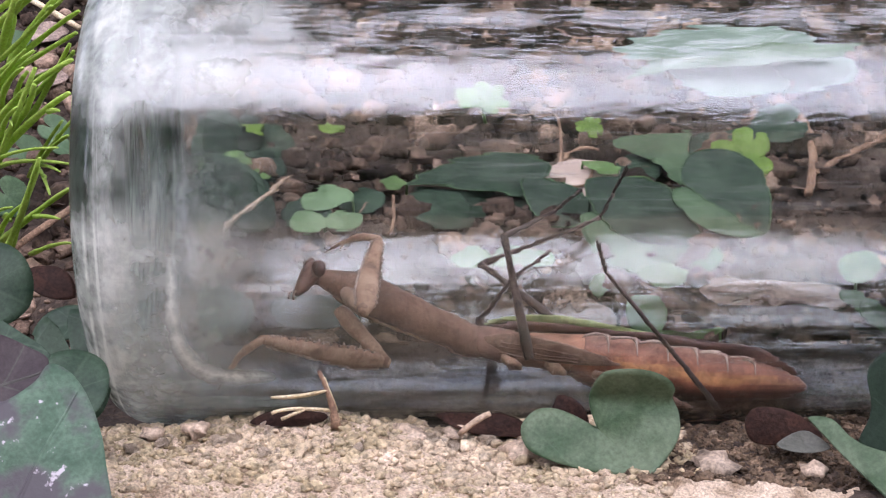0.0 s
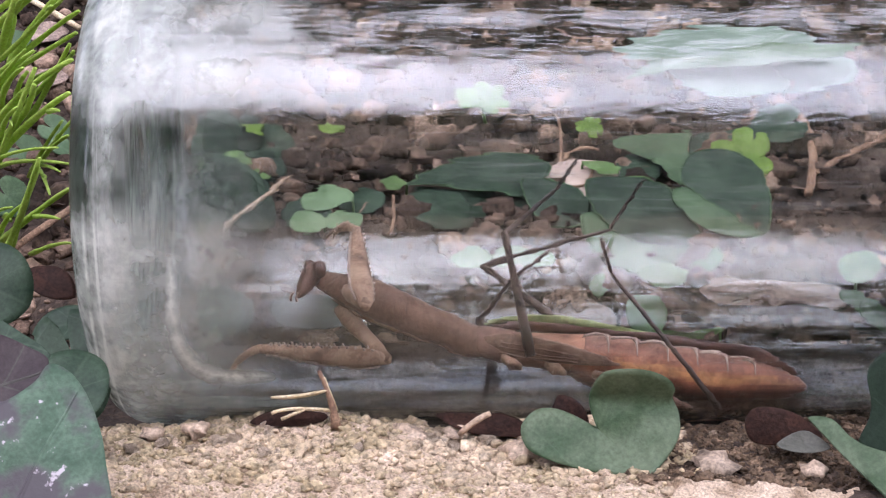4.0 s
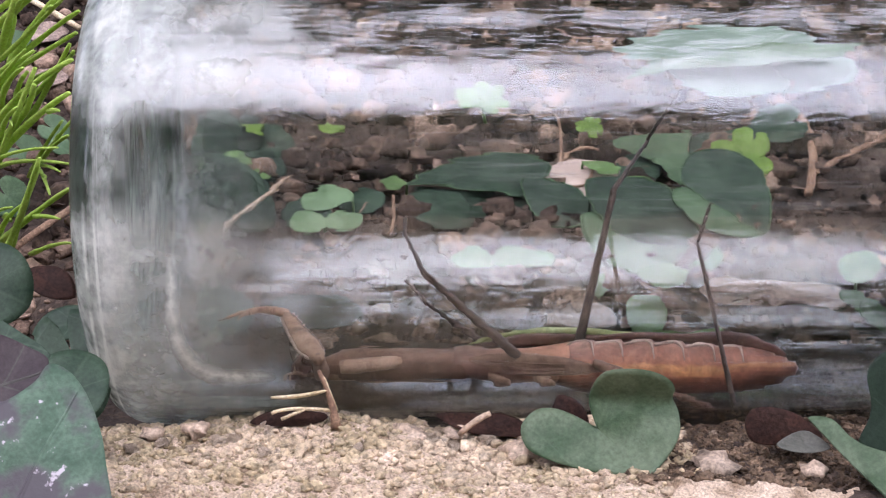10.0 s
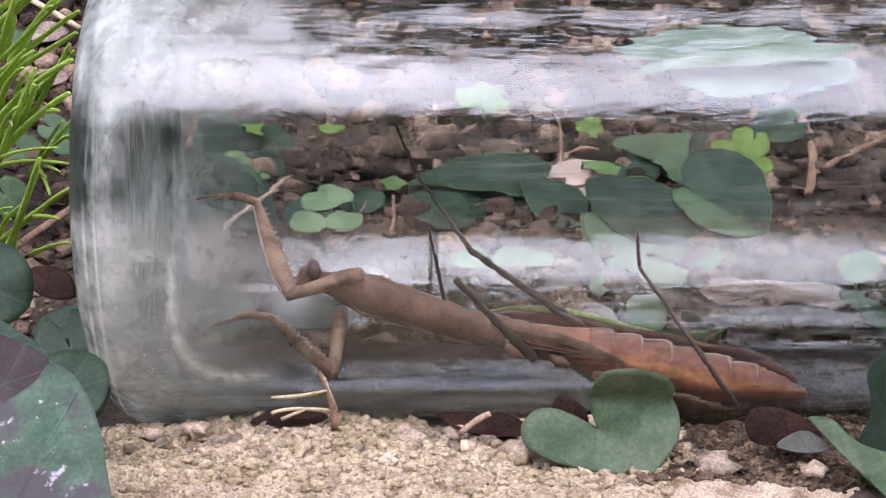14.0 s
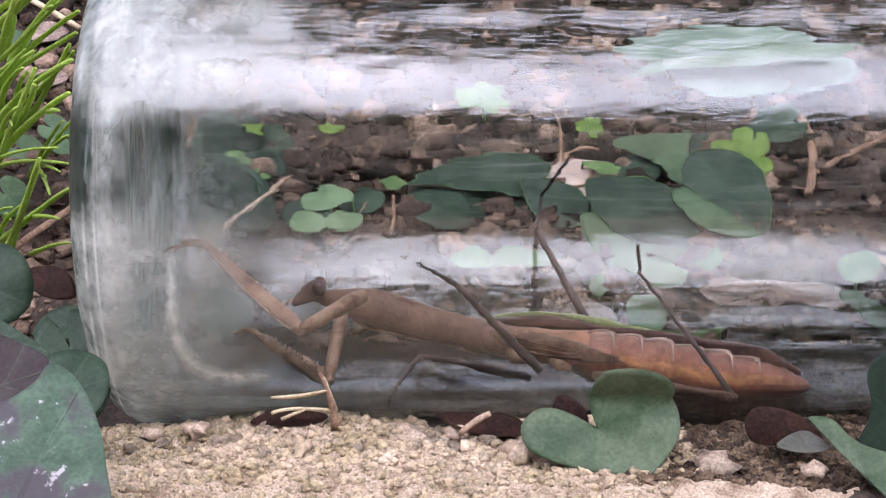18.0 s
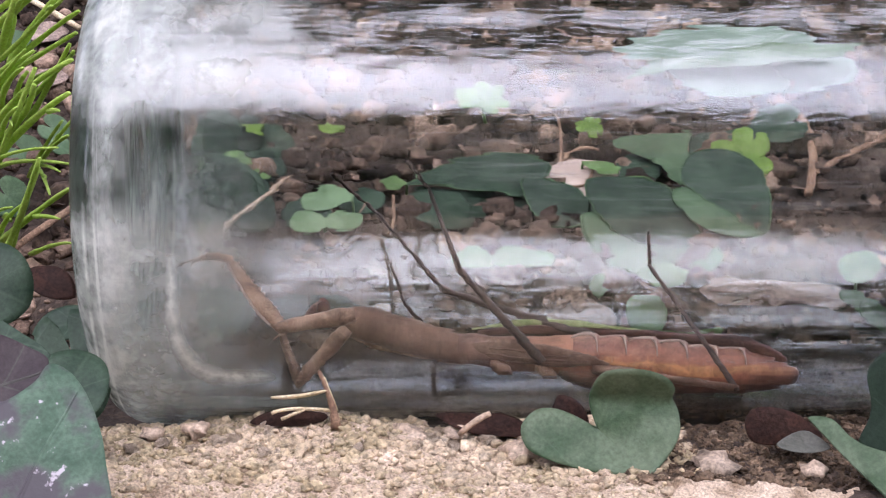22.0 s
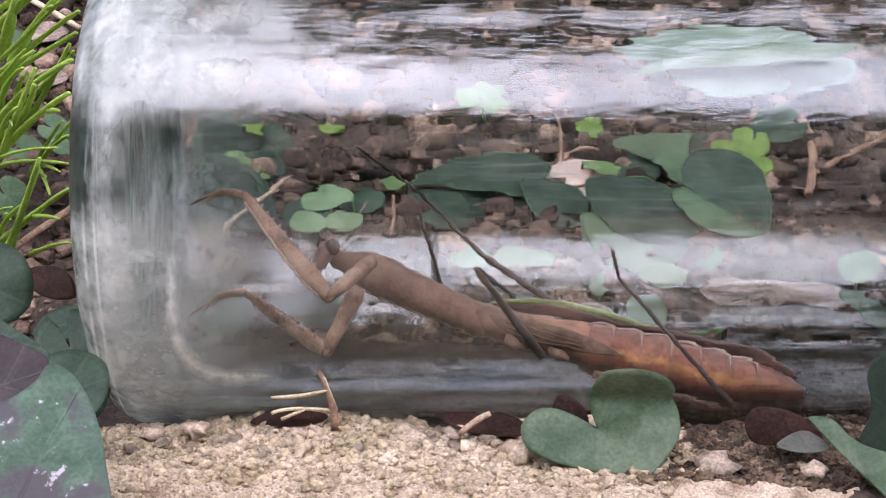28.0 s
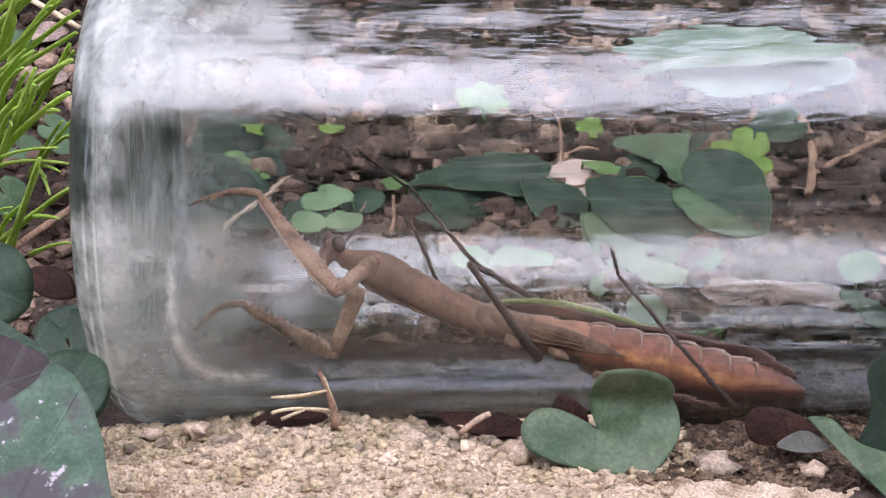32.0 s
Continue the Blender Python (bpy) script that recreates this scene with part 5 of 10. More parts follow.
# tree out of view; its crown is placed to darken the reflected sky
def build_tree():
    t = tagged(new("tree"), "tree out of view, its dense green crown placed to shape reflections", "tree")
    t.matrix_basis = pose(1.6, 3.0, 0.25)
    part("trunk", tube([(0, 0, -0.1), (0.05, -0.05, 0.9), (-0.05, -0.1, 1.9), (0, -0.3, 3.0)], [0.22, 0.17, 0.14, 0.09], 12), BARK, t)
    rnd = random.Random(11)
    for k in range(8):
        a = k * 0.785 + 0.3
        e = Vector((2.0 * math.cos(a) - 0.7, 2.0 * math.sin(a) - 0.9, 2.6 + 0.5 * rnd.random()))
        part("limb", tube(bend((0, -0.1, 1.7 + 0.1 * k), e * 0.5 + Vector((0, 0, 1.0)), e, 7), [0.08, 0.07, 0.06, 0.05, 0.04, 0.03, 0.015], 8), BARK, t)
    clumps = []
    while len(clumps) < 62:
        x, y = rnd.uniform(-2.6, 3.2), rnd.uniform(-4.6, -0.2)
        if ((x - 0.35) / 2.9) ** 2 + ((y + 2.5) / 1.7) ** 2 < rnd.uniform(0.45, 1.1) + 0.25 * noise.noise((x * 1.3, y * 1.3, 4.0)):
            clumps.append(Vector((x, y, 2.75 + rnd.gauss(0.2, 0.3))))
    while len(clumps) < 117:
        x, y = rnd.uniform(-4.2, -0.9), rnd.uniform(-2.8, 0.2)
        if ((x + 2.5) / 1.5) ** 2 + ((y + 1.3) / 1.3) ** 2 < rnd.uniform(0.5, 1.1):
            clumps.append(Vector((x, y, 2.6 + rnd.gauss(0.2, 0.3))))
    crown = new("crown", leaf_cloud(rnd, clumps, 60, (0.2, 0.2, 0.12), 0.045, 0.1))
    crown.parent = t
    tagged(crown, kind="stuff")
    fringe = [Vector((rnd.uniform(-2.35, -0.5), rnd.uniform(-4.3, -3.7), 2.75 + rnd.gauss(0.15, 0.15))) for _ in range(9)]
    outer = new("outer_crown", leaf_cloud(rnd, fringe, 32, (0.28, 0.24, 0.14), 0.04, 0.09))
    outer.parent = t
    tagged(outer, kind="stuff")


# unseen wall added behind the camera to close off the low sky
def build_wall():
    bm = bmesh.new()
    bmesh.ops.create_cube(bm, size=1, matrix=Matrix.Translation((0, -4.1, 1.35)) @ Matrix.Diagonal((16, 0.2, 2.8, 1)))
    bmesh.ops.bevel(bm, geom=bm.edges[:], offset=0.02, segments=1, affect="EDGES")
    tagged(part("wall_unseen", bm, PLASTER, None, "", False), "unseen plain grey rendered wall added to block low sky", "wall", kind="structure")


build_wall()
build_hedge()
build_tree()

# ---- mantis ----
def spikes(rows, length, lean=0.3):
    """Small cones under a limb, at rows of (x, z)."""
    bm = bmesh.new()
    for i, (x, z) in enumerate(rows):
        s = length * (0.7 + 0.5 * ((i * 7) % 3) / 2)
        tube([(x, 0.0003 * (-1) ** i, z), (x + lean * s, 0.0005 * (-1) ** i, z - s)], [0.00036, 0.00005], 5, bm)
    return bm


PARTS = {}


def build_mantis():
    root = tagged(new("praying_mantis"), "brown praying mantis with an orange belly inside the jar", "mantis")
    root.matrix_basis = pose(0.012, 0, 0.0028)
    mm = 0.001

    def rows(*r):
        return [tuple(v * mm for v in q) for q in r]

    # abdomen with its waist, from the waist at the origin to the tail at +X
    ab = rows((-1.5, 0, 0.6, 2.2, 2.4), (1, 0, 0.4, 2.9, 3.0), (5, 0, -0.2, 3.3, 3.2), (9, 0, -0.3, 3.4, 3.3), (14, 0, 0, 3.4, 3.4), (19, 0, 0.2, 3.7, 3.9))
    thorax = part("thorax", loft(ab, 16), THORAX, root)
    PARTS["abdomen"] = thorax
    def sag(x):
        return 0.1 - 0.012 * (x - 18) - 1.1 * max(0.0, min(1.0, (x - 14) / 12)) + 0.7 * max(0.0, (x - 44) / 16)

    seg = [(15, 2.9, 2.9), (17.5, 3.45, 3.6), (20, 4.15, 4.5), (23.2, 4.8, 5.25), (24.0, 4.45, 4.85), (28.3, 5.1, 5.55), (29.1, 4.7, 5.05), (33.8, 5.2, 5.65), (34.6, 4.75, 5.1), (39.3, 5.0, 5.4), (40.1, 4.45, 4.85),
           (44.8, 4.75, 5.1), (45.6, 4.3, 4.6), (50.2, 4.2, 4.5), (50.9, 3.7, 3.95), (55, 2.9, 3.1), (58, 1.7, 1.9), (59.8, 0.9, 1.0), (60.3, 0.3, 0.35)]
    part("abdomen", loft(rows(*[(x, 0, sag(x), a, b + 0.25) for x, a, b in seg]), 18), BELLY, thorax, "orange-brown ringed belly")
    xs, aa, bb = zip(*seg)
    for x, w in ((18.5, 4.6), (23.6, 4.7), (28.8, 5.0), (34.2, 5.0), (39.7, 5.0), (45.2, 4.6)):
        pts = []
        for f, deg in ((0, 18), (0.2, 8), (0.5, 3), (0.8, 5), (0.96, 17), (1.0, 34), (1.02, 54)):
            u = x + f * w
            ra, rb = np.interp(u, xs, aa) + 0.08, np.interp(u, xs, bb) + 0.08
            pts.append((u * mm, -ra * math.sin(radians(deg)) * mm, (sag(u) + (rb + 0.25) * math.cos(radians(deg))) * mm))
        part("tergite_rim", tube(pts, [0.00012, 0.0003, 0.00036, 0.00034, 0.0003, 0.0002, 0.0001], 6), RIM, thorax, "pale raised edge of a body ring")
    far = [(2, 2.7, 2.6, 0.2, 0.3), (6, 2.8, 3.3, 0.3, 0.8), (11, 2.8, 3.9, 0.3, 1.1), (17, 2.6, 4.5, 0.3, 1.0), (24, 2.6, 5.2, 0.5, 0.7), (32, 2.6, 5.6, 0.5, 0.8), (40, 2.4, 5.3, 0.5, 0.9), (44, 2.2, 5.2, 0.5, 1.3), (48, 2.0, 5.1, 0.5, 1.6), (51.5, 1.7, 4.6, 0.4, 1.7), (55, 1.4, 3.6, 0.3, 1.3), (57.3, 1.3, 2.9, 0.2, 0.8), (58.3, 1.2, 2.5, 0.1, 0.2)]
    for side in (far,):
        part("wing", loft(rows(*[(x, y, z - 0.9 * max(0.0, min(1.0, (x - 14) / 10)), a, b) for x, y, z, a, b in side]), 10), WING, thorax, "dark brown folded wing")
    edge = [(x * mm, 0.0032, (z - 0.05 * min(x, 18) + 0.9 * math.sin(math.pi * min(1.0, x / 30))) * mm, 0.0004, 1.12 * h * mm) for x, z, h in ((1, 2.9, 0.14), (4, 3.8, 0.4), (9, 4.7, 0.6), (15, 5.3, 0.68), (22, 5.7, 0.6), (30, 5.8, 0.48), (37, 5.6, 0.3), (43, 5.2, 0.1))]
    part("wing_edge", loft(edge, 8), EDGE, thorax, "green front edge of the folded wing")
    short = rows((1, -2.5, 1.5, 0.2, 0.6), (4, -3.1, 1.4, 0.35, 1.6), (8, -3.4, 1.2, 0.4, 2.1), (13, -3.7, 1.0, 0.4, 2.1), (18, -4.2, 0.8, 0.4, 1.7), (22, -4.7, 0.6, 0.3, 1.1), (25.5, -4.9, 0.4, 0.12, 0.25))
    tegmen = part("tegmen", loft(short, 12), TEGMEN, thorax, "short brown wing cover folded on the flank")
    for k, z in enumerate((1.3, 0.4, -0.4)):
        part("vein", tube([(x * mm, (y - 0.42) * mm, (z + 0.3 * math.sin(0.3 * x + k)) * mm) for x, y in ((4, -3.1), (8, -3.4), (13, -3.7), (18, -4.2))], 0.00016, 5), BODY, tegmen)
    for x in (4.5, 12.5):
        part("leg_base", loft(rows((x, -2.0, -1.2, 1.3, 1.2), (x + 1.6, -2.9, -2.2, 1.4, 1.3), (x + 3.2, -3.3, -2.5, 0.9, 0.8), (x + 4.0, -3.4, -2.8, 0.4, 0.4)), 10), LIMB, thorax, "tan first joint of a leg")
    # long front body
    pro = rows((-1.5, 0, 0, 2.2, 2.5), (0.5, 0, 0, 2.7, 3.1), (3, 0, 0.1, 2.6, 3.0), (9, 0, 0.1, 2.5, 3.2), (15, 0, 0, 2.6, 3.4), (20, 0, -0.1, 2.9, 3.65), (24, 0, -0.1, 2.7, 3.15), (27.5, 0, 0.3, 2.0, 2.2), (30.5, 0, 0.4, 1.4, 1.5), (31.3, 0, 0.4, 0.6, 0.7))
    PARTS["prothorax"] = part("prothorax", loft(pro, 16), BODY, root)
    keel = [(x * mm, 0, z * mm) for x, z in ((0, 3.05), (8, 3.25), (15, 3.65), (21, 3.85), (27, 2.75))]
    part("ridge", tube(keel, [0.0002, 0.0003, 0.0003, 0.0003, 0.0002], 6), LIMB, PARTS["prothorax"], "raised tan ridge along the back")
    # head: +X towards the mouth
    bm = tube([(v[0] * mm, 0, -v[1] * mm) for v in ((0.35, 3.65), (0.5, 3.5), (0.85, 3.2), (1.4, 2.7), (2.2, 1.9), (3.4, 0.7), (4.6, -0.4), (5.6, -1.4), (6.0, -1.9))], [0.0004, 0.0011, 0.0016, 0.0019, 0.002, 0.0018, 0.0013, 0.0008, 0.0003], 14)
    tube([(-0.0012, 0, 0), (0.001, 0, -0.0006), (0.0026, 0, -0.0014)], [0.001, 0.0012, 0.0012], 10, bm)
    drop = Matrix.Translation((-0.0002, 0, 0.0009)) @ Matrix.Diagonal((0.9, 0.9, 0.88, 1))
    bmesh.ops.transform(bm, matrix=drop, verts=bm.verts[:])
    head = part("head", bm, FACE, root)
    PARTS["head"] = head
    for s in (1, -1):
        bm = bmesh.new()
        bmesh.ops.create_uvsphere(bm, u_segments=14, v_segments=10, radius=0.0017, matrix=Matrix.Translation((0.0011, s * 0.0017, -0.003)) @ Matrix.Diagonal((0.85, 0.75, 1.05, 1)))
        bmesh.ops.transform(bm, matrix=drop, verts=bm.verts[:])
        part("eye", bm, EYES, head)
        part("antenna", tube(bend((0.003, s * 0.0005, -0.001), (0.0038, s * 0.0012, -0.0026), (0.0034, s * 0.002, -0.0044), 8), 0.0001, 5), SHIN, head)
        part("palp", tube(bend((0.0054, s * 0.0006, 0.0014), (0.0064, s * 0.0009, 0.002), (0.0062, s * 0.001, 0.003), 5), 0.0002, 5), BODY, head)
    for side in ("near", "far"):
        coxa = part("coxa", loft(rows((-0.8, 0, 0, 1.1, 1.2), (1.5, 0, 0, 1.35, 1.65), (6, 0, 0, 1.2, 1.45), (10.5, 0, 0, 1.1, 1.3), (12.7, 0, 0, 0.95, 1.15), (13.4, 0, 0, 0.4, 0.5)), 12), LIMB, root)
        femur = part("grasping_femur", loft(rows((-0.8, 0, 0, 0.8, 0.9), (1.5, 0, -0.1, 1.0, 1.6), (5, 0, 0.1, 0.95, 2.05), (10, 0, 0.2, 0.85, 1.85), (16, 0, 0.15, 0.75, 1.4), (20.5, 0, 0, 0.65, 1.05), (22.6, 0, 0, 0.6, 0.75), (23.2, 0, 0, 0.3, 0.4)), 12), LIMB, root)
        part("spines", spikes([((2 + 0.75 * k) * mm, (-1.75 + 0.035 * abs(k - 4)) * mm) for k in range(26)], 0.00038), RIM, femur, "row of short pale spines")
        part("keel", tube([(v * mm, 0, (np.interp(v, (1, 5, 10, 16, 21.5), (1.45, 2.15, 2.05, 1.55, 0.95)) + 0.16 * (k % 2)) * mm) for k, v in enumerate(np.linspace(1, 21.5, 28))], [0.00016 + 0.00014 * (k % 2) for k in range(28)], 6), RIM, femur, "pale upper edge of the grasping leg")
        tibia = part("hooked_tibia", loft(rows((-0.5, 0, 0, 0.6, 0.65), (1, 0, -0.35, 0.65, 0.8), (3, 0, -0.9, 0.6, 0.75), (5, 0, -1.05, 0.55, 0.65), (7, 0, -0.8, 0.45, 0.5), (8.4, 0, -0.2, 0.25, 0.3), (9.2, 0, 0.6, 0.06, 0.06)), 10), LIMB, root)
        part("spines", spikes([((1 + 0.8 * k) * mm, -0.0002 - 0.0008 * math.sin(0.45 * k)) for k in range(8)], 0.0009), LIMB, tibia, "row of short pale spines")
        part("tarsus", tube([(0.0062, 0, -0.0009), (0.0085, 0, -0.0007), (0.0105, 0, -0.0002), (0.0128, 0, 0.0005)], [0.0004, 0.00034, 0.00028, 0.0001], 6), LIMB, tibia)
        for k, ob in zip("abc", (coxa, femur, tibia)):
            PARTS["fore_%s_%s" % (side, k)] = ob
        for leg, fl, tl, sl, w in (("mid", 21.5, 20.5, 7.5, 1.0), ("hind", 28.5 if side == "far" else 26.5, 27 if side == "far" else 33, 11 if side == "far" else 6.5, 0.95)):
            fem = part("leg_femur", loft(rows((-0.8, 0, 0, 0.8 * w, 0.9 * w), (1.5, 0, 0, 0.9 * w, 1.05 * w), (fl * 0.4, 0, 0, 0.75 * w, 0.85 * w), (fl * 0.8, 0, 0, 0.55 * w, 0.62 * w), (fl - 0.8, 0, 0, 0.62 * w, 0.72 * w), (fl + 0.5, 0, 0, 0.4 * w, 0.5 * w)), 10), BODY if (leg, side) == ("hind", "near") else SHIN, root)
            tib = part("leg_tibia", loft(rows((-0.5, 0, 0, 0.5 * w, 0.55 * w), (1, 0, 0, 0.52 * w, 0.58 * w), (tl * 0.5, 0, 0, 0.38 * w, 0.42 * w), (tl - 0.6, 0, 0, 0.34 * w, 0.38 * w), (tl + 0.2, 0, 0, 0.3 * w, 0.3 * w)), 8), SHIN, root)
            bm = bmesh.new()
            for k in range(4):
                a, b = sl * k / 4, sl * (k + 1) / 4
                loft(rows((a - 0.1, 0, 0, 0.2, 0.22), (a + 0.4 * (b - a), 0, 0, 0.3, 0.34), (b - 0.1, 0, -0.08, 0.36, 0.42), (b + 0.1, 0, -0.1, 0.15, 0.2)), 7, bm)
            foot = part("leg_tarsus", bm, SHIN, root)
            for s in (1, -1):
                part("claw", tube(bend((sl * mm, 0, 0), ((sl + 0.8) * mm, s * 0.0003, 0.0003), ((sl + 1.1) * mm, s * 0.0005, -0.0006), 5), [0.00018, 0.00016, 0.00013, 0.0001, 0.00003], 5), SHIN, foot)
            for k, ob in zip("abc", (fem, tib, foot)):
                PARTS["%s_%s_%s" % (leg, side, k)] = ob
    return root


build_mantis()


def motions():
    walk(PARTS["abdomen"], [
        (0, pose(-0.0059, 0.0000, 0.0107, 0, 8, 0)), (6, pose(-0.0059, 0.0000, 0.0107, 0, 8, 0)), (6.5, pose(-0.0059, 0.0000, 0.0107, 0, 8, 0)),
        (7.5, pose(-0.0059, 0.0000, 0.0107, 0, 8, 0)), (8, pose(-0.0064, 0.0000, 0.0107, 0, 8, 0)), (8.5, pose(-0.0077, 0.0000, 0.0102, 0, 8, 0)),
        (9, pose(-0.0069, 0.0000, 0.0076, 0, 3, 0)), (9.5, pose(-0.0079, 0.0000, 0.0066, 0, 1, 0)), (10, pose(-0.0084, 0.0000, 0.0064, 0, 0, 0)),
        (10.5, pose(-0.0089, 0.0000, 0.0068, 0, 0, 0)), (11, pose(-0.0069, 0.0000, 0.0102, 0, 6, 0)), (11.5, pose(-0.0059, 0.0000, 0.0117, 0, 8, 0)),
        (12, pose(-0.0059, 0.0000, 0.0127, 0, 11, 0)), (12.5, pose(-0.0055, 0.0000, 0.0132, 0, 11, 0)), (13, pose(-0.0055, 0.0000, 0.0127, 0, 11, 0)),
        (13.5, pose(-0.0050, 0.0000, 0.0137, 0, 12, 0)), (14, pose(-0.0050, 0.0000, 0.0132, 0, 12, 0)), (14.5, pose(-0.0069, 0.0000, 0.0127, 0, 11, 0)),
        (15.5, pose(-0.0074, 0.0000, 0.0109, 0, 7, 0)), (16.5, pose(-0.0079, 0.0000, 0.0092, 0, 4, 0)), (17, pose(-0.0079, 0.0000, 0.0092, 0, 4, 0)),
        (17.5, pose(-0.0074, 0.0000, 0.0092, 0, 4, 0)), (18, pose(-0.0050, 0.0000, 0.0117, 0, 9, 0)), (18.5, pose(-0.0059, 0.0000, 0.0117, 0, 8, 0)),
        (19, pose(-0.0079, 0.0000, 0.0086, 0, 4, 0)), (19.5, pose(-0.0064, 0.0000, 0.0132, 0, 11, 0)), (20, pose(-0.0069, 0.0000, 0.0107, 0, 6, 0)),
        (20.5, pose(-0.0079, 0.0000, 0.0086, 0, 2, 0)), (21, pose(-0.0064, 0.0000, 0.0117, 0, 8, 0)), (21.5, pose(-0.0059, 0.0000, 0.0122, 0, 9, 0)),
        (22, pose(-0.0079, 0.0000, 0.0092, 0, 4, 0)), (22.5, pose(-0.0079, 0.0000, 0.0097, 0, 5, 0)), (23, pose(-0.0059, 0.0000, 0.0117, 0, 8, 0)),
        (23.5, pose(-0.0064, 0.0000, 0.0122, 0, 9, 0)), (24, pose(-0.0050, 0.0000, 0.0127, 0, 10, 0)), (24.5, pose(-0.0045, 0.0000, 0.0142, 0, 12, 0)),
        (25, pose(-0.0050, 0.0000, 0.0147, 0, 13, 0)), (25.5, pose(-0.0050, 0.0000, 0.0147, 0, 13, 0)), (26.5, pose(-0.0050, 0.0000, 0.0147, 0, 13, 0)),
        (27.5, pose(-0.0050, 0.0000, 0.0147, 0, 13, 0)), (32, pose(-0.0050, 0.0000, 0.0147, 0, 13, 0)),])
    walk(PARTS["prothorax"], [
        (0, pose(-0.0059, 0.0000, 0.0107, -180, -24, 179)), (0.5, pose(-0.0059, 0.0000, 0.0107, -180, -23, 179)), (1, pose(-0.0059, 0.0000, 0.0107, -180, -23, 179)),
        (1.5, pose(-0.0059, 0.0000, 0.0107, -180, -23, 180)), (2, pose(-0.0059, 0.0000, 0.0107, -180, -22, 180)),
        (2.5, pose(-0.0059, 0.0000, 0.0107, -180, -23, 179)), (3, pose(-0.0059, 0.0000, 0.0107, -180, -24, 179)),
        (3.5, pose(-0.0059, 0.0000, 0.0107, -180, -23, 179)), (4.5, pose(-0.0059, 0.0000, 0.0107, -180, -23, 179)),
        (5.5, pose(-0.0059, 0.0000, 0.0107, -180, -23, 180)), (6, pose(-0.0059, 0.0000, 0.0107, -180, -23, 180)),
        (6.5, pose(-0.0059, 0.0000, 0.0107, -180, -21, 180)), (7, pose(-0.0059, 0.0000, 0.0107, -179, -20, 176)),
        (7.5, pose(-0.0059, 0.0000, 0.0107, 180, -20, -180)), (8, pose(-0.0064, 0.0000, 0.0107, 180, -20, -180)),
        (8.5, pose(-0.0077, 0.0000, 0.0102, 180, -21, -180)), (9, pose(-0.0069, 0.0000, 0.0076, 176, 8, 151)), (9.5, pose(-0.0079, 0.0000, 0.0066, 177, 7, 154)),
        (10, pose(-0.0084, 0.0000, 0.0064, 177, 7, 156)), (10.5, pose(-0.0089, 0.0000, 0.0068, 177, 6, 155)), (11, pose(-0.0069, 0.0000, 0.0102, -179, -3, 157)),
        (11.5, pose(-0.0059, 0.0000, 0.0117, 180, -13, -178)), (12, pose(-0.0059, 0.0000, 0.0127, 180, -18, -179)),
        (12.5, pose(-0.0055, 0.0000, 0.0132, 180, -18, -179)), (13, pose(-0.0055, 0.0000, 0.0127, 180, -15, -179)),
        (13.5, pose(-0.0050, 0.0000, 0.0137, 180, -17, -179)), (14, pose(-0.0050, 0.0000, 0.0132, 180, -18, -179)),
        (14.5, pose(-0.0069, 0.0000, 0.0127, -179, -15, 178)), (15.5, pose(-0.0074, 0.0000, 0.0109, -178, -6, 159)),
        (16.5, pose(-0.0079, 0.0000, 0.0092, 180, 1, 151)), (17, pose(-0.0079, 0.0000, 0.0092, -178, -4, 151)), (17.5, pose(-0.0074, 0.0000, 0.0092, -179, -2, 151)),
        (18, pose(-0.0050, 0.0000, 0.0117, -177, -12, 166)), (18.5, pose(-0.0059, 0.0000, 0.0117, -176, -13, 161)), (19, pose(-0.0079, 0.0000, 0.0086, 179, 3, 151)),
        (19.5, pose(-0.0064, 0.0000, 0.0132, -176, -8, 153)), (20, pose(-0.0069, 0.0000, 0.0107, -176, -8, 156)), (20.5, pose(-0.0079, 0.0000, 0.0086, 178, 4, 155)),
        (21, pose(-0.0064, 0.0000, 0.0117, -179, -4, 161)), (21.5, pose(-0.0059, 0.0000, 0.0122, -176, -8, 151)), (22, pose(-0.0079, 0.0000, 0.0092, -177, -5, 148)),
        (22.5, pose(-0.0079, 0.0000, 0.0097, -177, -6, 151)), (23, pose(-0.0059, 0.0000, 0.0117, -175, -10, 152)),
        (23.5, pose(-0.0064, 0.0000, 0.0122, -175, -10, 154)), (24, pose(-0.0050, 0.0000, 0.0127, -176, -14, 162)),
        (24.5, pose(-0.0045, 0.0000, 0.0142, 180, -18, -180)), (25, pose(-0.0050, 0.0000, 0.0147, -175, -19, 165)),
        (25.5, pose(-0.0050, 0.0000, 0.0147, -175, -19, 165)), (26.5, pose(-0.0050, 0.0000, 0.0147, -174, -19, 163)),
        (27.5, pose(-0.0050, 0.0000, 0.0147, -174, -20, 161)), (28, pose(-0.0050, 0.0000, 0.0147, -173, -20, 161)),
        (28.5, pose(-0.0050, 0.0000, 0.0147, -173, -20, 160)), (29, pose(-0.0050, 0.0000, 0.0147, -173, -20, 160)),
        (29.5, pose(-0.0050, 0.0000, 0.0147, -173, -20, 159)), (30, pose(-0.0050, 0.0000, 0.0147, -172, -20, 158)),
        (30.5, pose(-0.0050, 0.0000, 0.0147, -172, -20, 158)), (31, pose(-0.0050, 0.0000, 0.0147, -172, -20, 157)),
        (31.5, pose(-0.0050, 0.0000, 0.0147, -172, -20, 157)), (32, pose(-0.0050, 0.0000, 0.0147, -171, -20, 156)),])
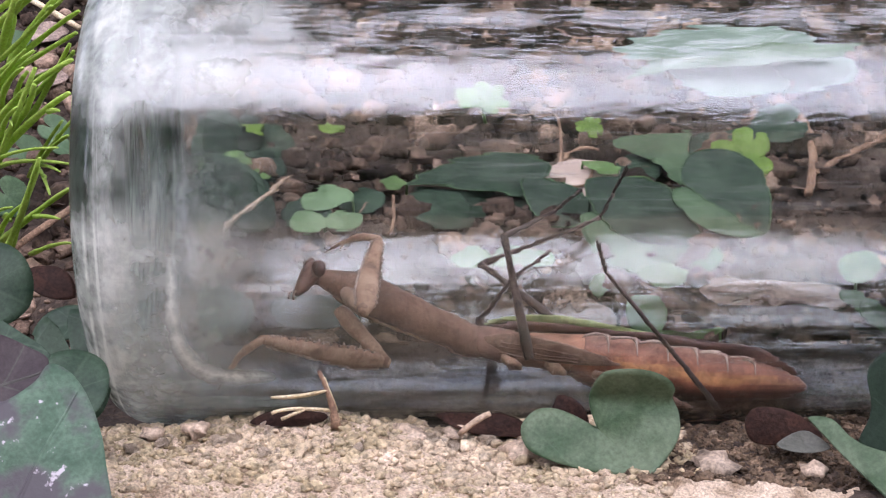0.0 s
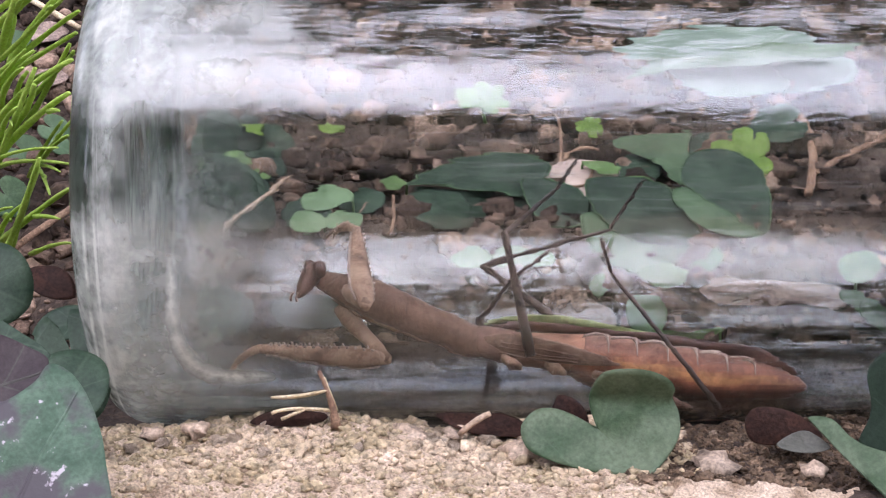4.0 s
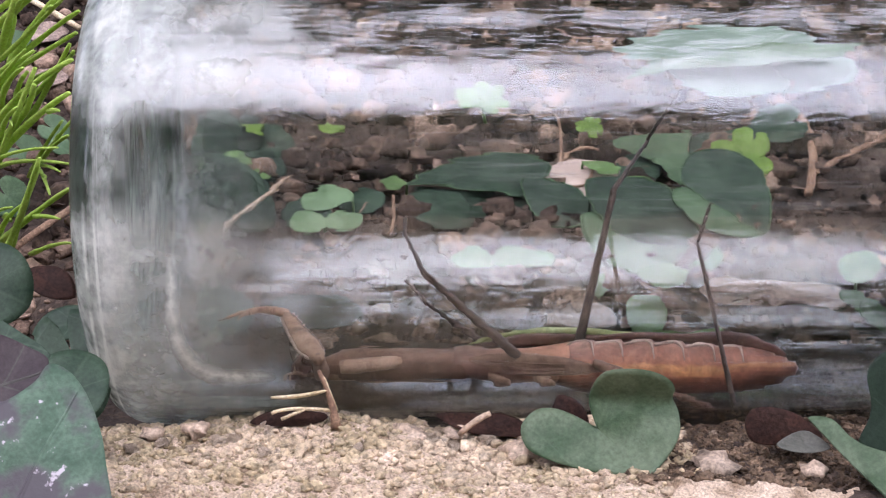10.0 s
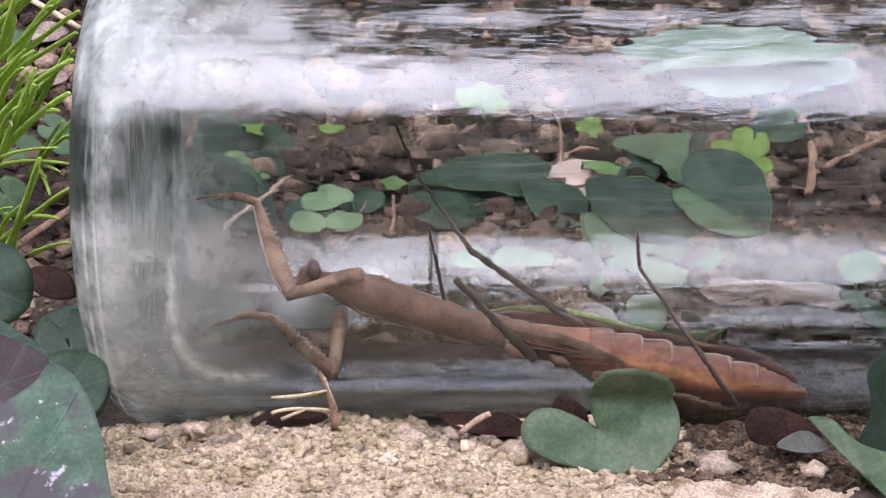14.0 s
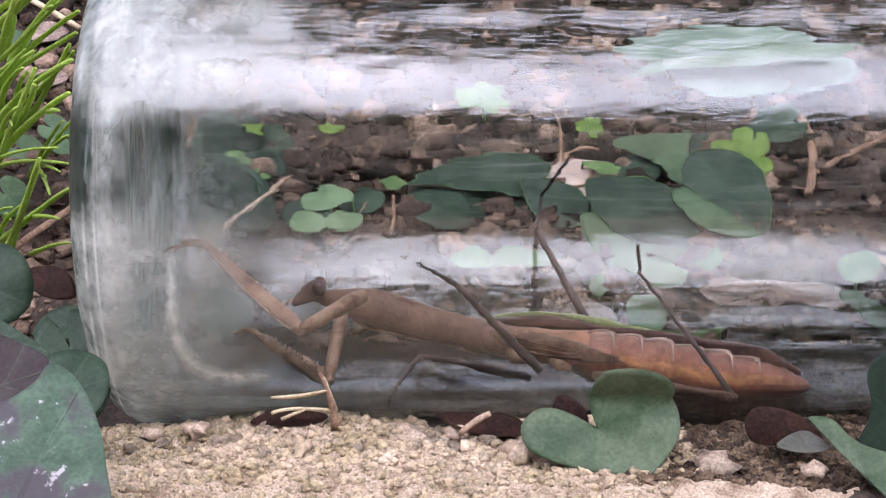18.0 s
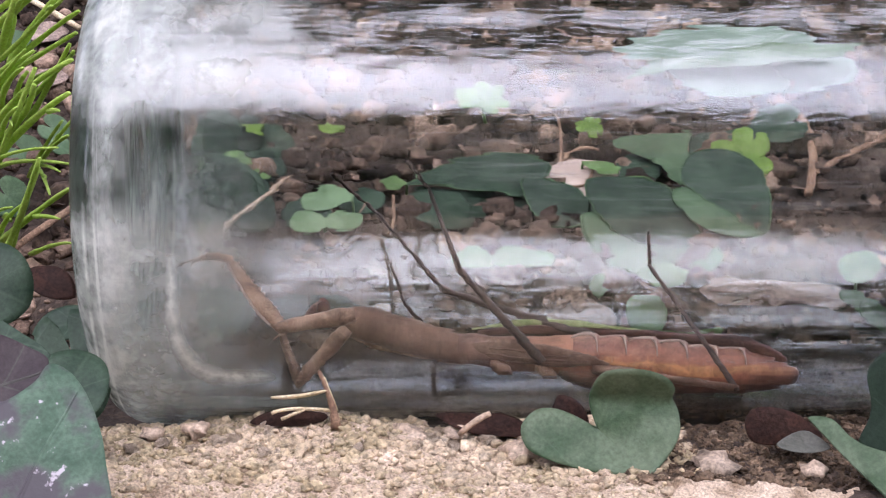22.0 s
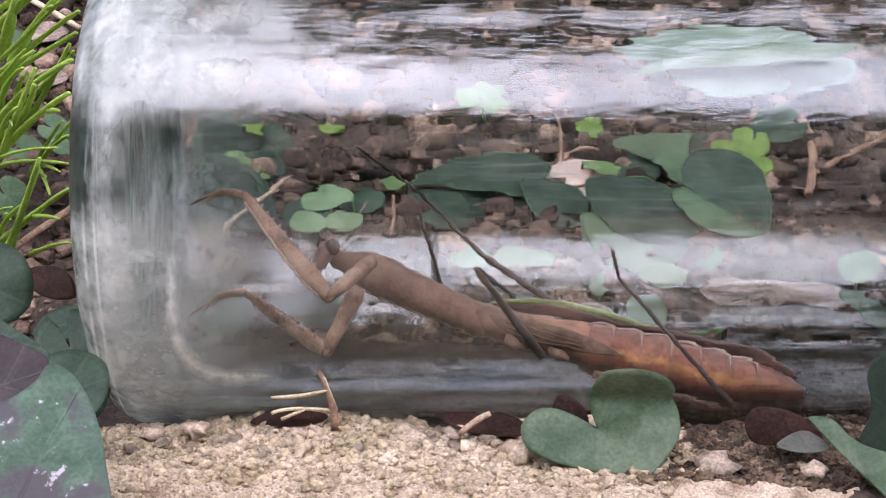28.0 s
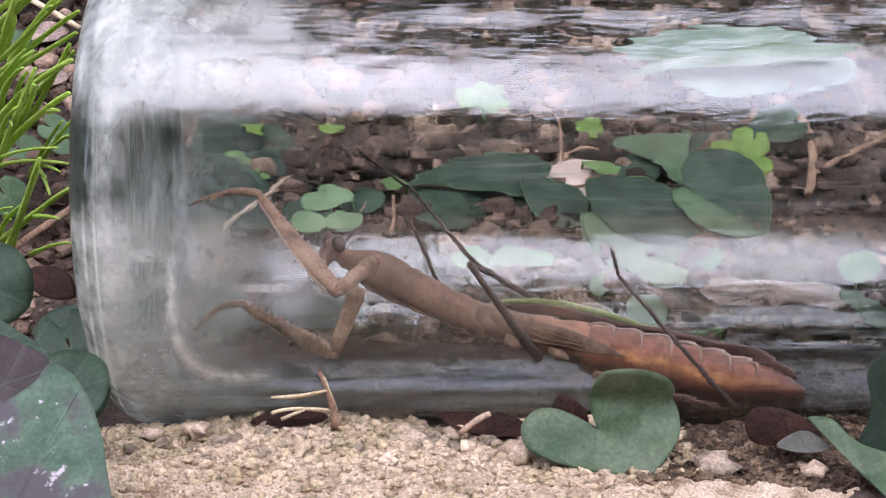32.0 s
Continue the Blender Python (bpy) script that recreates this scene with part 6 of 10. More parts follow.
    walk(PARTS["head"], [
        (0, pose(-0.0339, 0.0003, 0.0229, -177, 6, -149)), (0.5, pose(-0.0339, 0.0003, 0.0228, -180, 0, -147)), (1, pose(-0.0340, 0.0003, 0.0227, 177, -4, -146)),
        (1.5, pose(-0.0341, 0.0002, 0.0224, 176, -5, -144)), (2, pose(-0.0342, 0.0002, 0.0221, 176, -5, -142)), (2.5, pose(-0.0340, 0.0003, 0.0225, -177, 3, -142)),
        (3, pose(-0.0339, 0.0003, 0.0229, -171, 13, -145)), (3.5, pose(-0.0339, 0.0003, 0.0228, -173, 10, -143)),
        (4.5, pose(-0.0340, 0.0003, 0.0226, -176, 4, -141)), (5.5, pose(-0.0341, 0.0002, 0.0225, 179, -1, -139)), (6, pose(-0.0341, 0.0002, 0.0224, 177, -3, -139)),
        (6.5, pose(-0.0344, 0.0000, 0.0215, 180, 0, -138)), (7, pose(-0.0346, 0.0019, 0.0209, -179, 2, -138)), (7.5, pose(-0.0346, -0.0000, 0.0211, -176, 5, -136)),
        (8, pose(-0.0351, -0.0002, 0.0210, -177, 3, -135)), (8.5, pose(-0.0362, -0.0001, 0.0212, -169, 8, -126)), (9, pose(-0.0335, 0.0145, 0.0036, 168, -11, -131)),
        (9.5, pose(-0.0351, 0.0132, 0.0028, 163, -9, -116)), (9.75, pose(-0.0358, 0.0123, 0.0028, -177, 4, -145)),
        (10, pose(-0.0362, 0.0121, 0.0027, -178, 13, -171)), (10.5, pose(-0.0363, 0.0129, 0.0035, -179, 5, -173)),
        (11, pose(-0.0349, 0.0120, 0.0116, 180, -5, -176)), (11.5, pose(-0.0356, -0.0010, 0.0186, -178, 12, -172)),
        (12, pose(-0.0350, -0.0004, 0.0220, -177, 17, -171)), (12.5, pose(-0.0344, -0.0003, 0.0228, -177, 18, -171)),
        (13, pose(-0.0349, -0.0008, 0.0207, -178, 12, -172)), (13.5, pose(-0.0341, -0.0006, 0.0226, -179, 4, -169)),
        (14, pose(-0.0340, -0.0003, 0.0227, -179, 8, -173)), (14.5, pose(-0.0363, 0.0010, 0.0208, -178, 11, -172)),
        (15.5, pose(-0.0357, 0.0108, 0.0143, -179, 6, -173)), (16.5, pose(-0.0346, 0.0147, 0.0089, -180, 2, -174)),
        (17, pose(-0.0346, 0.0146, 0.0113, -178, 11, -172)), (17.5, pose(-0.0341, 0.0147, 0.0104, -179, 10, -172)),
        (18, pose(-0.0340, 0.0070, 0.0178, 179, -8, -176)), (18.5, pose(-0.0342, 0.0095, 0.0184, 172, -15, -153)),
        (19, pose(-0.0346, 0.0146, 0.0073, -180, 2, -174)), (19.5, pose(-0.0334, 0.0136, 0.0175, 180, -1, -175)), (20, pose(-0.0344, 0.0125, 0.0151, 180, -5, -176)),
        (20.5, pose(-0.0356, 0.0128, 0.0067, -179, 5, -173)), (21, pose(-0.0353, 0.0098, 0.0136, -179, 10, -172)),
        (21.5, pose(-0.0325, 0.0145, 0.0163, 180, -4, -176)), (22, pose(-0.0337, 0.0162, 0.0117, 180, -1, -175)),
        (22.5, pose(-0.0346, 0.0145, 0.0126, -179, 9, -173)), (23, pose(-0.0324, 0.0142, 0.0169, 179, -11, -177)),
        (23.5, pose(-0.0334, 0.0132, 0.0176, -180, 3, -174)), (24, pose(-0.0331, 0.0092, 0.0200, 180, -5, -176)),
        (24.5, pose(-0.0334, -0.0002, 0.0238, -180, 0, -157)), (25, pose(-0.0329, 0.0073, 0.0244, -178, 6, -163)),
        (25.5, pose(-0.0328, 0.0077, 0.0245, -177, 6, -157)), (26.5, pose(-0.0325, 0.0085, 0.0247, -176, 6, -149)),
        (27.5, pose(-0.0322, 0.0091, 0.0249, -175, 7, -143)), (28, pose(-0.0321, 0.0094, 0.0250, -174, 8, -141)),
        (28.5, pose(-0.0320, 0.0097, 0.0251, -174, 7, -141)), (29, pose(-0.0318, 0.0100, 0.0251, -174, 7, -141)),
        (29.5, pose(-0.0317, 0.0103, 0.0251, -174, 7, -141)), (30, pose(-0.0316, 0.0106, 0.0251, -175, 7, -141)),
        (30.5, pose(-0.0315, 0.0108, 0.0251, -175, 7, -141)), (31, pose(-0.0314, 0.0111, 0.0251, -175, 6, -141)),
        (31.5, pose(-0.0313, 0.0113, 0.0252, -175, 6, -141)), (32, pose(-0.0312, 0.0116, 0.0252, -175, 6, -141)),])
    walk(PARTS["fore_near_a"], [
        (0, pose(-0.0289, -0.0040, 0.0206, -4, 1, -74)), (1, pose(-0.0289, -0.0040, 0.0206, -4, 1, -74)), (1.5, pose(-0.0286, -0.0040, 0.0208, -4, 1, -71)),
        (2, pose(-0.0284, -0.0040, 0.0211, -4, 0, -67)), (2.5, pose(-0.0286, -0.0040, 0.0208, -4, -1, -74)), (3, pose(-0.0289, -0.0040, 0.0206, -4, -2, -80)),
        (3.5, pose(-0.0288, -0.0040, 0.0208, -4, -1, -77)), (4.5, pose(-0.0286, -0.0040, 0.0213, -4, -1, -71)), (5.5, pose(-0.0285, -0.0040, 0.0218, -4, 0, -66)),
        (6, pose(-0.0284, -0.0040, 0.0220, -4, 1, -63)), (6.5, pose(-0.0284, -0.0040, 0.0206, -4, 0, -67)), (7, pose(-0.0294, -0.0040, 0.0206, -3, -3, -80)),
        (7.5, pose(-0.0284, -0.0040, 0.0211, -7, 17, -106)), (8, pose(-0.0284, -0.0040, 0.0216, -8, 20, -111)), (8.5, pose(-0.0289, -0.0040, 0.0206, -10, 18, -115)),
        (9, pose(-0.0314, -0.0040, 0.0094, -12, -3, -133)), (9.5, pose(-0.0314, -0.0040, 0.0086, -13, -16, -125)),
        (10, pose(-0.0334, -0.0040, 0.0056, -27, -29, -90)), (10.5, pose(-0.0324, -0.0040, 0.0086, -28, -40, -89)),
        (11, pose(-0.0304, -0.0040, 0.0176, -28, 10, -89)), (11.5, pose(-0.0289, -0.0040, 0.0188, -26, -15, -120)),
        (12, pose(-0.0289, -0.0040, 0.0216, -24, -21, -127)), (12.5, pose(-0.0289, -0.0040, 0.0220, -24, -16, -125)),
        (13, pose(-0.0284, -0.0040, 0.0216, -26, 27, -127)), (13.5, pose(-0.0274, -0.0040, 0.0230, -43, 39, -158)),
        (14, pose(-0.0269, -0.0040, 0.0240, -50, 15, -171)), (14.5, pose(-0.0294, -0.0040, 0.0211, -20, 59, -124)),
        (15.5, pose(-0.0304, -0.0040, 0.0181, -3, 43, -102)), (16.5, pose(-0.0314, -0.0040, 0.0151, 3, 34, -92)),
        (17, pose(-0.0299, -0.0040, 0.0156, -12, 36, -118)), (17.5, pose(-0.0304, -0.0040, 0.0151, -7, 23, -109)),
        (18, pose(-0.0264, -0.0040, 0.0201, -24, 23, -154)), (18.5, pose(-0.0284, -0.0040, 0.0206, -9, 17, -110)), (19, pose(-0.0309, -0.0040, 0.0131, -8, 3, -102)),
        (19.2667, pose(-0.0287, -0.0040, 0.0173, -11, 11, -132)), (19.5, pose(-0.0264, -0.0040, 0.0216, -19, 17, -163)),
        (19.75, pose(-0.0279, -0.0040, 0.0201, -6, 13, -117)), (20, pose(-0.0294, -0.0040, 0.0186, 0, 15, -91)), (20.5, pose(-0.0304, -0.0040, 0.0126, 0, -12, -98)),
        (21, pose(-0.0289, -0.0040, 0.0176, 2, 41, -87)), (21.25, pose(-0.0277, -0.0040, 0.0191, -13, 11, -120)),
        (21.5, pose(-0.0264, -0.0040, 0.0206, -16, -5, -176)), (22, pose(-0.0284, -0.0040, 0.0166, -16, 8, -172)),
        (22.5, pose(-0.0289, -0.0040, 0.0166, -13, 37, -164)), (23, pose(-0.0264, -0.0040, 0.0206, -16, -10, -177)),
        (23.5, pose(-0.0264, -0.0040, 0.0211, -15, 26, -169)), (23.75, pose(-0.0269, -0.0040, 0.0211, -9, -4, -138)),
        (24, pose(-0.0274, -0.0040, 0.0211, -11, -30, -131)), (24.2667, pose(-0.0269, -0.0040, 0.0216, -14, 8, -138)),
        (24.5, pose(-0.0264, -0.0040, 0.0220, -24, 46, -150)), (25, pose(-0.0254, -0.0040, 0.0245, -24, 16, -153)),
        (25.5, pose(-0.0254, -0.0040, 0.0248, -22, 15, -146)), (26.5, pose(-0.0252, -0.0040, 0.0253, -19, 16, -136)),
        (27.5, pose(-0.0250, -0.0040, 0.0257, -17, 18, -128)), (28, pose(-0.0249, -0.0040, 0.0260, -16, 18, -124)),
        (28.5, pose(-0.0249, -0.0040, 0.0260, -15, 18, -123)), (29, pose(-0.0248, -0.0040, 0.0260, -15, 17, -123)),
        (29.5, pose(-0.0248, -0.0040, 0.0260, -15, 16, -122)), (30, pose(-0.0247, -0.0040, 0.0260, -15, 15, -121)),
        (30.5, pose(-0.0246, -0.0040, 0.0260, -14, 15, -120)), (31, pose(-0.0246, -0.0040, 0.0260, -14, 14, -119)),
        (31.5, pose(-0.0245, -0.0040, 0.0260, -14, 13, -119)), (32, pose(-0.0245, -0.0040, 0.0260, -14, 13, -118)),])
    walk(PARTS["fore_near_b"], [
        (0, pose(-0.0254, -0.0160, 0.0203, -78, -22, 85)), (0.5, pose(-0.0254, -0.0160, 0.0203, -78, -22, 85)), (1, pose(-0.0254, -0.0160, 0.0203, -78, -22, 85)),
        (1.5, pose(-0.0245, -0.0158, 0.0207, -79, -20, 89)), (2, pose(-0.0236, -0.0155, 0.0210, -81, -19, 93)), (2.5, pose(-0.0251, -0.0160, 0.0210, -79, -21, 88)),
        (3, pose(-0.0266, -0.0163, 0.0210, -77, -23, 83)), (3.5, pose(-0.0260, -0.0162, 0.0211, -80, -24, 90)), (4.5, pose(-0.0246, -0.0158, 0.0214, -85, -26, 102)),
        (5.5, pose(-0.0233, -0.0154, 0.0217, -91, -28, 116)), (6, pose(-0.0227, -0.0151, 0.0219, -95, -30, 124)),
        (6.5, pose(-0.0236, -0.0155, 0.0205, -109, -38, 149)), (7, pose(-0.0271, -0.0163, 0.0211, -102, -30, 135)),
        (7.5, pose(-0.0316, -0.0155, 0.0173, -101, -4, 135)), (8, pose(-0.0326, -0.0150, 0.0172, -101, -1, 136)),
        (8.5, pose(-0.0340, -0.0148, 0.0168, -102, -3, 144)), (9, pose(-0.0399, -0.0132, 0.0100, -102, 6, 148)), (9.5, pose(-0.0384, -0.0138, 0.0121, -102, 5, 143)),
        (10, pose(-0.0334, -0.0149, 0.0117, -102, -7, 109)), (10.5, pose(-0.0322, -0.0135, 0.0167, -102, 6, 107)),
        (11, pose(-0.0301, -0.0163, 0.0154, -106, -17, 145)), (11.5, pose(-0.0349, -0.0145, 0.0219, -116, -39, 165)),
        (12, pose(-0.0358, -0.0133, 0.0261, -125, -49, 179)), (12.5, pose(-0.0358, -0.0138, 0.0254, -98, -37, 140)),
        (13, pose(-0.0351, -0.0128, 0.0158, -112, -23, 168)), (13.5, pose(-0.0364, -0.0077, 0.0152, -106, -34, 156)),
        (14, pose(-0.0388, -0.0058, 0.0208, -82, -38, 114)), (14.5, pose(-0.0330, -0.0094, 0.0104, -94, -29, 136)),
        (15.5, pose(-0.0323, -0.0129, 0.0095, -97, -21, 144)), (16.5, pose(-0.0317, -0.0144, 0.0082, -100, -14, 154)),
        (17, pose(-0.0347, -0.0130, 0.0083, -100, -20, 152)), (17.5, pose(-0.0341, -0.0149, 0.0103, -101, -14, 156)),
        (18, pose(-0.0368, -0.0091, 0.0152, -103, -37, 159)), (18.5, pose(-0.0325, -0.0152, 0.0169, -91, -24, 135)),
        (19, pose(-0.0335, -0.0162, 0.0125, -92, 8, 152)), (19.5, pose(-0.0379, -0.0075, 0.0178, -89, -33, 128)),
        (20, pose(-0.0297, -0.0161, 0.0154, -98, -17, 151)), (20.5, pose(-0.0320, -0.0161, 0.0152, -94, 2, 121)), (21, pose(-0.0285, -0.0135, 0.0094, -97, -9, 179)),
        (21.25, pose(-0.0339, -0.0146, 0.0167, -88, -13, 135)), (21.5, pose(-0.0389, -0.0049, 0.0216, -81, -28, 115)),
        (22, pose(-0.0407, -0.0056, 0.0148, -84, -23, 122)), (22.5, pose(-0.0385, -0.0067, 0.0091, -94, -31, 143)),
        (23, pose(-0.0387, -0.0048, 0.0227, -89, -52, 134)), (23.5, pose(-0.0375, -0.0062, 0.0156, -100, -48, 148)),
        (24, pose(-0.0345, -0.0122, 0.0273, -121, -63, 174)), (24.5, pose(-0.0340, -0.0084, 0.0131, -127, -22, -177)),
        (25, pose(-0.0362, -0.0094, 0.0212, -121, -53, 168)), (25.5, pose(-0.0354, -0.0107, 0.0214, -119, -52, 166)),
        (26.5, pose(-0.0339, -0.0123, 0.0218, -118, -50, 165)), (27.5, pose(-0.0324, -0.0134, 0.0220, -119, -49, 165)),
        (28, pose(-0.0316, -0.0138, 0.0221, -119, -49, 166)), (28.5, pose(-0.0314, -0.0139, 0.0222, -116, -48, 162)),
        (29, pose(-0.0313, -0.0141, 0.0224, -114, -47, 159)), (29.5, pose(-0.0311, -0.0142, 0.0225, -112, -46, 156)),
        (30, pose(-0.0309, -0.0143, 0.0227, -110, -46, 154)), (30.5, pose(-0.0307, -0.0145, 0.0228, -109, -45, 152)),
        (31, pose(-0.0305, -0.0146, 0.0229, -108, -44, 150)), (31.5, pose(-0.0303, -0.0147, 0.0231, -107, -44, 149)),
        (32, pose(-0.0302, -0.0148, 0.0232, -106, -43, 147)),])
    walk(PARTS["fore_near_c"], [
        (0, pose(-0.0238, 0.0047, 0.0289, 169, 16, 146)), (0.5, pose(-0.0236, 0.0047, 0.0288, 169, 13, 145)), (1, pose(-0.0235, 0.0048, 0.0287, 169, 10, 144)),
        (1.5, pose(-0.0241, 0.0053, 0.0285, 168, 4, 139)), (2, pose(-0.0246, 0.0057, 0.0283, 168, -2, 134)), (2.5, pose(-0.0244, 0.0050, 0.0290, 168, 10, 137)),
        (3, pose(-0.0243, 0.0043, 0.0297, 170, 21, 142)), (3.5, pose(-0.0258, 0.0044, 0.0302, 167, 18, 133)), (4.5, pose(-0.0289, 0.0040, 0.0312, 163, 12, 118)),
        (5.5, pose(-0.0320, 0.0025, 0.0323, 161, 5, 106)), (6, pose(-0.0334, 0.0012, 0.0330, 161, 1, 101)), (6.5, pose(-0.0387, -0.0064, 0.0345, 158, -12, 129)),
        (7, pose(-0.0410, -0.0025, 0.0323, 161, 2, 94)), (7.26667, pose(-0.0442, -0.0011, 0.0257, 162, 37, 96)), (7.5, pose(-0.0475, 0.0003, 0.0190, 166, 71, 101)),
        (8, pose(-0.0489, 0.0005, 0.0176, 169, 46, 104)), (8.5, pose(-0.0521, -0.0014, 0.0178, -118, 71, -174)),
        (8.75, pose(-0.0554, -0.0016, 0.0128, -158, 39, 139)), (9, pose(-0.0587, -0.0012, 0.0075, -156, 12, 143)),
        (9.5, pose(-0.0563, -0.0004, 0.0103, -158, 12, 133)), (9.75, pose(-0.0486, 0.0036, 0.0123, -152, 5, 175)),
        (10, pose(-0.0405, 0.0062, 0.0146, -151, 2, -171)), (10.5, pose(-0.0387, 0.0079, 0.0145, -150, 26, -166)),
        (11, pose(-0.0478, -0.0040, 0.0220, -157, 1, 148)), (11.5, pose(-0.0518, -0.0101, 0.0361, -157, -7, 138)),
        (12, pose(-0.0507, -0.0130, 0.0430, -156, -17, 133)), (12.5, pose(-0.0496, -0.0022, 0.0389, -162, -22, 153)),
        (13, pose(-0.0553, -0.0086, 0.0246, -159, 15, 115)), (13.5, pose(-0.0535, -0.0001, 0.0278, -148, 19, 151)),
        (14, pose(-0.0461, 0.0104, 0.0346, -147, -2, 159)), (14.5, pose(-0.0472, 0.0041, 0.0215, -148, 23, 149)),
        (15.5, pose(-0.0492, -0.0005, 0.0176, -149, 32, 148)), (16.5, pose(-0.0513, -0.0047, 0.0138, -148, 41, 150)),
        (17, pose(-0.0534, -0.0030, 0.0159, -155, 35, 138)), (17.5, pose(-0.0540, -0.0059, 0.0155, -166, 23, 116)),
        (18, pose(-0.0536, -0.0026, 0.0287, -158, 10, 144)), (18.5, pose(-0.0471, -0.0007, 0.0261, -158, 12, 144)),
        (19, pose(-0.0532, -0.0058, 0.0095, -164, 25, 124)), (19.5, pose(-0.0494, 0.0075, 0.0300, -154, 22, 149)),
        (20, pose(-0.0485, -0.0058, 0.0221, -160, 14, 132)), (20.5, pose(-0.0437, 0.0031, 0.0143, -158, 15, 138)),
        (21, pose(-0.0507, -0.0132, 0.0128, -162, 34, 129)), (21.5, pose(-0.0473, 0.0131, 0.0321, -159, 1, 139)), (22, pose(-0.0516, 0.0120, 0.0236, -158, 9, 154)),
        (22.5, pose(-0.0538, 0.0049, 0.0208, -161, 54, 144)), (23, pose(-0.0485, 0.0053, 0.0404, -165, -5, 143)),
        (23.5, pose(-0.0502, 0.0017, 0.0324, -156, 36, 168)), (23.7333, pose(-0.0475, -0.0047, 0.0399, -165, 8, 154)),
        (24, pose(-0.0448, -0.0112, 0.0473, -167, -21, 144)), (24.25, pose(-0.0504, -0.0130, 0.0365, -167, 19, 127)),
        (24.5, pose(-0.0548, -0.0096, 0.0215, -163, 47, 133)), (25, pose(-0.0495, -0.0065, 0.0391, -154, 13, 153)),
        (25.5, pose(-0.0490, -0.0072, 0.0391, -154, 12, 152)), (26.5, pose(-0.0478, -0.0085, 0.0390, -155, 11, 149)),
        (27.5, pose(-0.0467, -0.0097, 0.0390, -155, 10, 147)), (28, pose(-0.0461, -0.0102, 0.0389, -155, 9, 145)),
        (28.5, pose(-0.0459, -0.0093, 0.0388, -155, 9, 148)), (29, pose(-0.0456, -0.0086, 0.0388, -154, 9, 152)),
        (29.5, pose(-0.0453, -0.0080, 0.0387, -154, 9, 155)), (30, pose(-0.0451, -0.0075, 0.0387, -153, 9, 158)),
        (30.5, pose(-0.0448, -0.0070, 0.0387, -153, 9, 162)), (31, pose(-0.0445, -0.0066, 0.0387, -152, 9, 167)),
        (31.5, pose(-0.0442, -0.0063, 0.0387, -151, 8, 173)), (32, pose(-0.0439, -0.0059, 0.0387, -150, 7, -178)),])
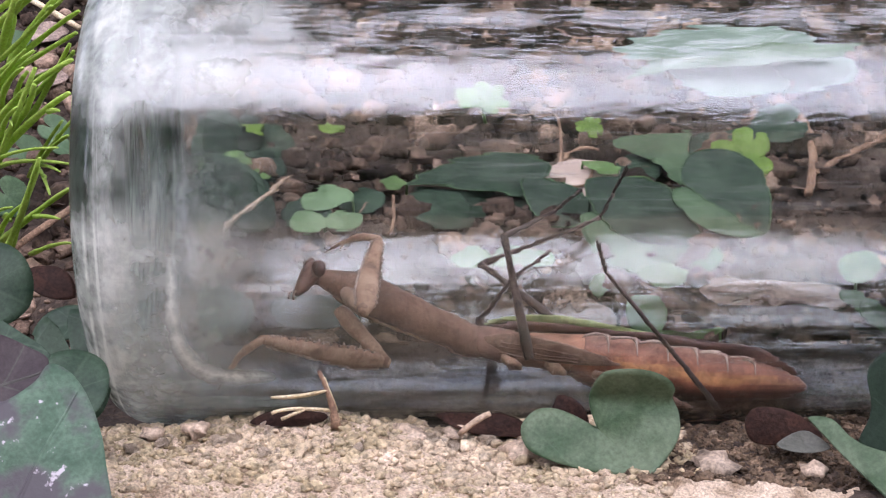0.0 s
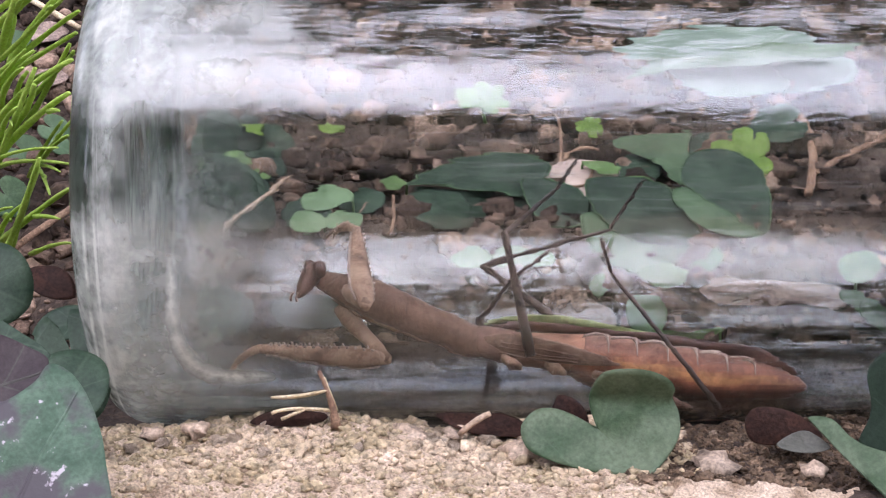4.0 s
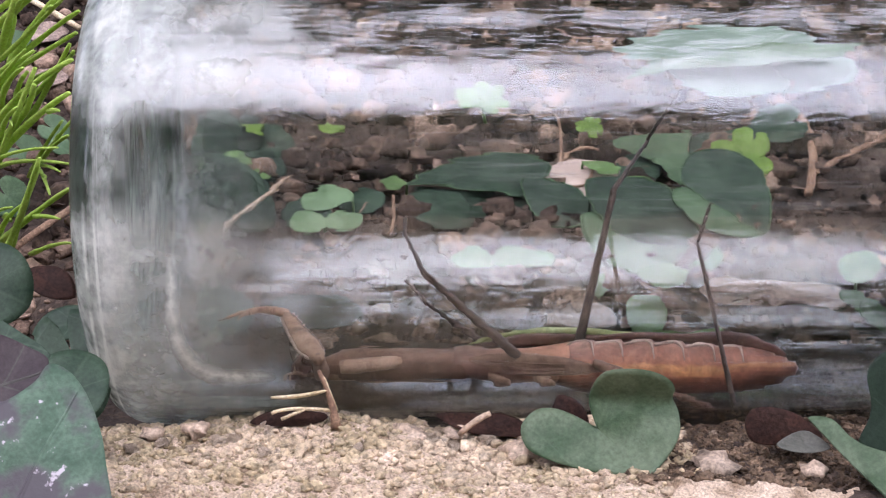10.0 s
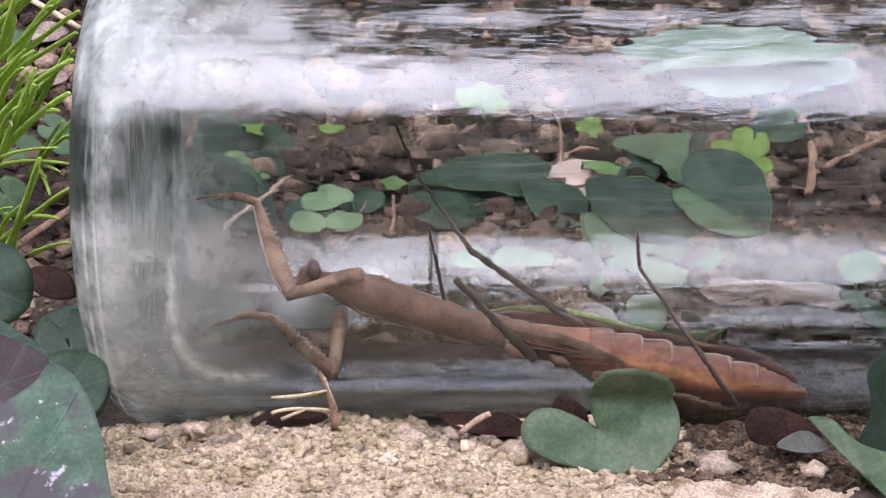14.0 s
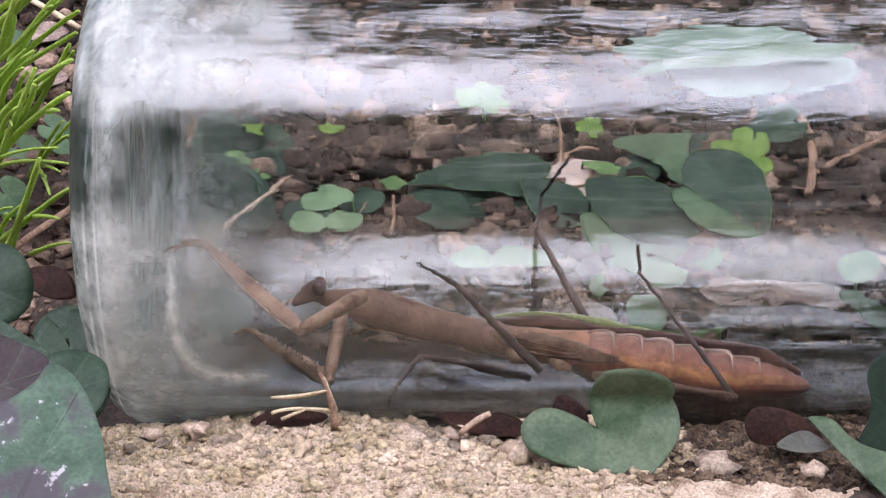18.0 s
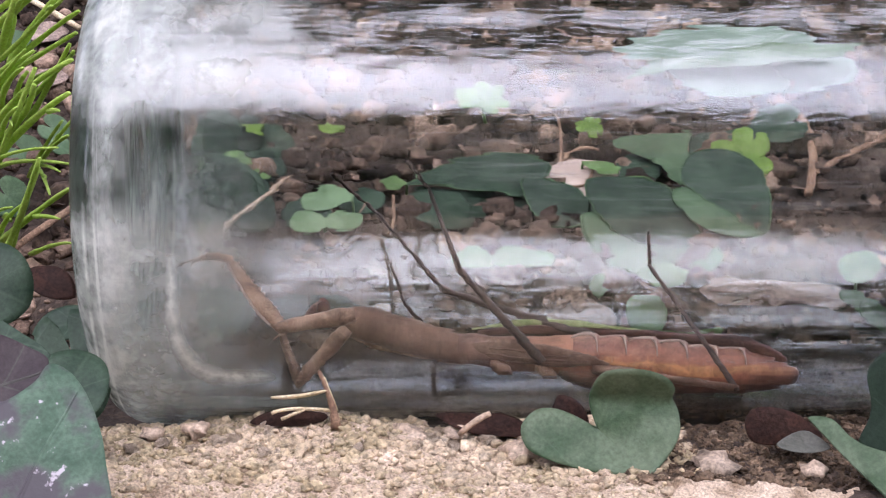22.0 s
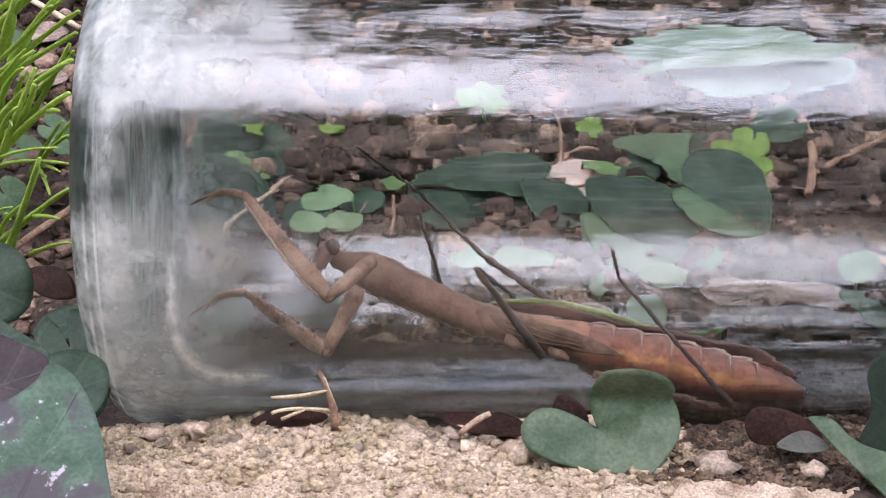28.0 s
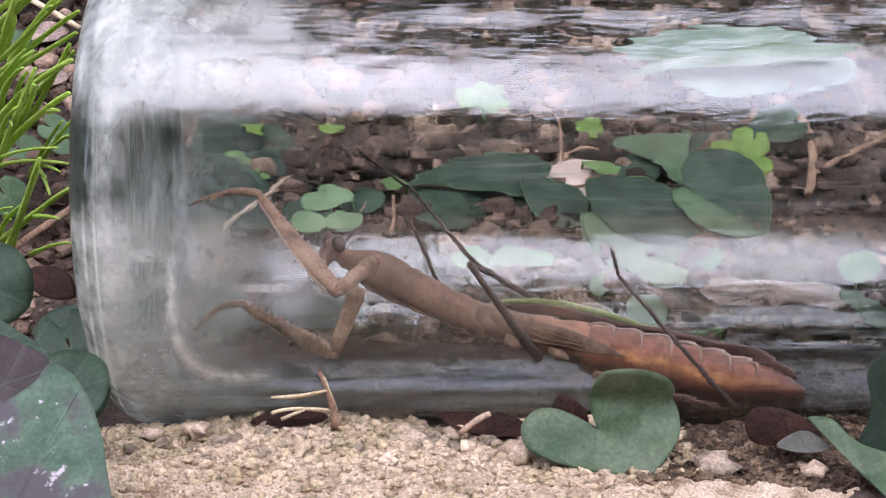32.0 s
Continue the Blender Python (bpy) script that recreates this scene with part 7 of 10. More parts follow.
    walk(PARTS["fore_far_a"], [
        (0, pose(-0.0303, 0.0030, 0.0156, -21, 42, -30)), (2, pose(-0.0303, 0.0030, 0.0156, -21, 42, -30)), (2.5, pose(-0.0303, 0.0030, 0.0156, -22, 41, -32)),
        (3, pose(-0.0303, 0.0030, 0.0156, -23, 39, -33)), (3.5, pose(-0.0303, 0.0030, 0.0158, -23, 40, -32)), (4.5, pose(-0.0303, 0.0030, 0.0161, -21, 40, -30)),
        (5.5, pose(-0.0303, 0.0030, 0.0164, -19, 41, -27)), (6, pose(-0.0303, 0.0030, 0.0166, -18, 41, -25)), (6.5, pose(-0.0298, 0.0030, 0.0151, -8, 39, -10)),
        (7, pose(-0.0298, 0.0030, 0.0146, -9, 44, -12)), (7.5, pose(-0.0293, 0.0030, 0.0146, -56, 35, -84)), (8, pose(-0.0298, 0.0030, 0.0146, -40, 39, -57)),
        (8.5, pose(-0.0298, 0.0030, 0.0151, -54, 32, -82)), (8.75, pose(-0.0303, 0.0030, 0.0102, -37, 18, -43)), (9, pose(-0.0309, 0.0030, 0.0054, -27, 9, -2)),
        (9.5, pose(-0.0309, 0.0030, 0.0049, -27, 1, 0)), (10, pose(-0.0299, 0.0030, 0.0049, -27, -6, 2)), (10.5, pose(-0.0329, 0.0030, 0.0049, -28, -26, 8)),
        (10.6333, pose(-0.0328, 0.0030, 0.0061, -13, -19, -31)), (10.75, pose(-0.0326, 0.0030, 0.0074, -6, -5, -66)),
        (10.8667, pose(-0.0325, 0.0030, 0.0087, -8, 19, -85)), (11, pose(-0.0323, 0.0030, 0.0100, -21, 39, -111)),
        (11.5, pose(-0.0308, 0.0030, 0.0141, 47, 60, -25)), (12, pose(-0.0293, 0.0030, 0.0151, 54, 49, -15)), (12.5, pose(-0.0278, 0.0030, 0.0151, 56, 43, -13)),
        (13, pose(-0.0268, 0.0030, 0.0156, 58, 38, -10)), (13.25, pose(-0.0288, 0.0030, 0.0148, 24, 33, -66)), (13.5, pose(-0.0308, 0.0030, 0.0141, 3, 32, -103)),
        (14, pose(-0.0303, 0.0030, 0.0156, 6, 47, -97)), (14.5, pose(-0.0303, 0.0030, 0.0141, 5, 32, -100)), (15.5, pose(-0.0311, 0.0030, 0.0120, 7, 28, -96)),
        (16.5, pose(-0.0318, 0.0030, 0.0100, 9, 25, -92)), (17, pose(-0.0328, 0.0030, 0.0110, 9, 25, -92)), (17.5, pose(-0.0294, 0.0030, 0.0090, 10, 19, -87)),
        (18, pose(-0.0303, 0.0030, 0.0146, -1, 53, -106)), (18.5, pose(-0.0298, 0.0030, 0.0161, 0, 48, -104)), (18.75, pose(-0.0298, 0.0030, 0.0115, 20, 23, -71)),
        (19, pose(-0.0299, 0.0030, 0.0069, 29, 9, -42)), (19.5, pose(-0.0293, 0.0030, 0.0156, 7, 36, -101)), (20, pose(-0.0318, 0.0030, 0.0120, -14, 51, -132)),
        (20.1333, pose(-0.0323, 0.0030, 0.0105, 13, 28, -91)), (20.25, pose(-0.0328, 0.0030, 0.0090, 19, -2, -67)),
        (20.3667, pose(-0.0334, 0.0030, 0.0074, 13, -16, -32)), (20.5, pose(-0.0339, 0.0030, 0.0059, -1, -24, 7)),
        (20.6333, pose(-0.0339, 0.0030, 0.0074, 14, -23, -28)), (20.75, pose(-0.0338, 0.0030, 0.0090, 25, -15, -61)),
        (21, pose(-0.0338, 0.0030, 0.0120, 27, 10, -102)), (21.5, pose(-0.0288, 0.0030, 0.0161, 30, 29, -92)), (22, pose(-0.0298, 0.0030, 0.0120, -14, 46, -159)),
        (22.5, pose(-0.0293, 0.0030, 0.0100, 36, 31, -85)), (23, pose(-0.0288, 0.0030, 0.0156, 11, 55, -121)), (23.5, pose(-0.0288, 0.0030, 0.0151, 19, 72, -111)),
        (24, pose(-0.0288, 0.0030, 0.0151, 74, 52, -49)), (24.25, pose(-0.0288, 0.0030, 0.0161, 34, 19, -111)),
        (24.3667, pose(-0.0288, 0.0030, 0.0166, 24, 15, -143)), (24.5, pose(-0.0288, 0.0030, 0.0171, 19, 6, -173)),
        (25, pose(-0.0288, 0.0030, 0.0186, 24, 44, -162)), (25.5, pose(-0.0285, 0.0030, 0.0188, 24, 46, -161)), (26.5, pose(-0.0280, 0.0030, 0.0191, 26, 51, -158)),
        (27.5, pose(-0.0275, 0.0030, 0.0195, 29, 56, -155)), (28, pose(-0.0273, 0.0030, 0.0197, 31, 59, -152)), (28.5, pose(-0.0273, 0.0030, 0.0197, 32, 60, -152)),
        (29, pose(-0.0273, 0.0030, 0.0197, 32, 60, -151)), (29.5, pose(-0.0273, 0.0030, 0.0197, 33, 61, -150)), (30, pose(-0.0273, 0.0030, 0.0197, 34, 62, -149)),
        (30.5, pose(-0.0273, 0.0030, 0.0197, 34, 62, -149)), (31, pose(-0.0273, 0.0030, 0.0197, 35, 63, -148)), (31.5, pose(-0.0273, 0.0030, 0.0197, 36, 64, -147)),
        (32, pose(-0.0273, 0.0030, 0.0197, 37, 65, -146)),])
    walk(PARTS["fore_far_b"], [
        (0, pose(-0.0222, -0.0016, 0.0072, 179, -12, -177)), (2, pose(-0.0222, -0.0016, 0.0072, 179, -12, -177)),
        (2.5, pose(-0.0222, -0.0020, 0.0075, 179, -10, -176)), (3, pose(-0.0222, -0.0023, 0.0077, 179, -7, -176)),
        (3.5, pose(-0.0221, -0.0021, 0.0078, 179, -7, -176)), (4.5, pose(-0.0220, -0.0017, 0.0080, 179, -6, -175)),
        (5.5, pose(-0.0218, -0.0012, 0.0083, 179, -6, -175)), (6, pose(-0.0217, -0.0009, 0.0084, 179, -5, -175)),
        (6.5, pose(-0.0203, 0.0013, 0.0072, 179, -4, -175)), (7, pose(-0.0209, 0.0011, 0.0060, -178, -11, 168)),
        (7.5, pose(-0.0282, -0.0071, 0.0074, -171, -3, 116)), (8, pose(-0.0246, -0.0051, 0.0067, -172, -5, 127)),
        (8.5, pose(-0.0283, -0.0075, 0.0084, -172, 0, 121)), (9, pose(-0.0185, 0.0026, 0.0035, -165, 9, 176)), (9.5, pose(-0.0184, 0.0031, 0.0047, -165, 14, 171)),
        (10, pose(-0.0175, 0.0035, 0.0062, -169, 15, 158)), (10.5, pose(-0.0217, 0.0045, 0.0102, -174, 27, 144)), (11, pose(-0.0358, -0.0061, 0.0021, 179, -9, 118)),
        (11.5, pose(-0.0252, 0.0004, 0.0032, 173, -11, 152)), (12, pose(-0.0214, 0.0008, 0.0057, 170, -13, 170)),
        (12.5, pose(-0.0189, 0.0010, 0.0065, 171, -7, 163)), (13, pose(-0.0171, 0.0012, 0.0079, 170, -1, -175)),
        (13.25, pose(-0.0245, -0.0065, 0.0080, 169, 2, 136)), (13.5, pose(-0.0332, -0.0073, 0.0074, 169, 0, 111)),
        (14, pose(-0.0314, -0.0054, 0.0064, 167, -16, 126)), (14.5, pose(-0.0322, -0.0074, 0.0074, 170, 0, 107)),
        (15.5, pose(-0.0322, -0.0079, 0.0061, 170, 4, 115)), (16.5, pose(-0.0322, -0.0083, 0.0047, 171, 6, 126)), (17, pose(-0.0331, -0.0083, 0.0057, 170, -5, 104)),
        (17.5, pose(-0.0288, -0.0088, 0.0048, 169, -6, 116)), (18, pose(-0.0324, -0.0043, 0.0046, 167, -10, 129)),
        (18.5, pose(-0.0319, -0.0052, 0.0069, 170, -7, 114)), (19, pose(-0.0207, -0.0052, 0.0049, 171, 8, 128)),
        (19.5, pose(-0.0313, -0.0070, 0.0083, 170, -11, 110)), (20, pose(-0.0370, -0.0028, 0.0022, 173, -11, 96)),
        (20.2667, pose(-0.0298, 0.0008, 0.0066, 175, 11, 127)), (20.5, pose(-0.0225, 0.0044, 0.0110, -170, 29, 165)),
        (20.75, pose(-0.0280, -0.0076, 0.0122, 172, 17, 120)), (21, pose(-0.0364, -0.0090, 0.0098, 168, 3, 100)),
        (21.5, pose(-0.0292, -0.0079, 0.0100, 170, 3, 136)), (22, pose(-0.0380, -0.0001, 0.0030, 172, -10, 103)),
        (22.5, pose(-0.0284, -0.0076, 0.0035, 171, 3, 127)), (23, pose(-0.0325, -0.0032, 0.0054, 171, -12, 120)),
        (23.5, pose(-0.0302, -0.0006, 0.0032, 167, -16, 137)), (24, pose(-0.0237, -0.0028, 0.0053, 161, -10, 163)),
        (24.25, pose(-0.0331, -0.0080, 0.0120, 170, -16, 126)), (24.5, pose(-0.0411, 0.0015, 0.0157, 177, -30, 109)),
        (25, pose(-0.0373, 0.0002, 0.0100, 166, -31, 131)), (25.5, pose(-0.0367, 0.0002, 0.0098, 165, -29, 132)),
        (26.5, pose(-0.0353, 0.0001, 0.0094, 164, -26, 134)), (27.5, pose(-0.0338, 0.0000, 0.0091, 163, -22, 137)),
        (28, pose(-0.0330, 0.0000, 0.0089, 162, -21, 139)), (28.5, pose(-0.0328, 0.0000, 0.0089, 162, -21, 140)), (29, pose(-0.0327, 0.0000, 0.0088, 161, -20, 141)),
        (29.5, pose(-0.0325, -0.0000, 0.0087, 161, -20, 142)), (30, pose(-0.0324, -0.0000, 0.0086, 161, -19, 143)),
        (30.5, pose(-0.0322, -0.0000, 0.0086, 160, -19, 144)), (31, pose(-0.0320, -0.0000, 0.0085, 160, -19, 145)),
        (31.5, pose(-0.0319, -0.0000, 0.0084, 160, -18, 146)), (32, pose(-0.0317, -0.0000, 0.0084, 159, -18, 147)),])
    walk(PARTS["fore_far_c"], [
        (0, pose(-0.0442, -0.0028, 0.0117, 178, 47, 177)), (2, pose(-0.0442, -0.0028, 0.0117, 178, 47, 177)), (2.5, pose(-0.0443, -0.0035, 0.0112, 170, 45, 166)),
        (3, pose(-0.0444, -0.0040, 0.0106, 164, 42, 158)), (3.5, pose(-0.0444, -0.0038, 0.0106, 164, 43, 158)), (4.5, pose(-0.0443, -0.0035, 0.0105, 163, 43, 157)),
        (5.5, pose(-0.0441, -0.0031, 0.0105, 163, 44, 156)), (6, pose(-0.0441, -0.0028, 0.0105, 163, 44, 155)), (6.5, pose(-0.0426, -0.0006, 0.0087, 155, 55, 146)),
        (7, pose(-0.0425, 0.0055, 0.0104, 162, 46, 157)), (7.26667, pose(-0.0403, 0.0093, 0.0096, 143, 28, 126)), (7.5, pose(-0.0381, 0.0130, 0.0087, 137, 6, 105)),
        (8, pose(-0.0381, 0.0127, 0.0088, 137, 9, 102)), (8.5, pose(-0.0401, 0.0117, 0.0085, 137, 21, 104)), (8.75, pose(-0.0354, 0.0125, 0.0038, 147, 2, 150)),
        (8.83333, pose(-0.0372, 0.0098, 0.0025, 150, -9, 106)), (8.93333, pose(-0.0389, 0.0070, 0.0013, 160, -15, 61)),
        (9, pose(-0.0407, 0.0043, -0.0000, 171, -12, 15)), (9.25, pose(-0.0402, 0.0062, -0.0006, -179, -21, -21)),
        (9.5, pose(-0.0400, 0.0064, -0.0008, -157, -20, -78)), (10, pose(-0.0376, 0.0115, 0.0003, -148, -17, -106)),
        (10.5, pose(-0.0380, 0.0163, 0.0002, -147, -10, -107)), (10.6333, pose(-0.0386, 0.0134, 0.0026, -145, 3, -148)),
        (10.75, pose(-0.0392, 0.0106, 0.0051, -152, 14, 171)), (11, pose(-0.0463, 0.0136, 0.0054, -155, 5, 149)),
        (11.25, pose(-0.0453, 0.0107, 0.0069, -146, 32, 177)), (11.5, pose(-0.0446, 0.0108, 0.0076, -122, 30, -139)),
        (12, pose(-0.0430, 0.0047, 0.0106, -145, 60, -168)), (12.5, pose(-0.0402, 0.0077, 0.0094, -115, 63, -135)),
        (13, pose(-0.0395, -0.0006, 0.0083, -179, 67, 156)), (13.2667, pose(-0.0404, 0.0065, 0.0079, 154, 37, 122)),
        (13.5, pose(-0.0413, 0.0137, 0.0075, 149, 3, 109)), (13.7333, pose(-0.0427, 0.0128, 0.0101, 153, 8, 139)), (14, pose(-0.0441, 0.0120, 0.0126, 159, 10, 169)),
        (14.25, pose(-0.0415, 0.0135, 0.0099, 152, 11, 132)), (14.5, pose(-0.0387, 0.0141, 0.0074, 149, 3, 104)),
        (15.5, pose(-0.0417, 0.0124, 0.0046, 149, -3, 144)), (16.5, pose(-0.0455, 0.0097, 0.0023, 147, -6, 171)),
        (16.7333, pose(-0.0421, 0.0116, 0.0049, 150, -5, 140)), (17, pose(-0.0387, 0.0134, 0.0076, 151, -2, 109)),
        (17.5, pose(-0.0385, 0.0114, 0.0070, 151, 5, 110)), (18, pose(-0.0463, 0.0129, 0.0087, 153, 11, 122)), (18.5, pose(-0.0409, 0.0152, 0.0098, 156, 5, 145)),
        (18.7333, pose(-0.0377, 0.0138, 0.0058, 158, -1, -179)), (19, pose(-0.0344, 0.0123, 0.0018, 156, -6, -143)),
        (19.1333, pose(-0.0347, 0.0123, 0.0045, 158, 0, 177)), (19.25, pose(-0.0350, 0.0124, 0.0073, 156, 6, 136)),
        (19.5, pose(-0.0386, 0.0138, 0.0128, 154, 6, 115)), (20, pose(-0.0392, 0.0191, 0.0066, 148, -22, 148)), (20.25, pose(-0.0380, 0.0111, 0.0049, 148, 13, 151)),
        (20.3667, pose(-0.0398, 0.0104, 0.0025, 153, -1, -161)), (20.5, pose(-0.0415, 0.0096, 0.0000, 147, -14, -112)),
        (20.6333, pose(-0.0402, 0.0103, 0.0028, 154, 0, -164)), (20.75, pose(-0.0388, 0.0110, 0.0055, 147, 13, 144)),
        (21, pose(-0.0402, 0.0131, 0.0087, 141, 5, 106)), (21.5, pose(-0.0453, 0.0078, 0.0089, 146, 11, 138)),
        (21.6667, pose(-0.0445, 0.0124, 0.0082, 149, 2, -178)), (21.8333, pose(-0.0437, 0.0170, 0.0075, 146, -6, -135)),
        (22, pose(-0.0429, 0.0215, 0.0068, 137, -10, -90)), (22.1333, pose(-0.0425, 0.0186, 0.0056, 148, -13, -141)),
        (22.25, pose(-0.0420, 0.0157, 0.0044, 157, -7, 169)), (22.5, pose(-0.0419, 0.0103, 0.0024, 157, -6, 167)),
        (22.75, pose(-0.0420, 0.0128, 0.0061, 162, -8, 131)), (23, pose(-0.0435, 0.0159, 0.0102, 168, -14, 100)),
        (23.5, pose(-0.0459, 0.0142, 0.0095, 169, 15, 149)), (24, pose(-0.0449, 0.0035, 0.0094, -179, 40, 169)),
        (24.25, pose(-0.0459, 0.0093, 0.0184, 168, 11, 139)), (24.5, pose(-0.0475, 0.0200, 0.0269, 167, -22, 141)),
        (25, pose(-0.0499, 0.0149, 0.0215, 170, 19, 171)), (25.5, pose(-0.0498, 0.0149, 0.0207, 170, 19, 170)), (26.5, pose(-0.0494, 0.0146, 0.0192, 169, 21, 169)),
        (27.5, pose(-0.0490, 0.0141, 0.0177, 169, 22, 168)), (28, pose(-0.0489, 0.0138, 0.0170, 169, 22, 167)), (28.5, pose(-0.0490, 0.0136, 0.0167, 168, 23, 165)),
        (29, pose(-0.0491, 0.0133, 0.0165, 167, 24, 164)), (29.5, pose(-0.0492, 0.0131, 0.0163, 166, 24, 162)), (30, pose(-0.0493, 0.0128, 0.0161, 166, 25, 160)),
        (30.5, pose(-0.0494, 0.0125, 0.0159, 165, 26, 159)), (31, pose(-0.0495, 0.0122, 0.0157, 164, 26, 157)), (31.5, pose(-0.0496, 0.0119, 0.0155, 164, 27, 156)),
        (32, pose(-0.0497, 0.0116, 0.0153, 163, 28, 154)),])
    walk(PARTS["mid_near_a"], [
        (0, pose(0.0032, -0.0050, 0.0096, -142, -75, 141)), (1, pose(0.0032, -0.0050, 0.0098, -142, -75, 141)), (2, pose(0.0032, -0.0050, 0.0100, -142, -75, 141)),
        (2.5, pose(0.0032, -0.0050, 0.0100, -145, -74, 144)), (3, pose(0.0032, -0.0050, 0.0100, -147, -73, 146)),
        (3.5, pose(0.0033, -0.0050, 0.0101, -145, -74, 144)), (4.5, pose(0.0035, -0.0050, 0.0102, -141, -75, 140)),
        (5.5, pose(0.0036, -0.0050, 0.0103, -136, -77, 135)), (6, pose(0.0037, -0.0050, 0.0103, -133, -77, 132)),
        (6.5, pose(0.0018, -0.0050, 0.0103, 106, -45, -103)), (7, pose(0.0022, -0.0050, 0.0103, 109, -45, -107)),
        (7.5, pose(0.0022, -0.0050, 0.0103, 113, -54, -113)), (8, pose(0.0008, -0.0050, 0.0093, 117, -29, -119)),
        (8.5, pose(-0.0007, -0.0050, 0.0068, 124, -38, -131)), (9, pose(0.0008, -0.0050, 0.0078, 136, -32, -151)),
        (9.5, pose(0.0003, -0.0050, 0.0073, 137, -31, -154)), (10, pose(0.0008, -0.0050, 0.0098, 158, -41, 172)),
        (10.5, pose(0.0037, -0.0050, 0.0128, -132, -81, 98)), (11, pose(0.0047, -0.0050, 0.0093, 122, -54, -154)),
        (11.5, pose(0.0047, -0.0050, 0.0093, 139, -50, -175)), (12, pose(0.0061, -0.0050, 0.0103, 87, -59, -113)),
        (12.5, pose(0.0052, -0.0050, 0.0093, 87, -48, -112)), (13, pose(0.0042, -0.0050, 0.0103, 105, -46, -137)),
        (13.5, pose(0.0037, -0.0050, 0.0078, 113, -28, -150)), (14, pose(0.0037, -0.0050, 0.0093, 113, -45, -151)),
        (14.5, pose(0.0003, -0.0050, 0.0088, 115, -11, -156)), (15.5, pose(0.0015, -0.0050, 0.0081, 120, -23, -175)),
        (16.5, pose(0.0028, -0.0050, 0.0073, 126, -34, 173)), (17, pose(0.0042, -0.0050, 0.0073, 82, -56, -127)),
        (17.5, pose(0.0042, -0.0050, 0.0073, 81, -49, -125)), (18, pose(0.0047, -0.0050, 0.0073, 110, -47, -165)),
        (18.5, pose(0.0003, -0.0050, 0.0088, 121, -25, 176)), (19, pose(0.0042, -0.0050, 0.0088, 123, -39, 172)),
        (19.5, pose(0.0027, -0.0050, 0.0088, 119, -44, 178)), (20, pose(0.0052, -0.0050, 0.0088, 74, -56, -124)),
        (20.5, pose(0.0032, -0.0050, 0.0128, 129, -48, 170)), (21, pose(0.0066, -0.0050, 0.0098, 135, -59, 162)),
        (21.5, pose(0.0027, -0.0050, 0.0108, 130, -48, 169)), (22, pose(0.0052, -0.0050, 0.0088, 130, -47, 168)),
        (22.5, pose(0.0047, -0.0050, 0.0073, 130, -45, 169)), (23, pose(0.0052, -0.0050, 0.0088, 131, -48, 168)),
        (23.5, pose(0.0052, -0.0050, 0.0083, 129, -44, 169)), (24, pose(0.0047, -0.0050, 0.0088, 128, -40, 172)),
        (24.5, pose(0.0052, -0.0050, 0.0098, 96, -49, -146)), (25, pose(0.0052, -0.0050, 0.0098, 105, -48, -158)),
        (25.5, pose(0.0052, -0.0050, 0.0098, 104, -49, -156)), (26.5, pose(0.0052, -0.0050, 0.0098, 101, -50, -153)),
        (27.5, pose(0.0052, -0.0050, 0.0098, 98, -51, -149)), (28, pose(0.0052, -0.0050, 0.0098, 97, -51, -147)),
        (28.5, pose(0.0051, -0.0050, 0.0098, 98, -51, -149)), (29, pose(0.0050, -0.0050, 0.0097, 99, -52, -150)),
        (29.5, pose(0.0050, -0.0050, 0.0096, 101, -52, -152)), (30, pose(0.0049, -0.0050, 0.0096, 102, -53, -154)),
        (30.5, pose(0.0049, -0.0050, 0.0095, 103, -53, -155)), (31, pose(0.0048, -0.0050, 0.0095, 105, -53, -157)),
        (31.5, pose(0.0047, -0.0050, 0.0094, 106, -54, -159)), (32, pose(0.0047, -0.0050, 0.0093, 108, -54, -162)),])
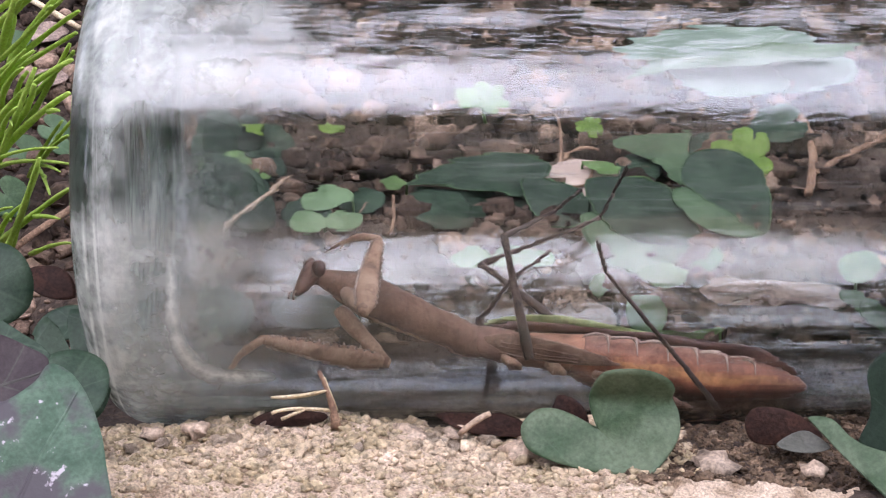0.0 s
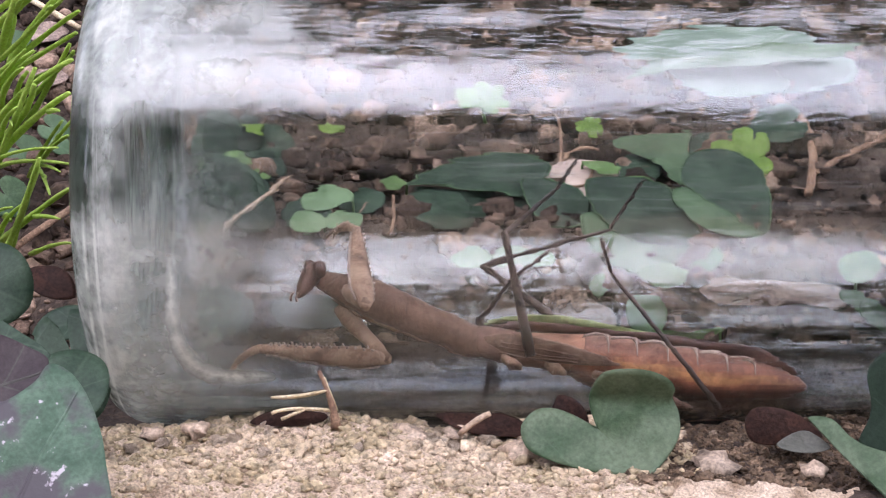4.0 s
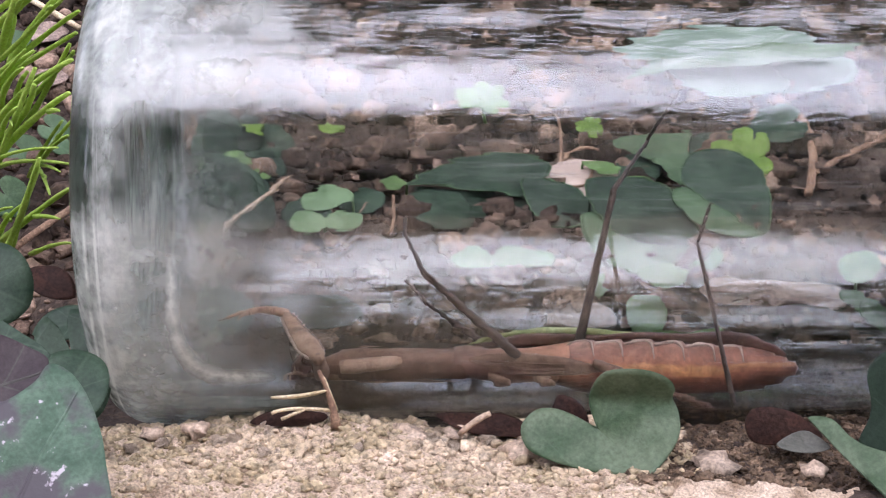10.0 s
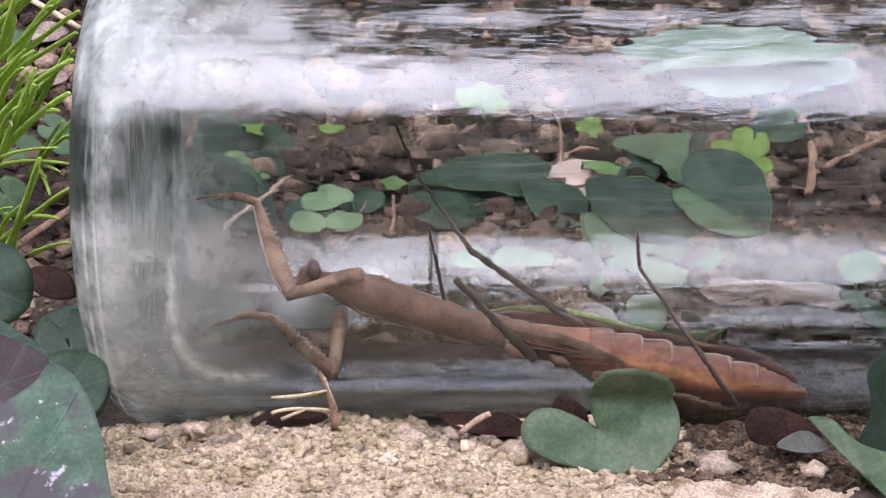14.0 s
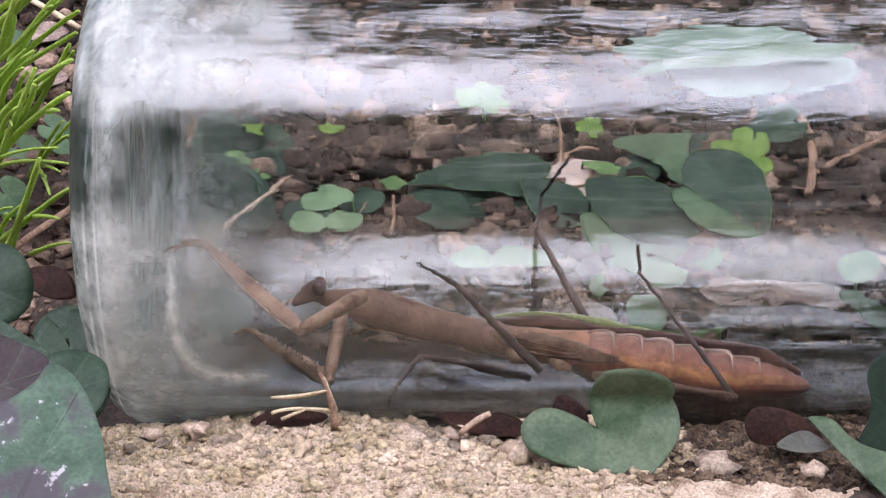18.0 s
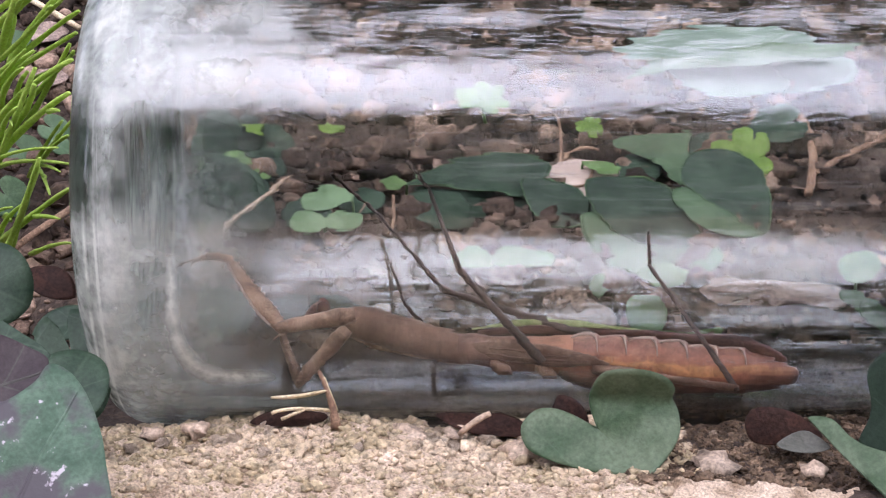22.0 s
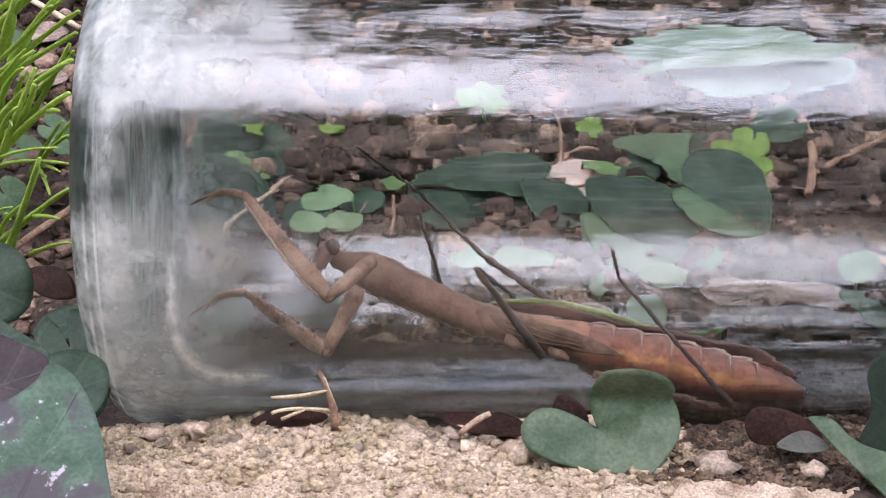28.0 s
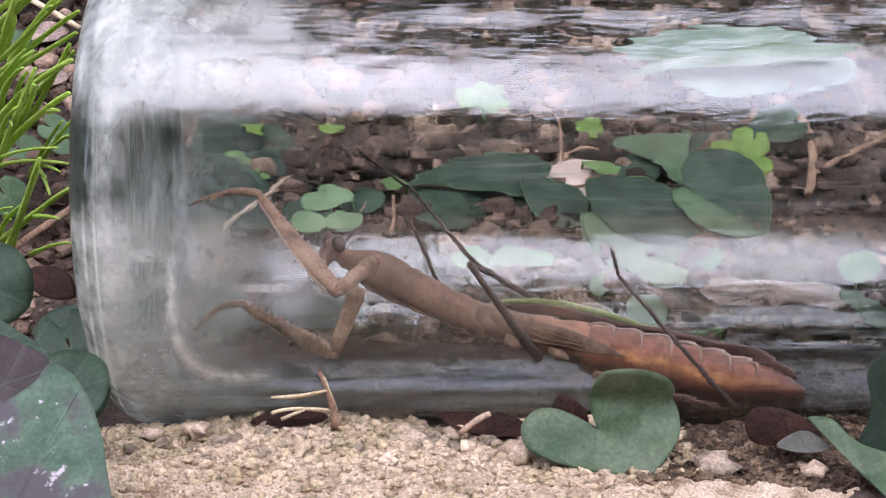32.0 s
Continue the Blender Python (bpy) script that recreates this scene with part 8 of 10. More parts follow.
    walk(PARTS["mid_near_b"], [
        (0, pose(-0.0012, -0.0014, 0.0304, -9, -5, 60)), (0.5, pose(-0.0012, -0.0014, 0.0305, -9, -6, 60)), (1, pose(-0.0012, -0.0014, 0.0306, -9, -7, 60)),
        (1.5, pose(-0.0012, -0.0014, 0.0307, -9, -9, 60)), (2, pose(-0.0012, -0.0014, 0.0308, -9, -10, 59)), (2.5, pose(-0.0016, -0.0014, 0.0307, -9, -12, 60)),
        (3, pose(-0.0020, -0.0015, 0.0306, -9, -14, 61)), (3.5, pose(-0.0016, -0.0015, 0.0307, -9, -14, 61)), (4.5, pose(-0.0007, -0.0015, 0.0310, -9, -14, 61)),
        (5.5, pose(0.0002, -0.0015, 0.0312, -9, -14, 61)), (6, pose(0.0006, -0.0015, 0.0313, -9, -14, 61)), (6.5, pose(-0.0018, -0.0197, 0.0256, -15, -17, 85)),
        (7, pose(-0.0022, -0.0195, 0.0256, -14, -17, 84)), (7.5, pose(-0.0026, -0.0165, 0.0278, -14, -8, 80)), (8, pose(-0.0082, -0.0214, 0.0199, -14, 3, 91)),
        (8.5, pose(-0.0119, -0.0177, 0.0200, -14, 8, 96)), (9, pose(-0.0152, -0.0138, 0.0192, -13, -1, 106)), (9.5, pose(-0.0161, -0.0131, 0.0186, -13, -3, 106)),
        (10, pose(-0.0153, -0.0026, 0.0239, -13, -11, 101)), (10.5, pose(0.0032, -0.0018, 0.0341, -6, -12, 59)), (11, pose(-0.0067, -0.0106, 0.0267, -6, 15, 63)),
        (11.5, pose(-0.0090, -0.0061, 0.0259, -7, 21, 61)), (11.7333, pose(-0.0035, -0.0106, 0.0274, -25, 40, 27)),
        (12, pose(0.0019, -0.0152, 0.0288, -58, 45, -20)), (12.5, pose(-0.0003, -0.0183, 0.0253, -60, 50, -23)), (13, pose(-0.0067, -0.0153, 0.0257, -7, 43, 46)),
        (13.5, pose(-0.0128, -0.0144, 0.0179, -7, 26, 46)), (14, pose(-0.0095, -0.0123, 0.0246, -3, 37, 55)), (14.5, pose(-0.0190, -0.0135, 0.0131, 42, 33, 129)),
        (15.5, pose(-0.0181, -0.0067, 0.0166, 38, 13, 120)), (16.5, pose(-0.0150, -0.0029, 0.0193, 38, -13, 124)),
        (16.75, pose(-0.0100, -0.0102, 0.0233, 42, 3, 86)), (17, pose(-0.0030, -0.0147, 0.0251, 39, 9, 56)), (17.5, pose(-0.0040, -0.0165, 0.0236, 40, 12, 64)),
        (18, pose(-0.0095, -0.0089, 0.0230, 46, 4, 102)), (18.5, pose(-0.0192, -0.0036, 0.0178, 45, 7, 99)), (19, pose(-0.0122, -0.0026, 0.0225, 44, -17, 112)),
        (19.5, pose(-0.0128, -0.0046, 0.0236, 41, 28, 79)), (20, pose(-0.0016, -0.0150, 0.0266, 33, 19, 61)), (20.2667, pose(-0.0063, -0.0087, 0.0277, 37, -5, 83)),
        (20.5, pose(-0.0109, -0.0024, 0.0288, 30, -28, 106)), (21, pose(-0.0040, -0.0015, 0.0282, 39, -37, 90)), (21.5, pose(-0.0115, -0.0023, 0.0268, 34, -7, 104)),
        (22, pose(-0.0091, -0.0020, 0.0246, 32, -36, 109)), (22.5, pose(-0.0103, -0.0021, 0.0225, 33, -24, 108)), (23, pose(-0.0088, -0.0019, 0.0249, 35, -17, 102)),
        (23.5, pose(-0.0100, -0.0022, 0.0233, 25, -31, 124)), (24, pose(-0.0117, -0.0026, 0.0226, 21, -17, 135)), (24.5, pose(-0.0064, -0.0128, 0.0262, 28, -5, 98)),
        (25, pose(-0.0081, -0.0103, 0.0259, 16, 36, 60)), (25.5, pose(-0.0078, -0.0107, 0.0260, 18, 34, 62)), (26.5, pose(-0.0072, -0.0114, 0.0263, 19, 29, 66)),
        (27.5, pose(-0.0065, -0.0120, 0.0265, 21, 25, 69)), (28, pose(-0.0062, -0.0123, 0.0266, 21, 23, 70)), (28.5, pose(-0.0064, -0.0119, 0.0266, 22, 22, 71)),
        (29, pose(-0.0065, -0.0116, 0.0266, 22, 21, 71)), (29.5, pose(-0.0066, -0.0112, 0.0266, 22, 20, 72)), (30, pose(-0.0068, -0.0108, 0.0267, 22, 20, 72)),
        (30.5, pose(-0.0069, -0.0104, 0.0267, 22, 19, 72)), (31, pose(-0.0070, -0.0100, 0.0267, 22, 18, 73)), (31.5, pose(-0.0072, -0.0095, 0.0267, 22, 17, 73)),
        (32, pose(-0.0073, -0.0090, 0.0267, 22, 17, 74)),])
    walk(PARTS["mid_near_c"], [
        (0, pose(0.0089, 0.0164, 0.0322, -20, -28, 38)), (0.5, pose(0.0089, 0.0163, 0.0327, -20, -30, 38)), (1, pose(0.0090, 0.0162, 0.0332, -20, -32, 38)),
        (1.5, pose(0.0091, 0.0161, 0.0338, -20, -35, 37)), (2, pose(0.0091, 0.0159, 0.0343, -20, -37, 37)), (2.5, pose(0.0085, 0.0159, 0.0349, -21, -41, 38)),
        (3, pose(0.0078, 0.0159, 0.0355, -21, -45, 39)), (3.5, pose(0.0082, 0.0159, 0.0357, -21, -45, 39)), (4.5, pose(0.0090, 0.0159, 0.0360, -21, -45, 38)),
        (5.5, pose(0.0097, 0.0159, 0.0362, -20, -45, 37)), (6, pose(0.0101, 0.0159, 0.0364, -20, -45, 37)), (6.5, pose(-0.0002, -0.0002, 0.0318, -46, -23, 84)),
        (7, pose(-0.0001, -0.0000, 0.0317, -46, -23, 84)), (7.5, pose(0.0010, 0.0035, 0.0306, -45, -6, 80)), (8, pose(-0.0084, -0.0010, 0.0189, -46, -12, 85)),
        (8.5, pose(-0.0139, 0.0025, 0.0172, -48, -4, 98)), (9, pose(-0.0209, 0.0058, 0.0196, -48, -1, 107)), (9.5, pose(-0.0219, 0.0065, 0.0195, -48, 3, 108)),
        (10, pose(-0.0191, 0.0171, 0.0279, -47, -11, 91)), (10.2667, pose(-0.0027, 0.0162, 0.0332, -34, -36, 55)), (10.5, pose(0.0136, 0.0153, 0.0385, 2, -45, 1)),
        (10.75, pose(0.0078, 0.0103, 0.0300, -23, -11, 48)), (11, pose(0.0022, 0.0071, 0.0214, -21, 21, 61)), (11.5, pose(0.0003, 0.0107, 0.0186, -28, 33, 47)),
        (12, pose(0.0156, -0.0201, 0.0144, -38, 47, 32)), (12.5, pose(0.0117, -0.0234, 0.0096, -17, 39, 63)), (13, pose(0.0037, -0.0046, 0.0117, -9, 20, 79)),
        (13.5, pose(-0.0000, -0.0011, 0.0089, -9, 21, 79)), (14, pose(0.0000, 0.0012, 0.0124, -13, 28, 70)), (14.1667, pose(-0.0099, 0.0008, 0.0090, 13, 61, 111)),
        (14.3333, pose(-0.0198, 0.0004, 0.0055, 89, 57, -159)), (14.5, pose(-0.0298, -0.0000, 0.0020, 107, 22, -124)),
        (15, pose(-0.0290, 0.0053, 0.0070, 87, 21, -174)), (15.5, pose(-0.0282, 0.0106, 0.0119, 75, 7, 140)), (16.5, pose(-0.0262, 0.0137, 0.0238, 75, -8, -177)),
        (16.6333, pose(-0.0174, 0.0120, 0.0231, 78, -1, 148)), (16.75, pose(-0.0086, 0.0102, 0.0223, 76, 7, 114)), (17, pose(0.0084, 0.0020, 0.0219, 66, 13, 57)),
        (17.5, pose(0.0049, 0.0015, 0.0194, 63, -31, 81)), (18, pose(-0.0139, 0.0111, 0.0217, 57, 2, 106)), (18.5, pose(-0.0222, 0.0165, 0.0154, 57, 3, 108)),
        (19, pose(-0.0196, 0.0155, 0.0286, 57, -41, 107)), (19.25, pose(-0.0145, 0.0179, 0.0206, 63, -4, 90)), (19.5, pose(-0.0093, 0.0131, 0.0140, 60, 28, 76)),
        (20, pose(0.0079, 0.0018, 0.0199, 58, 18, 70)), (20.5, pose(-0.0159, 0.0149, 0.0386, 56, -26, 99)), (21, pose(-0.0039, 0.0148, 0.0406, 45, -32, 121)),
        (21.5, pose(-0.0165, 0.0174, 0.0294, 10, -58, 169)), (22, pose(-0.0144, 0.0137, 0.0367, 36, -38, 134)), (22.5, pose(-0.0160, 0.0158, 0.0307, 9, -47, 173)),
        (23, pose(-0.0129, 0.0172, 0.0310, 10, -51, 172)), (23.5, pose(-0.0200, 0.0123, 0.0338, 24, -39, 152)), (23.75, pose(-0.0228, 0.0121, 0.0312, 37, -15, 123)),
        (24, pose(-0.0255, 0.0112, 0.0286, 39, 4, 111)), (24.5, pose(-0.0094, 0.0074, 0.0280, 38, 2, 101)), (25, pose(0.0001, 0.0041, 0.0138, 23, 44, 65)),
        (25.5, pose(0.0001, 0.0044, 0.0146, 24, 41, 66)), (26.5, pose(0.0001, 0.0049, 0.0162, 25, 35, 68)), (27.5, pose(0.0001, 0.0054, 0.0178, 25, 29, 69)),
        (28, pose(0.0001, 0.0055, 0.0186, 26, 27, 70)), (28.5, pose(-0.0001, 0.0060, 0.0189, 25, 27, 68)), (29, pose(-0.0003, 0.0065, 0.0192, 24, 27, 65)),
        (29.5, pose(-0.0006, 0.0070, 0.0195, 22, 27, 63)), (30, pose(-0.0008, 0.0076, 0.0198, 21, 28, 60)), (30.5, pose(-0.0010, 0.0081, 0.0200, 20, 28, 58)),
        (31, pose(-0.0013, 0.0086, 0.0203, 19, 28, 55)), (31.5, pose(-0.0015, 0.0092, 0.0206, 17, 28, 52)), (32, pose(-0.0017, 0.0098, 0.0209, 16, 29, 49)),])
    walk(PARTS["mid_far_a"], [
        (0, pose(0.0022, 0.0050, 0.0054, -157, -9, 110)), (8, pose(0.0022, 0.0050, 0.0054, -157, -9, 110)), (8.5, pose(0.0017, 0.0050, 0.0054, -157, -10, 113)),
        (9, pose(0.0012, 0.0050, 0.0054, -158, -12, 116)), (9.5, pose(0.0012, 0.0050, 0.0054, -158, -10, 118)), (10, pose(0.0012, 0.0050, 0.0054, -159, -9, 121)),
        (10.5, pose(0.0012, 0.0050, 0.0054, -159, -8, 125)), (11, pose(0.0032, 0.0030, 0.0096, -160, -9, 133)), (11.5, pose(0.0037, 0.0030, 0.0096, -160, -9, 133)),
        (12, pose(0.0042, 0.0030, 0.0096, -160, -9, 133)), (12.5, pose(0.0032, 0.0030, 0.0096, -160, -9, 133)), (13, pose(0.0032, 0.0030, 0.0096, -160, -9, 133)),
        (13.5, pose(0.0032, 0.0030, 0.0096, -160, -9, 133)), (14, pose(0.0032, 0.0030, 0.0096, -160, -9, 133)), (14.5, pose(0.0032, 0.0030, 0.0096, -160, -9, 133)),
        (15.5, pose(0.0027, 0.0050, 0.0046, -160, 1, 153)), (16.5, pose(0.0022, 0.0050, 0.0054, -159, -12, 145)), (17, pose(0.0027, 0.0050, 0.0049, -158, -5, 134)),
        (17.5, pose(0.0032, 0.0050, 0.0044, -158, -2, 136)), (18, pose(0.0033, 0.0050, 0.0023, -159, -5, 154)), (18.5, pose(0.0032, 0.0050, 0.0044, -156, -7, 129)),
        (19, pose(0.0032, 0.0050, 0.0044, -156, -5, 126)), (19.5, pose(0.0032, 0.0050, 0.0047, -156, -4, 126)), (20, pose(0.0032, 0.0050, 0.0050, -156, -2, 126)),
        (20.5, pose(0.0032, 0.0050, 0.0054, -156, -1, 126)), (21, pose(0.0032, 0.0050, 0.0044, -156, -5, 130)), (21.5, pose(0.0032, 0.0050, 0.0044, -156, -5, 130)),
        (22, pose(0.0032, 0.0050, 0.0044, -157, -6, 140)), (22.5, pose(0.0032, 0.0050, 0.0044, -157, -5, 138)), (23, pose(0.0032, 0.0050, 0.0044, -157, -5, 138)),
        (23.5, pose(0.0032, 0.0050, 0.0042, -158, 1, 152)), (24, pose(0.0032, 0.0030, 0.0110, -157, -9, 133)), (24.5, pose(0.0032, 0.0030, 0.0110, -157, -9, 133)),
        (25, pose(0.0032, 0.0030, 0.0110, -157, -9, 133)), (25.5, pose(0.0032, 0.0030, 0.0110, -157, -9, 133)), (26.5, pose(0.0032, 0.0030, 0.0110, -157, -9, 133)),
        (27.5, pose(0.0032, 0.0030, 0.0110, -157, -9, 133)), (28, pose(0.0032, 0.0030, 0.0110, -157, -9, 133)), (30, pose(0.0032, 0.0030, 0.0110, -157, -9, 133)),
        (32, pose(0.0032, 0.0030, 0.0110, -157, -9, 133))])
    walk(PARTS["mid_far_b"], [
        (0, pose(-0.0049, 0.0250, 0.0087, 56, -37, -68)), (8, pose(-0.0049, 0.0250, 0.0087, 56, -37, -68)), (8.5, pose(-0.0064, 0.0245, 0.0092, 68, -30, -90)),
        (9, pose(-0.0079, 0.0240, 0.0098, 76, -22, -108)), (9.5, pose(-0.0087, 0.0237, 0.0091, 76, -23, -108)), (10, pose(-0.0098, 0.0232, 0.0087, 75, -24, -107)),
        (10.5, pose(-0.0109, 0.0225, 0.0083, 75, -25, -105)), (11, pose(-0.0114, 0.0184, 0.0128, 75, -44, -105)), (11.5, pose(-0.0109, 0.0184, 0.0128, 75, -46, -105)),
        (12, pose(-0.0104, 0.0184, 0.0128, 76, -47, -106)), (12.5, pose(-0.0114, 0.0184, 0.0128, 74, -46, -104)), (13, pose(-0.0114, 0.0184, 0.0128, 75, -46, -105)),
        (13.5, pose(-0.0114, 0.0184, 0.0128, 73, -44, -102)), (14, pose(-0.0114, 0.0184, 0.0128, 70, -42, -98)), (14.5, pose(-0.0114, 0.0184, 0.0128, 70, -42, -98)),
        (15.5, pose(-0.0164, 0.0149, 0.0042, 68, -52, -88)), (16.5, pose(-0.0150, 0.0171, 0.0099, 81, -41, -106)), (17, pose(-0.0121, 0.0205, 0.0068, 65, -39, -81)),
        (17.5, pose(-0.0122, 0.0199, 0.0052, 43, -32, -44)), (17.75, pose(-0.0145, 0.0170, 0.0047, 58, -14, -79)), (18, pose(-0.0160, 0.0144, 0.0042, 59, 6, -105)),
        (18.2667, pose(-0.0131, 0.0179, 0.0055, 58, -12, -79)), (18.5, pose(-0.0103, 0.0215, 0.0069, 48, -27, -51)), (19, pose(-0.0093, 0.0224, 0.0061, 55, -27, -66)),
        (19.5, pose(-0.0094, 0.0224, 0.0060, 53, -27, -62)), (20, pose(-0.0094, 0.0224, 0.0059, 52, -27, -58)), (20.5, pose(-0.0094, 0.0224, 0.0058, 50, -27, -54)),
        (21, pose(-0.0104, 0.0215, 0.0062, 53, -24, -63)), (21.5, pose(-0.0104, 0.0215, 0.0062, 53, -27, -61)), (22, pose(-0.0132, 0.0187, 0.0065, 77, -32, -109)),
        (22.5, pose(-0.0127, 0.0193, 0.0063, 74, -31, -103)), (23, pose(-0.0126, 0.0194, 0.0064, 70, -29, -96)), (23.5, pose(-0.0157, 0.0151, 0.0040, 62, -41, -81)),
        (24, pose(-0.0114, 0.0184, 0.0142, 84, -45, -112)), (24.5, pose(-0.0114, 0.0184, 0.0142, 79, -43, -106)), (25, pose(-0.0114, 0.0184, 0.0142, 76, -40, -100)),
        (25.5, pose(-0.0114, 0.0184, 0.0142, 76, -41, -101)), (26.5, pose(-0.0114, 0.0184, 0.0142, 77, -43, -102)), (27.5, pose(-0.0114, 0.0184, 0.0142, 77, -44, -103)),
        (28, pose(-0.0114, 0.0184, 0.0142, 78, -45, -103)), (30, pose(-0.0114, 0.0184, 0.0142, 79, -43, -105)), (32, pose(-0.0114, 0.0184, 0.0142, 80, -42, -107))])
    walk(PARTS["mid_far_c"], [
        (0, pose(0.0013, 0.0098, 0.0209, -2, -36, 3)), (1, pose(0.0013, 0.0098, 0.0209, -2, -36, 3)), (2, pose(0.0013, 0.0098, 0.0209, -2, -37, 3)),
        (3, pose(0.0013, 0.0098, 0.0209, -2, -37, 3)), (3.5, pose(0.0013, 0.0098, 0.0209, -2, -37, 3)), (4.5, pose(0.0013, 0.0098, 0.0209, -2, -37, 3)),
        (5.5, pose(0.0013, 0.0098, 0.0209, -2, -37, 3)), (6.5, pose(0.0013, 0.0098, 0.0209, -2, -38, 3)), (7.5, pose(0.0013, 0.0098, 0.0209, -2, -38, 4)),
        (8, pose(0.0013, 0.0098, 0.0209, -2, -38, 4)), (8.5, pose(-0.0063, 0.0068, 0.0194, -43, -33, 65)), (9, pose(-0.0139, 0.0059, 0.0175, -67, -15, 125)),
        (9.5, pose(-0.0145, 0.0059, 0.0172, -66, -17, 122)), (10, pose(-0.0152, 0.0052, 0.0170, -65, -20, 119)), (10.5, pose(-0.0159, 0.0045, 0.0168, -64, -22, 117)),
        (10.75, pose(-0.0156, 0.0043, 0.0219, -100, -60, 168)), (11, pose(-0.0153, 0.0042, 0.0271, -174, -44, -105)), (11.5, pose(-0.0146, 0.0046, 0.0275, -174, -46, -105)),
        (12, pose(-0.0143, 0.0049, 0.0277, -174, -47, -106)), (12.5, pose(-0.0148, 0.0046, 0.0276, -175, -46, -104)), (13, pose(-0.0151, 0.0046, 0.0275, -174, -46, -105)),
        (13.5, pose(-0.0144, 0.0040, 0.0271, -177, -44, -102)), (14, pose(-0.0136, 0.0034, 0.0266, -179, -42, -98)), (14.5, pose(-0.0135, 0.0033, 0.0265, -180, -42, -98)),
        (15.5, pose(-0.0160, 0.0022, 0.0203, -77, -77, 138)), (16.5, pose(-0.0193, 0.0022, 0.0233, -79, -77, 141)), (17, pose(-0.0096, 0.0048, 0.0198, -12, -51, 71)),
        (17.5, pose(0.0002, 0.0078, 0.0161, 0, -8, 44)), (17.75, pose(-0.0106, -0.0025, 0.0097, 2, 16, 71)), (18, pose(-0.0212, -0.0054, 0.0019, 14, 38, 97)),
        (18.1333, pose(-0.0157, -0.0035, 0.0057, 12, 2, 91)), (18.25, pose(-0.0102, -0.0017, 0.0096, 13, -34, 85)), (18.5, pose(0.0012, 0.0073, 0.0162, 40, -79, 56)),
        (19, pose(-0.0018, 0.0057, 0.0155, 55, -75, 40)), (19.5, pose(-0.0008, 0.0063, 0.0154, 43, -78, 52)), (20, pose(0.0002, 0.0069, 0.0153, 27, -79, 69)),
        (20.5, pose(0.0013, 0.0076, 0.0151, 6, -80, 90)), (21, pose(-0.0019, 0.0049, 0.0147, 44, -77, 52)), (21.5, pose(-0.0016, 0.0055, 0.0156, 30, -80, 66)),
        (22, pose(-0.0188, 0.0022, 0.0173, -59, -69, 157)), (22.5, pose(-0.0166, 0.0021, 0.0168, -61, -67, 159)), (23, pose(-0.0143, 0.0016, 0.0164, -62, -66, 160)),
        (23.5, pose(-0.0134, -0.0001, 0.0174, -60, -67, 158)), (24, pose(-0.0169, 0.0051, 0.0288, -140, -45, -112)), (24.5, pose(-0.0155, 0.0040, 0.0282, -145, -43, -106)),
        (25, pose(-0.0142, 0.0030, 0.0275, -148, -40, -100)), (25.5, pose(-0.0144, 0.0033, 0.0278, -148, -41, -101)), (26.5, pose(-0.0145, 0.0037, 0.0281, -147, -43, -102)),
        (27.5, pose(-0.0147, 0.0041, 0.0286, -147, -44, -103)), (28, pose(-0.0148, 0.0043, 0.0287, -146, -45, -103)), (30, pose(-0.0154, 0.0040, 0.0283, -145, -43, -105)),
        (32, pose(-0.0159, 0.0038, 0.0278, -144, -42, -107))])
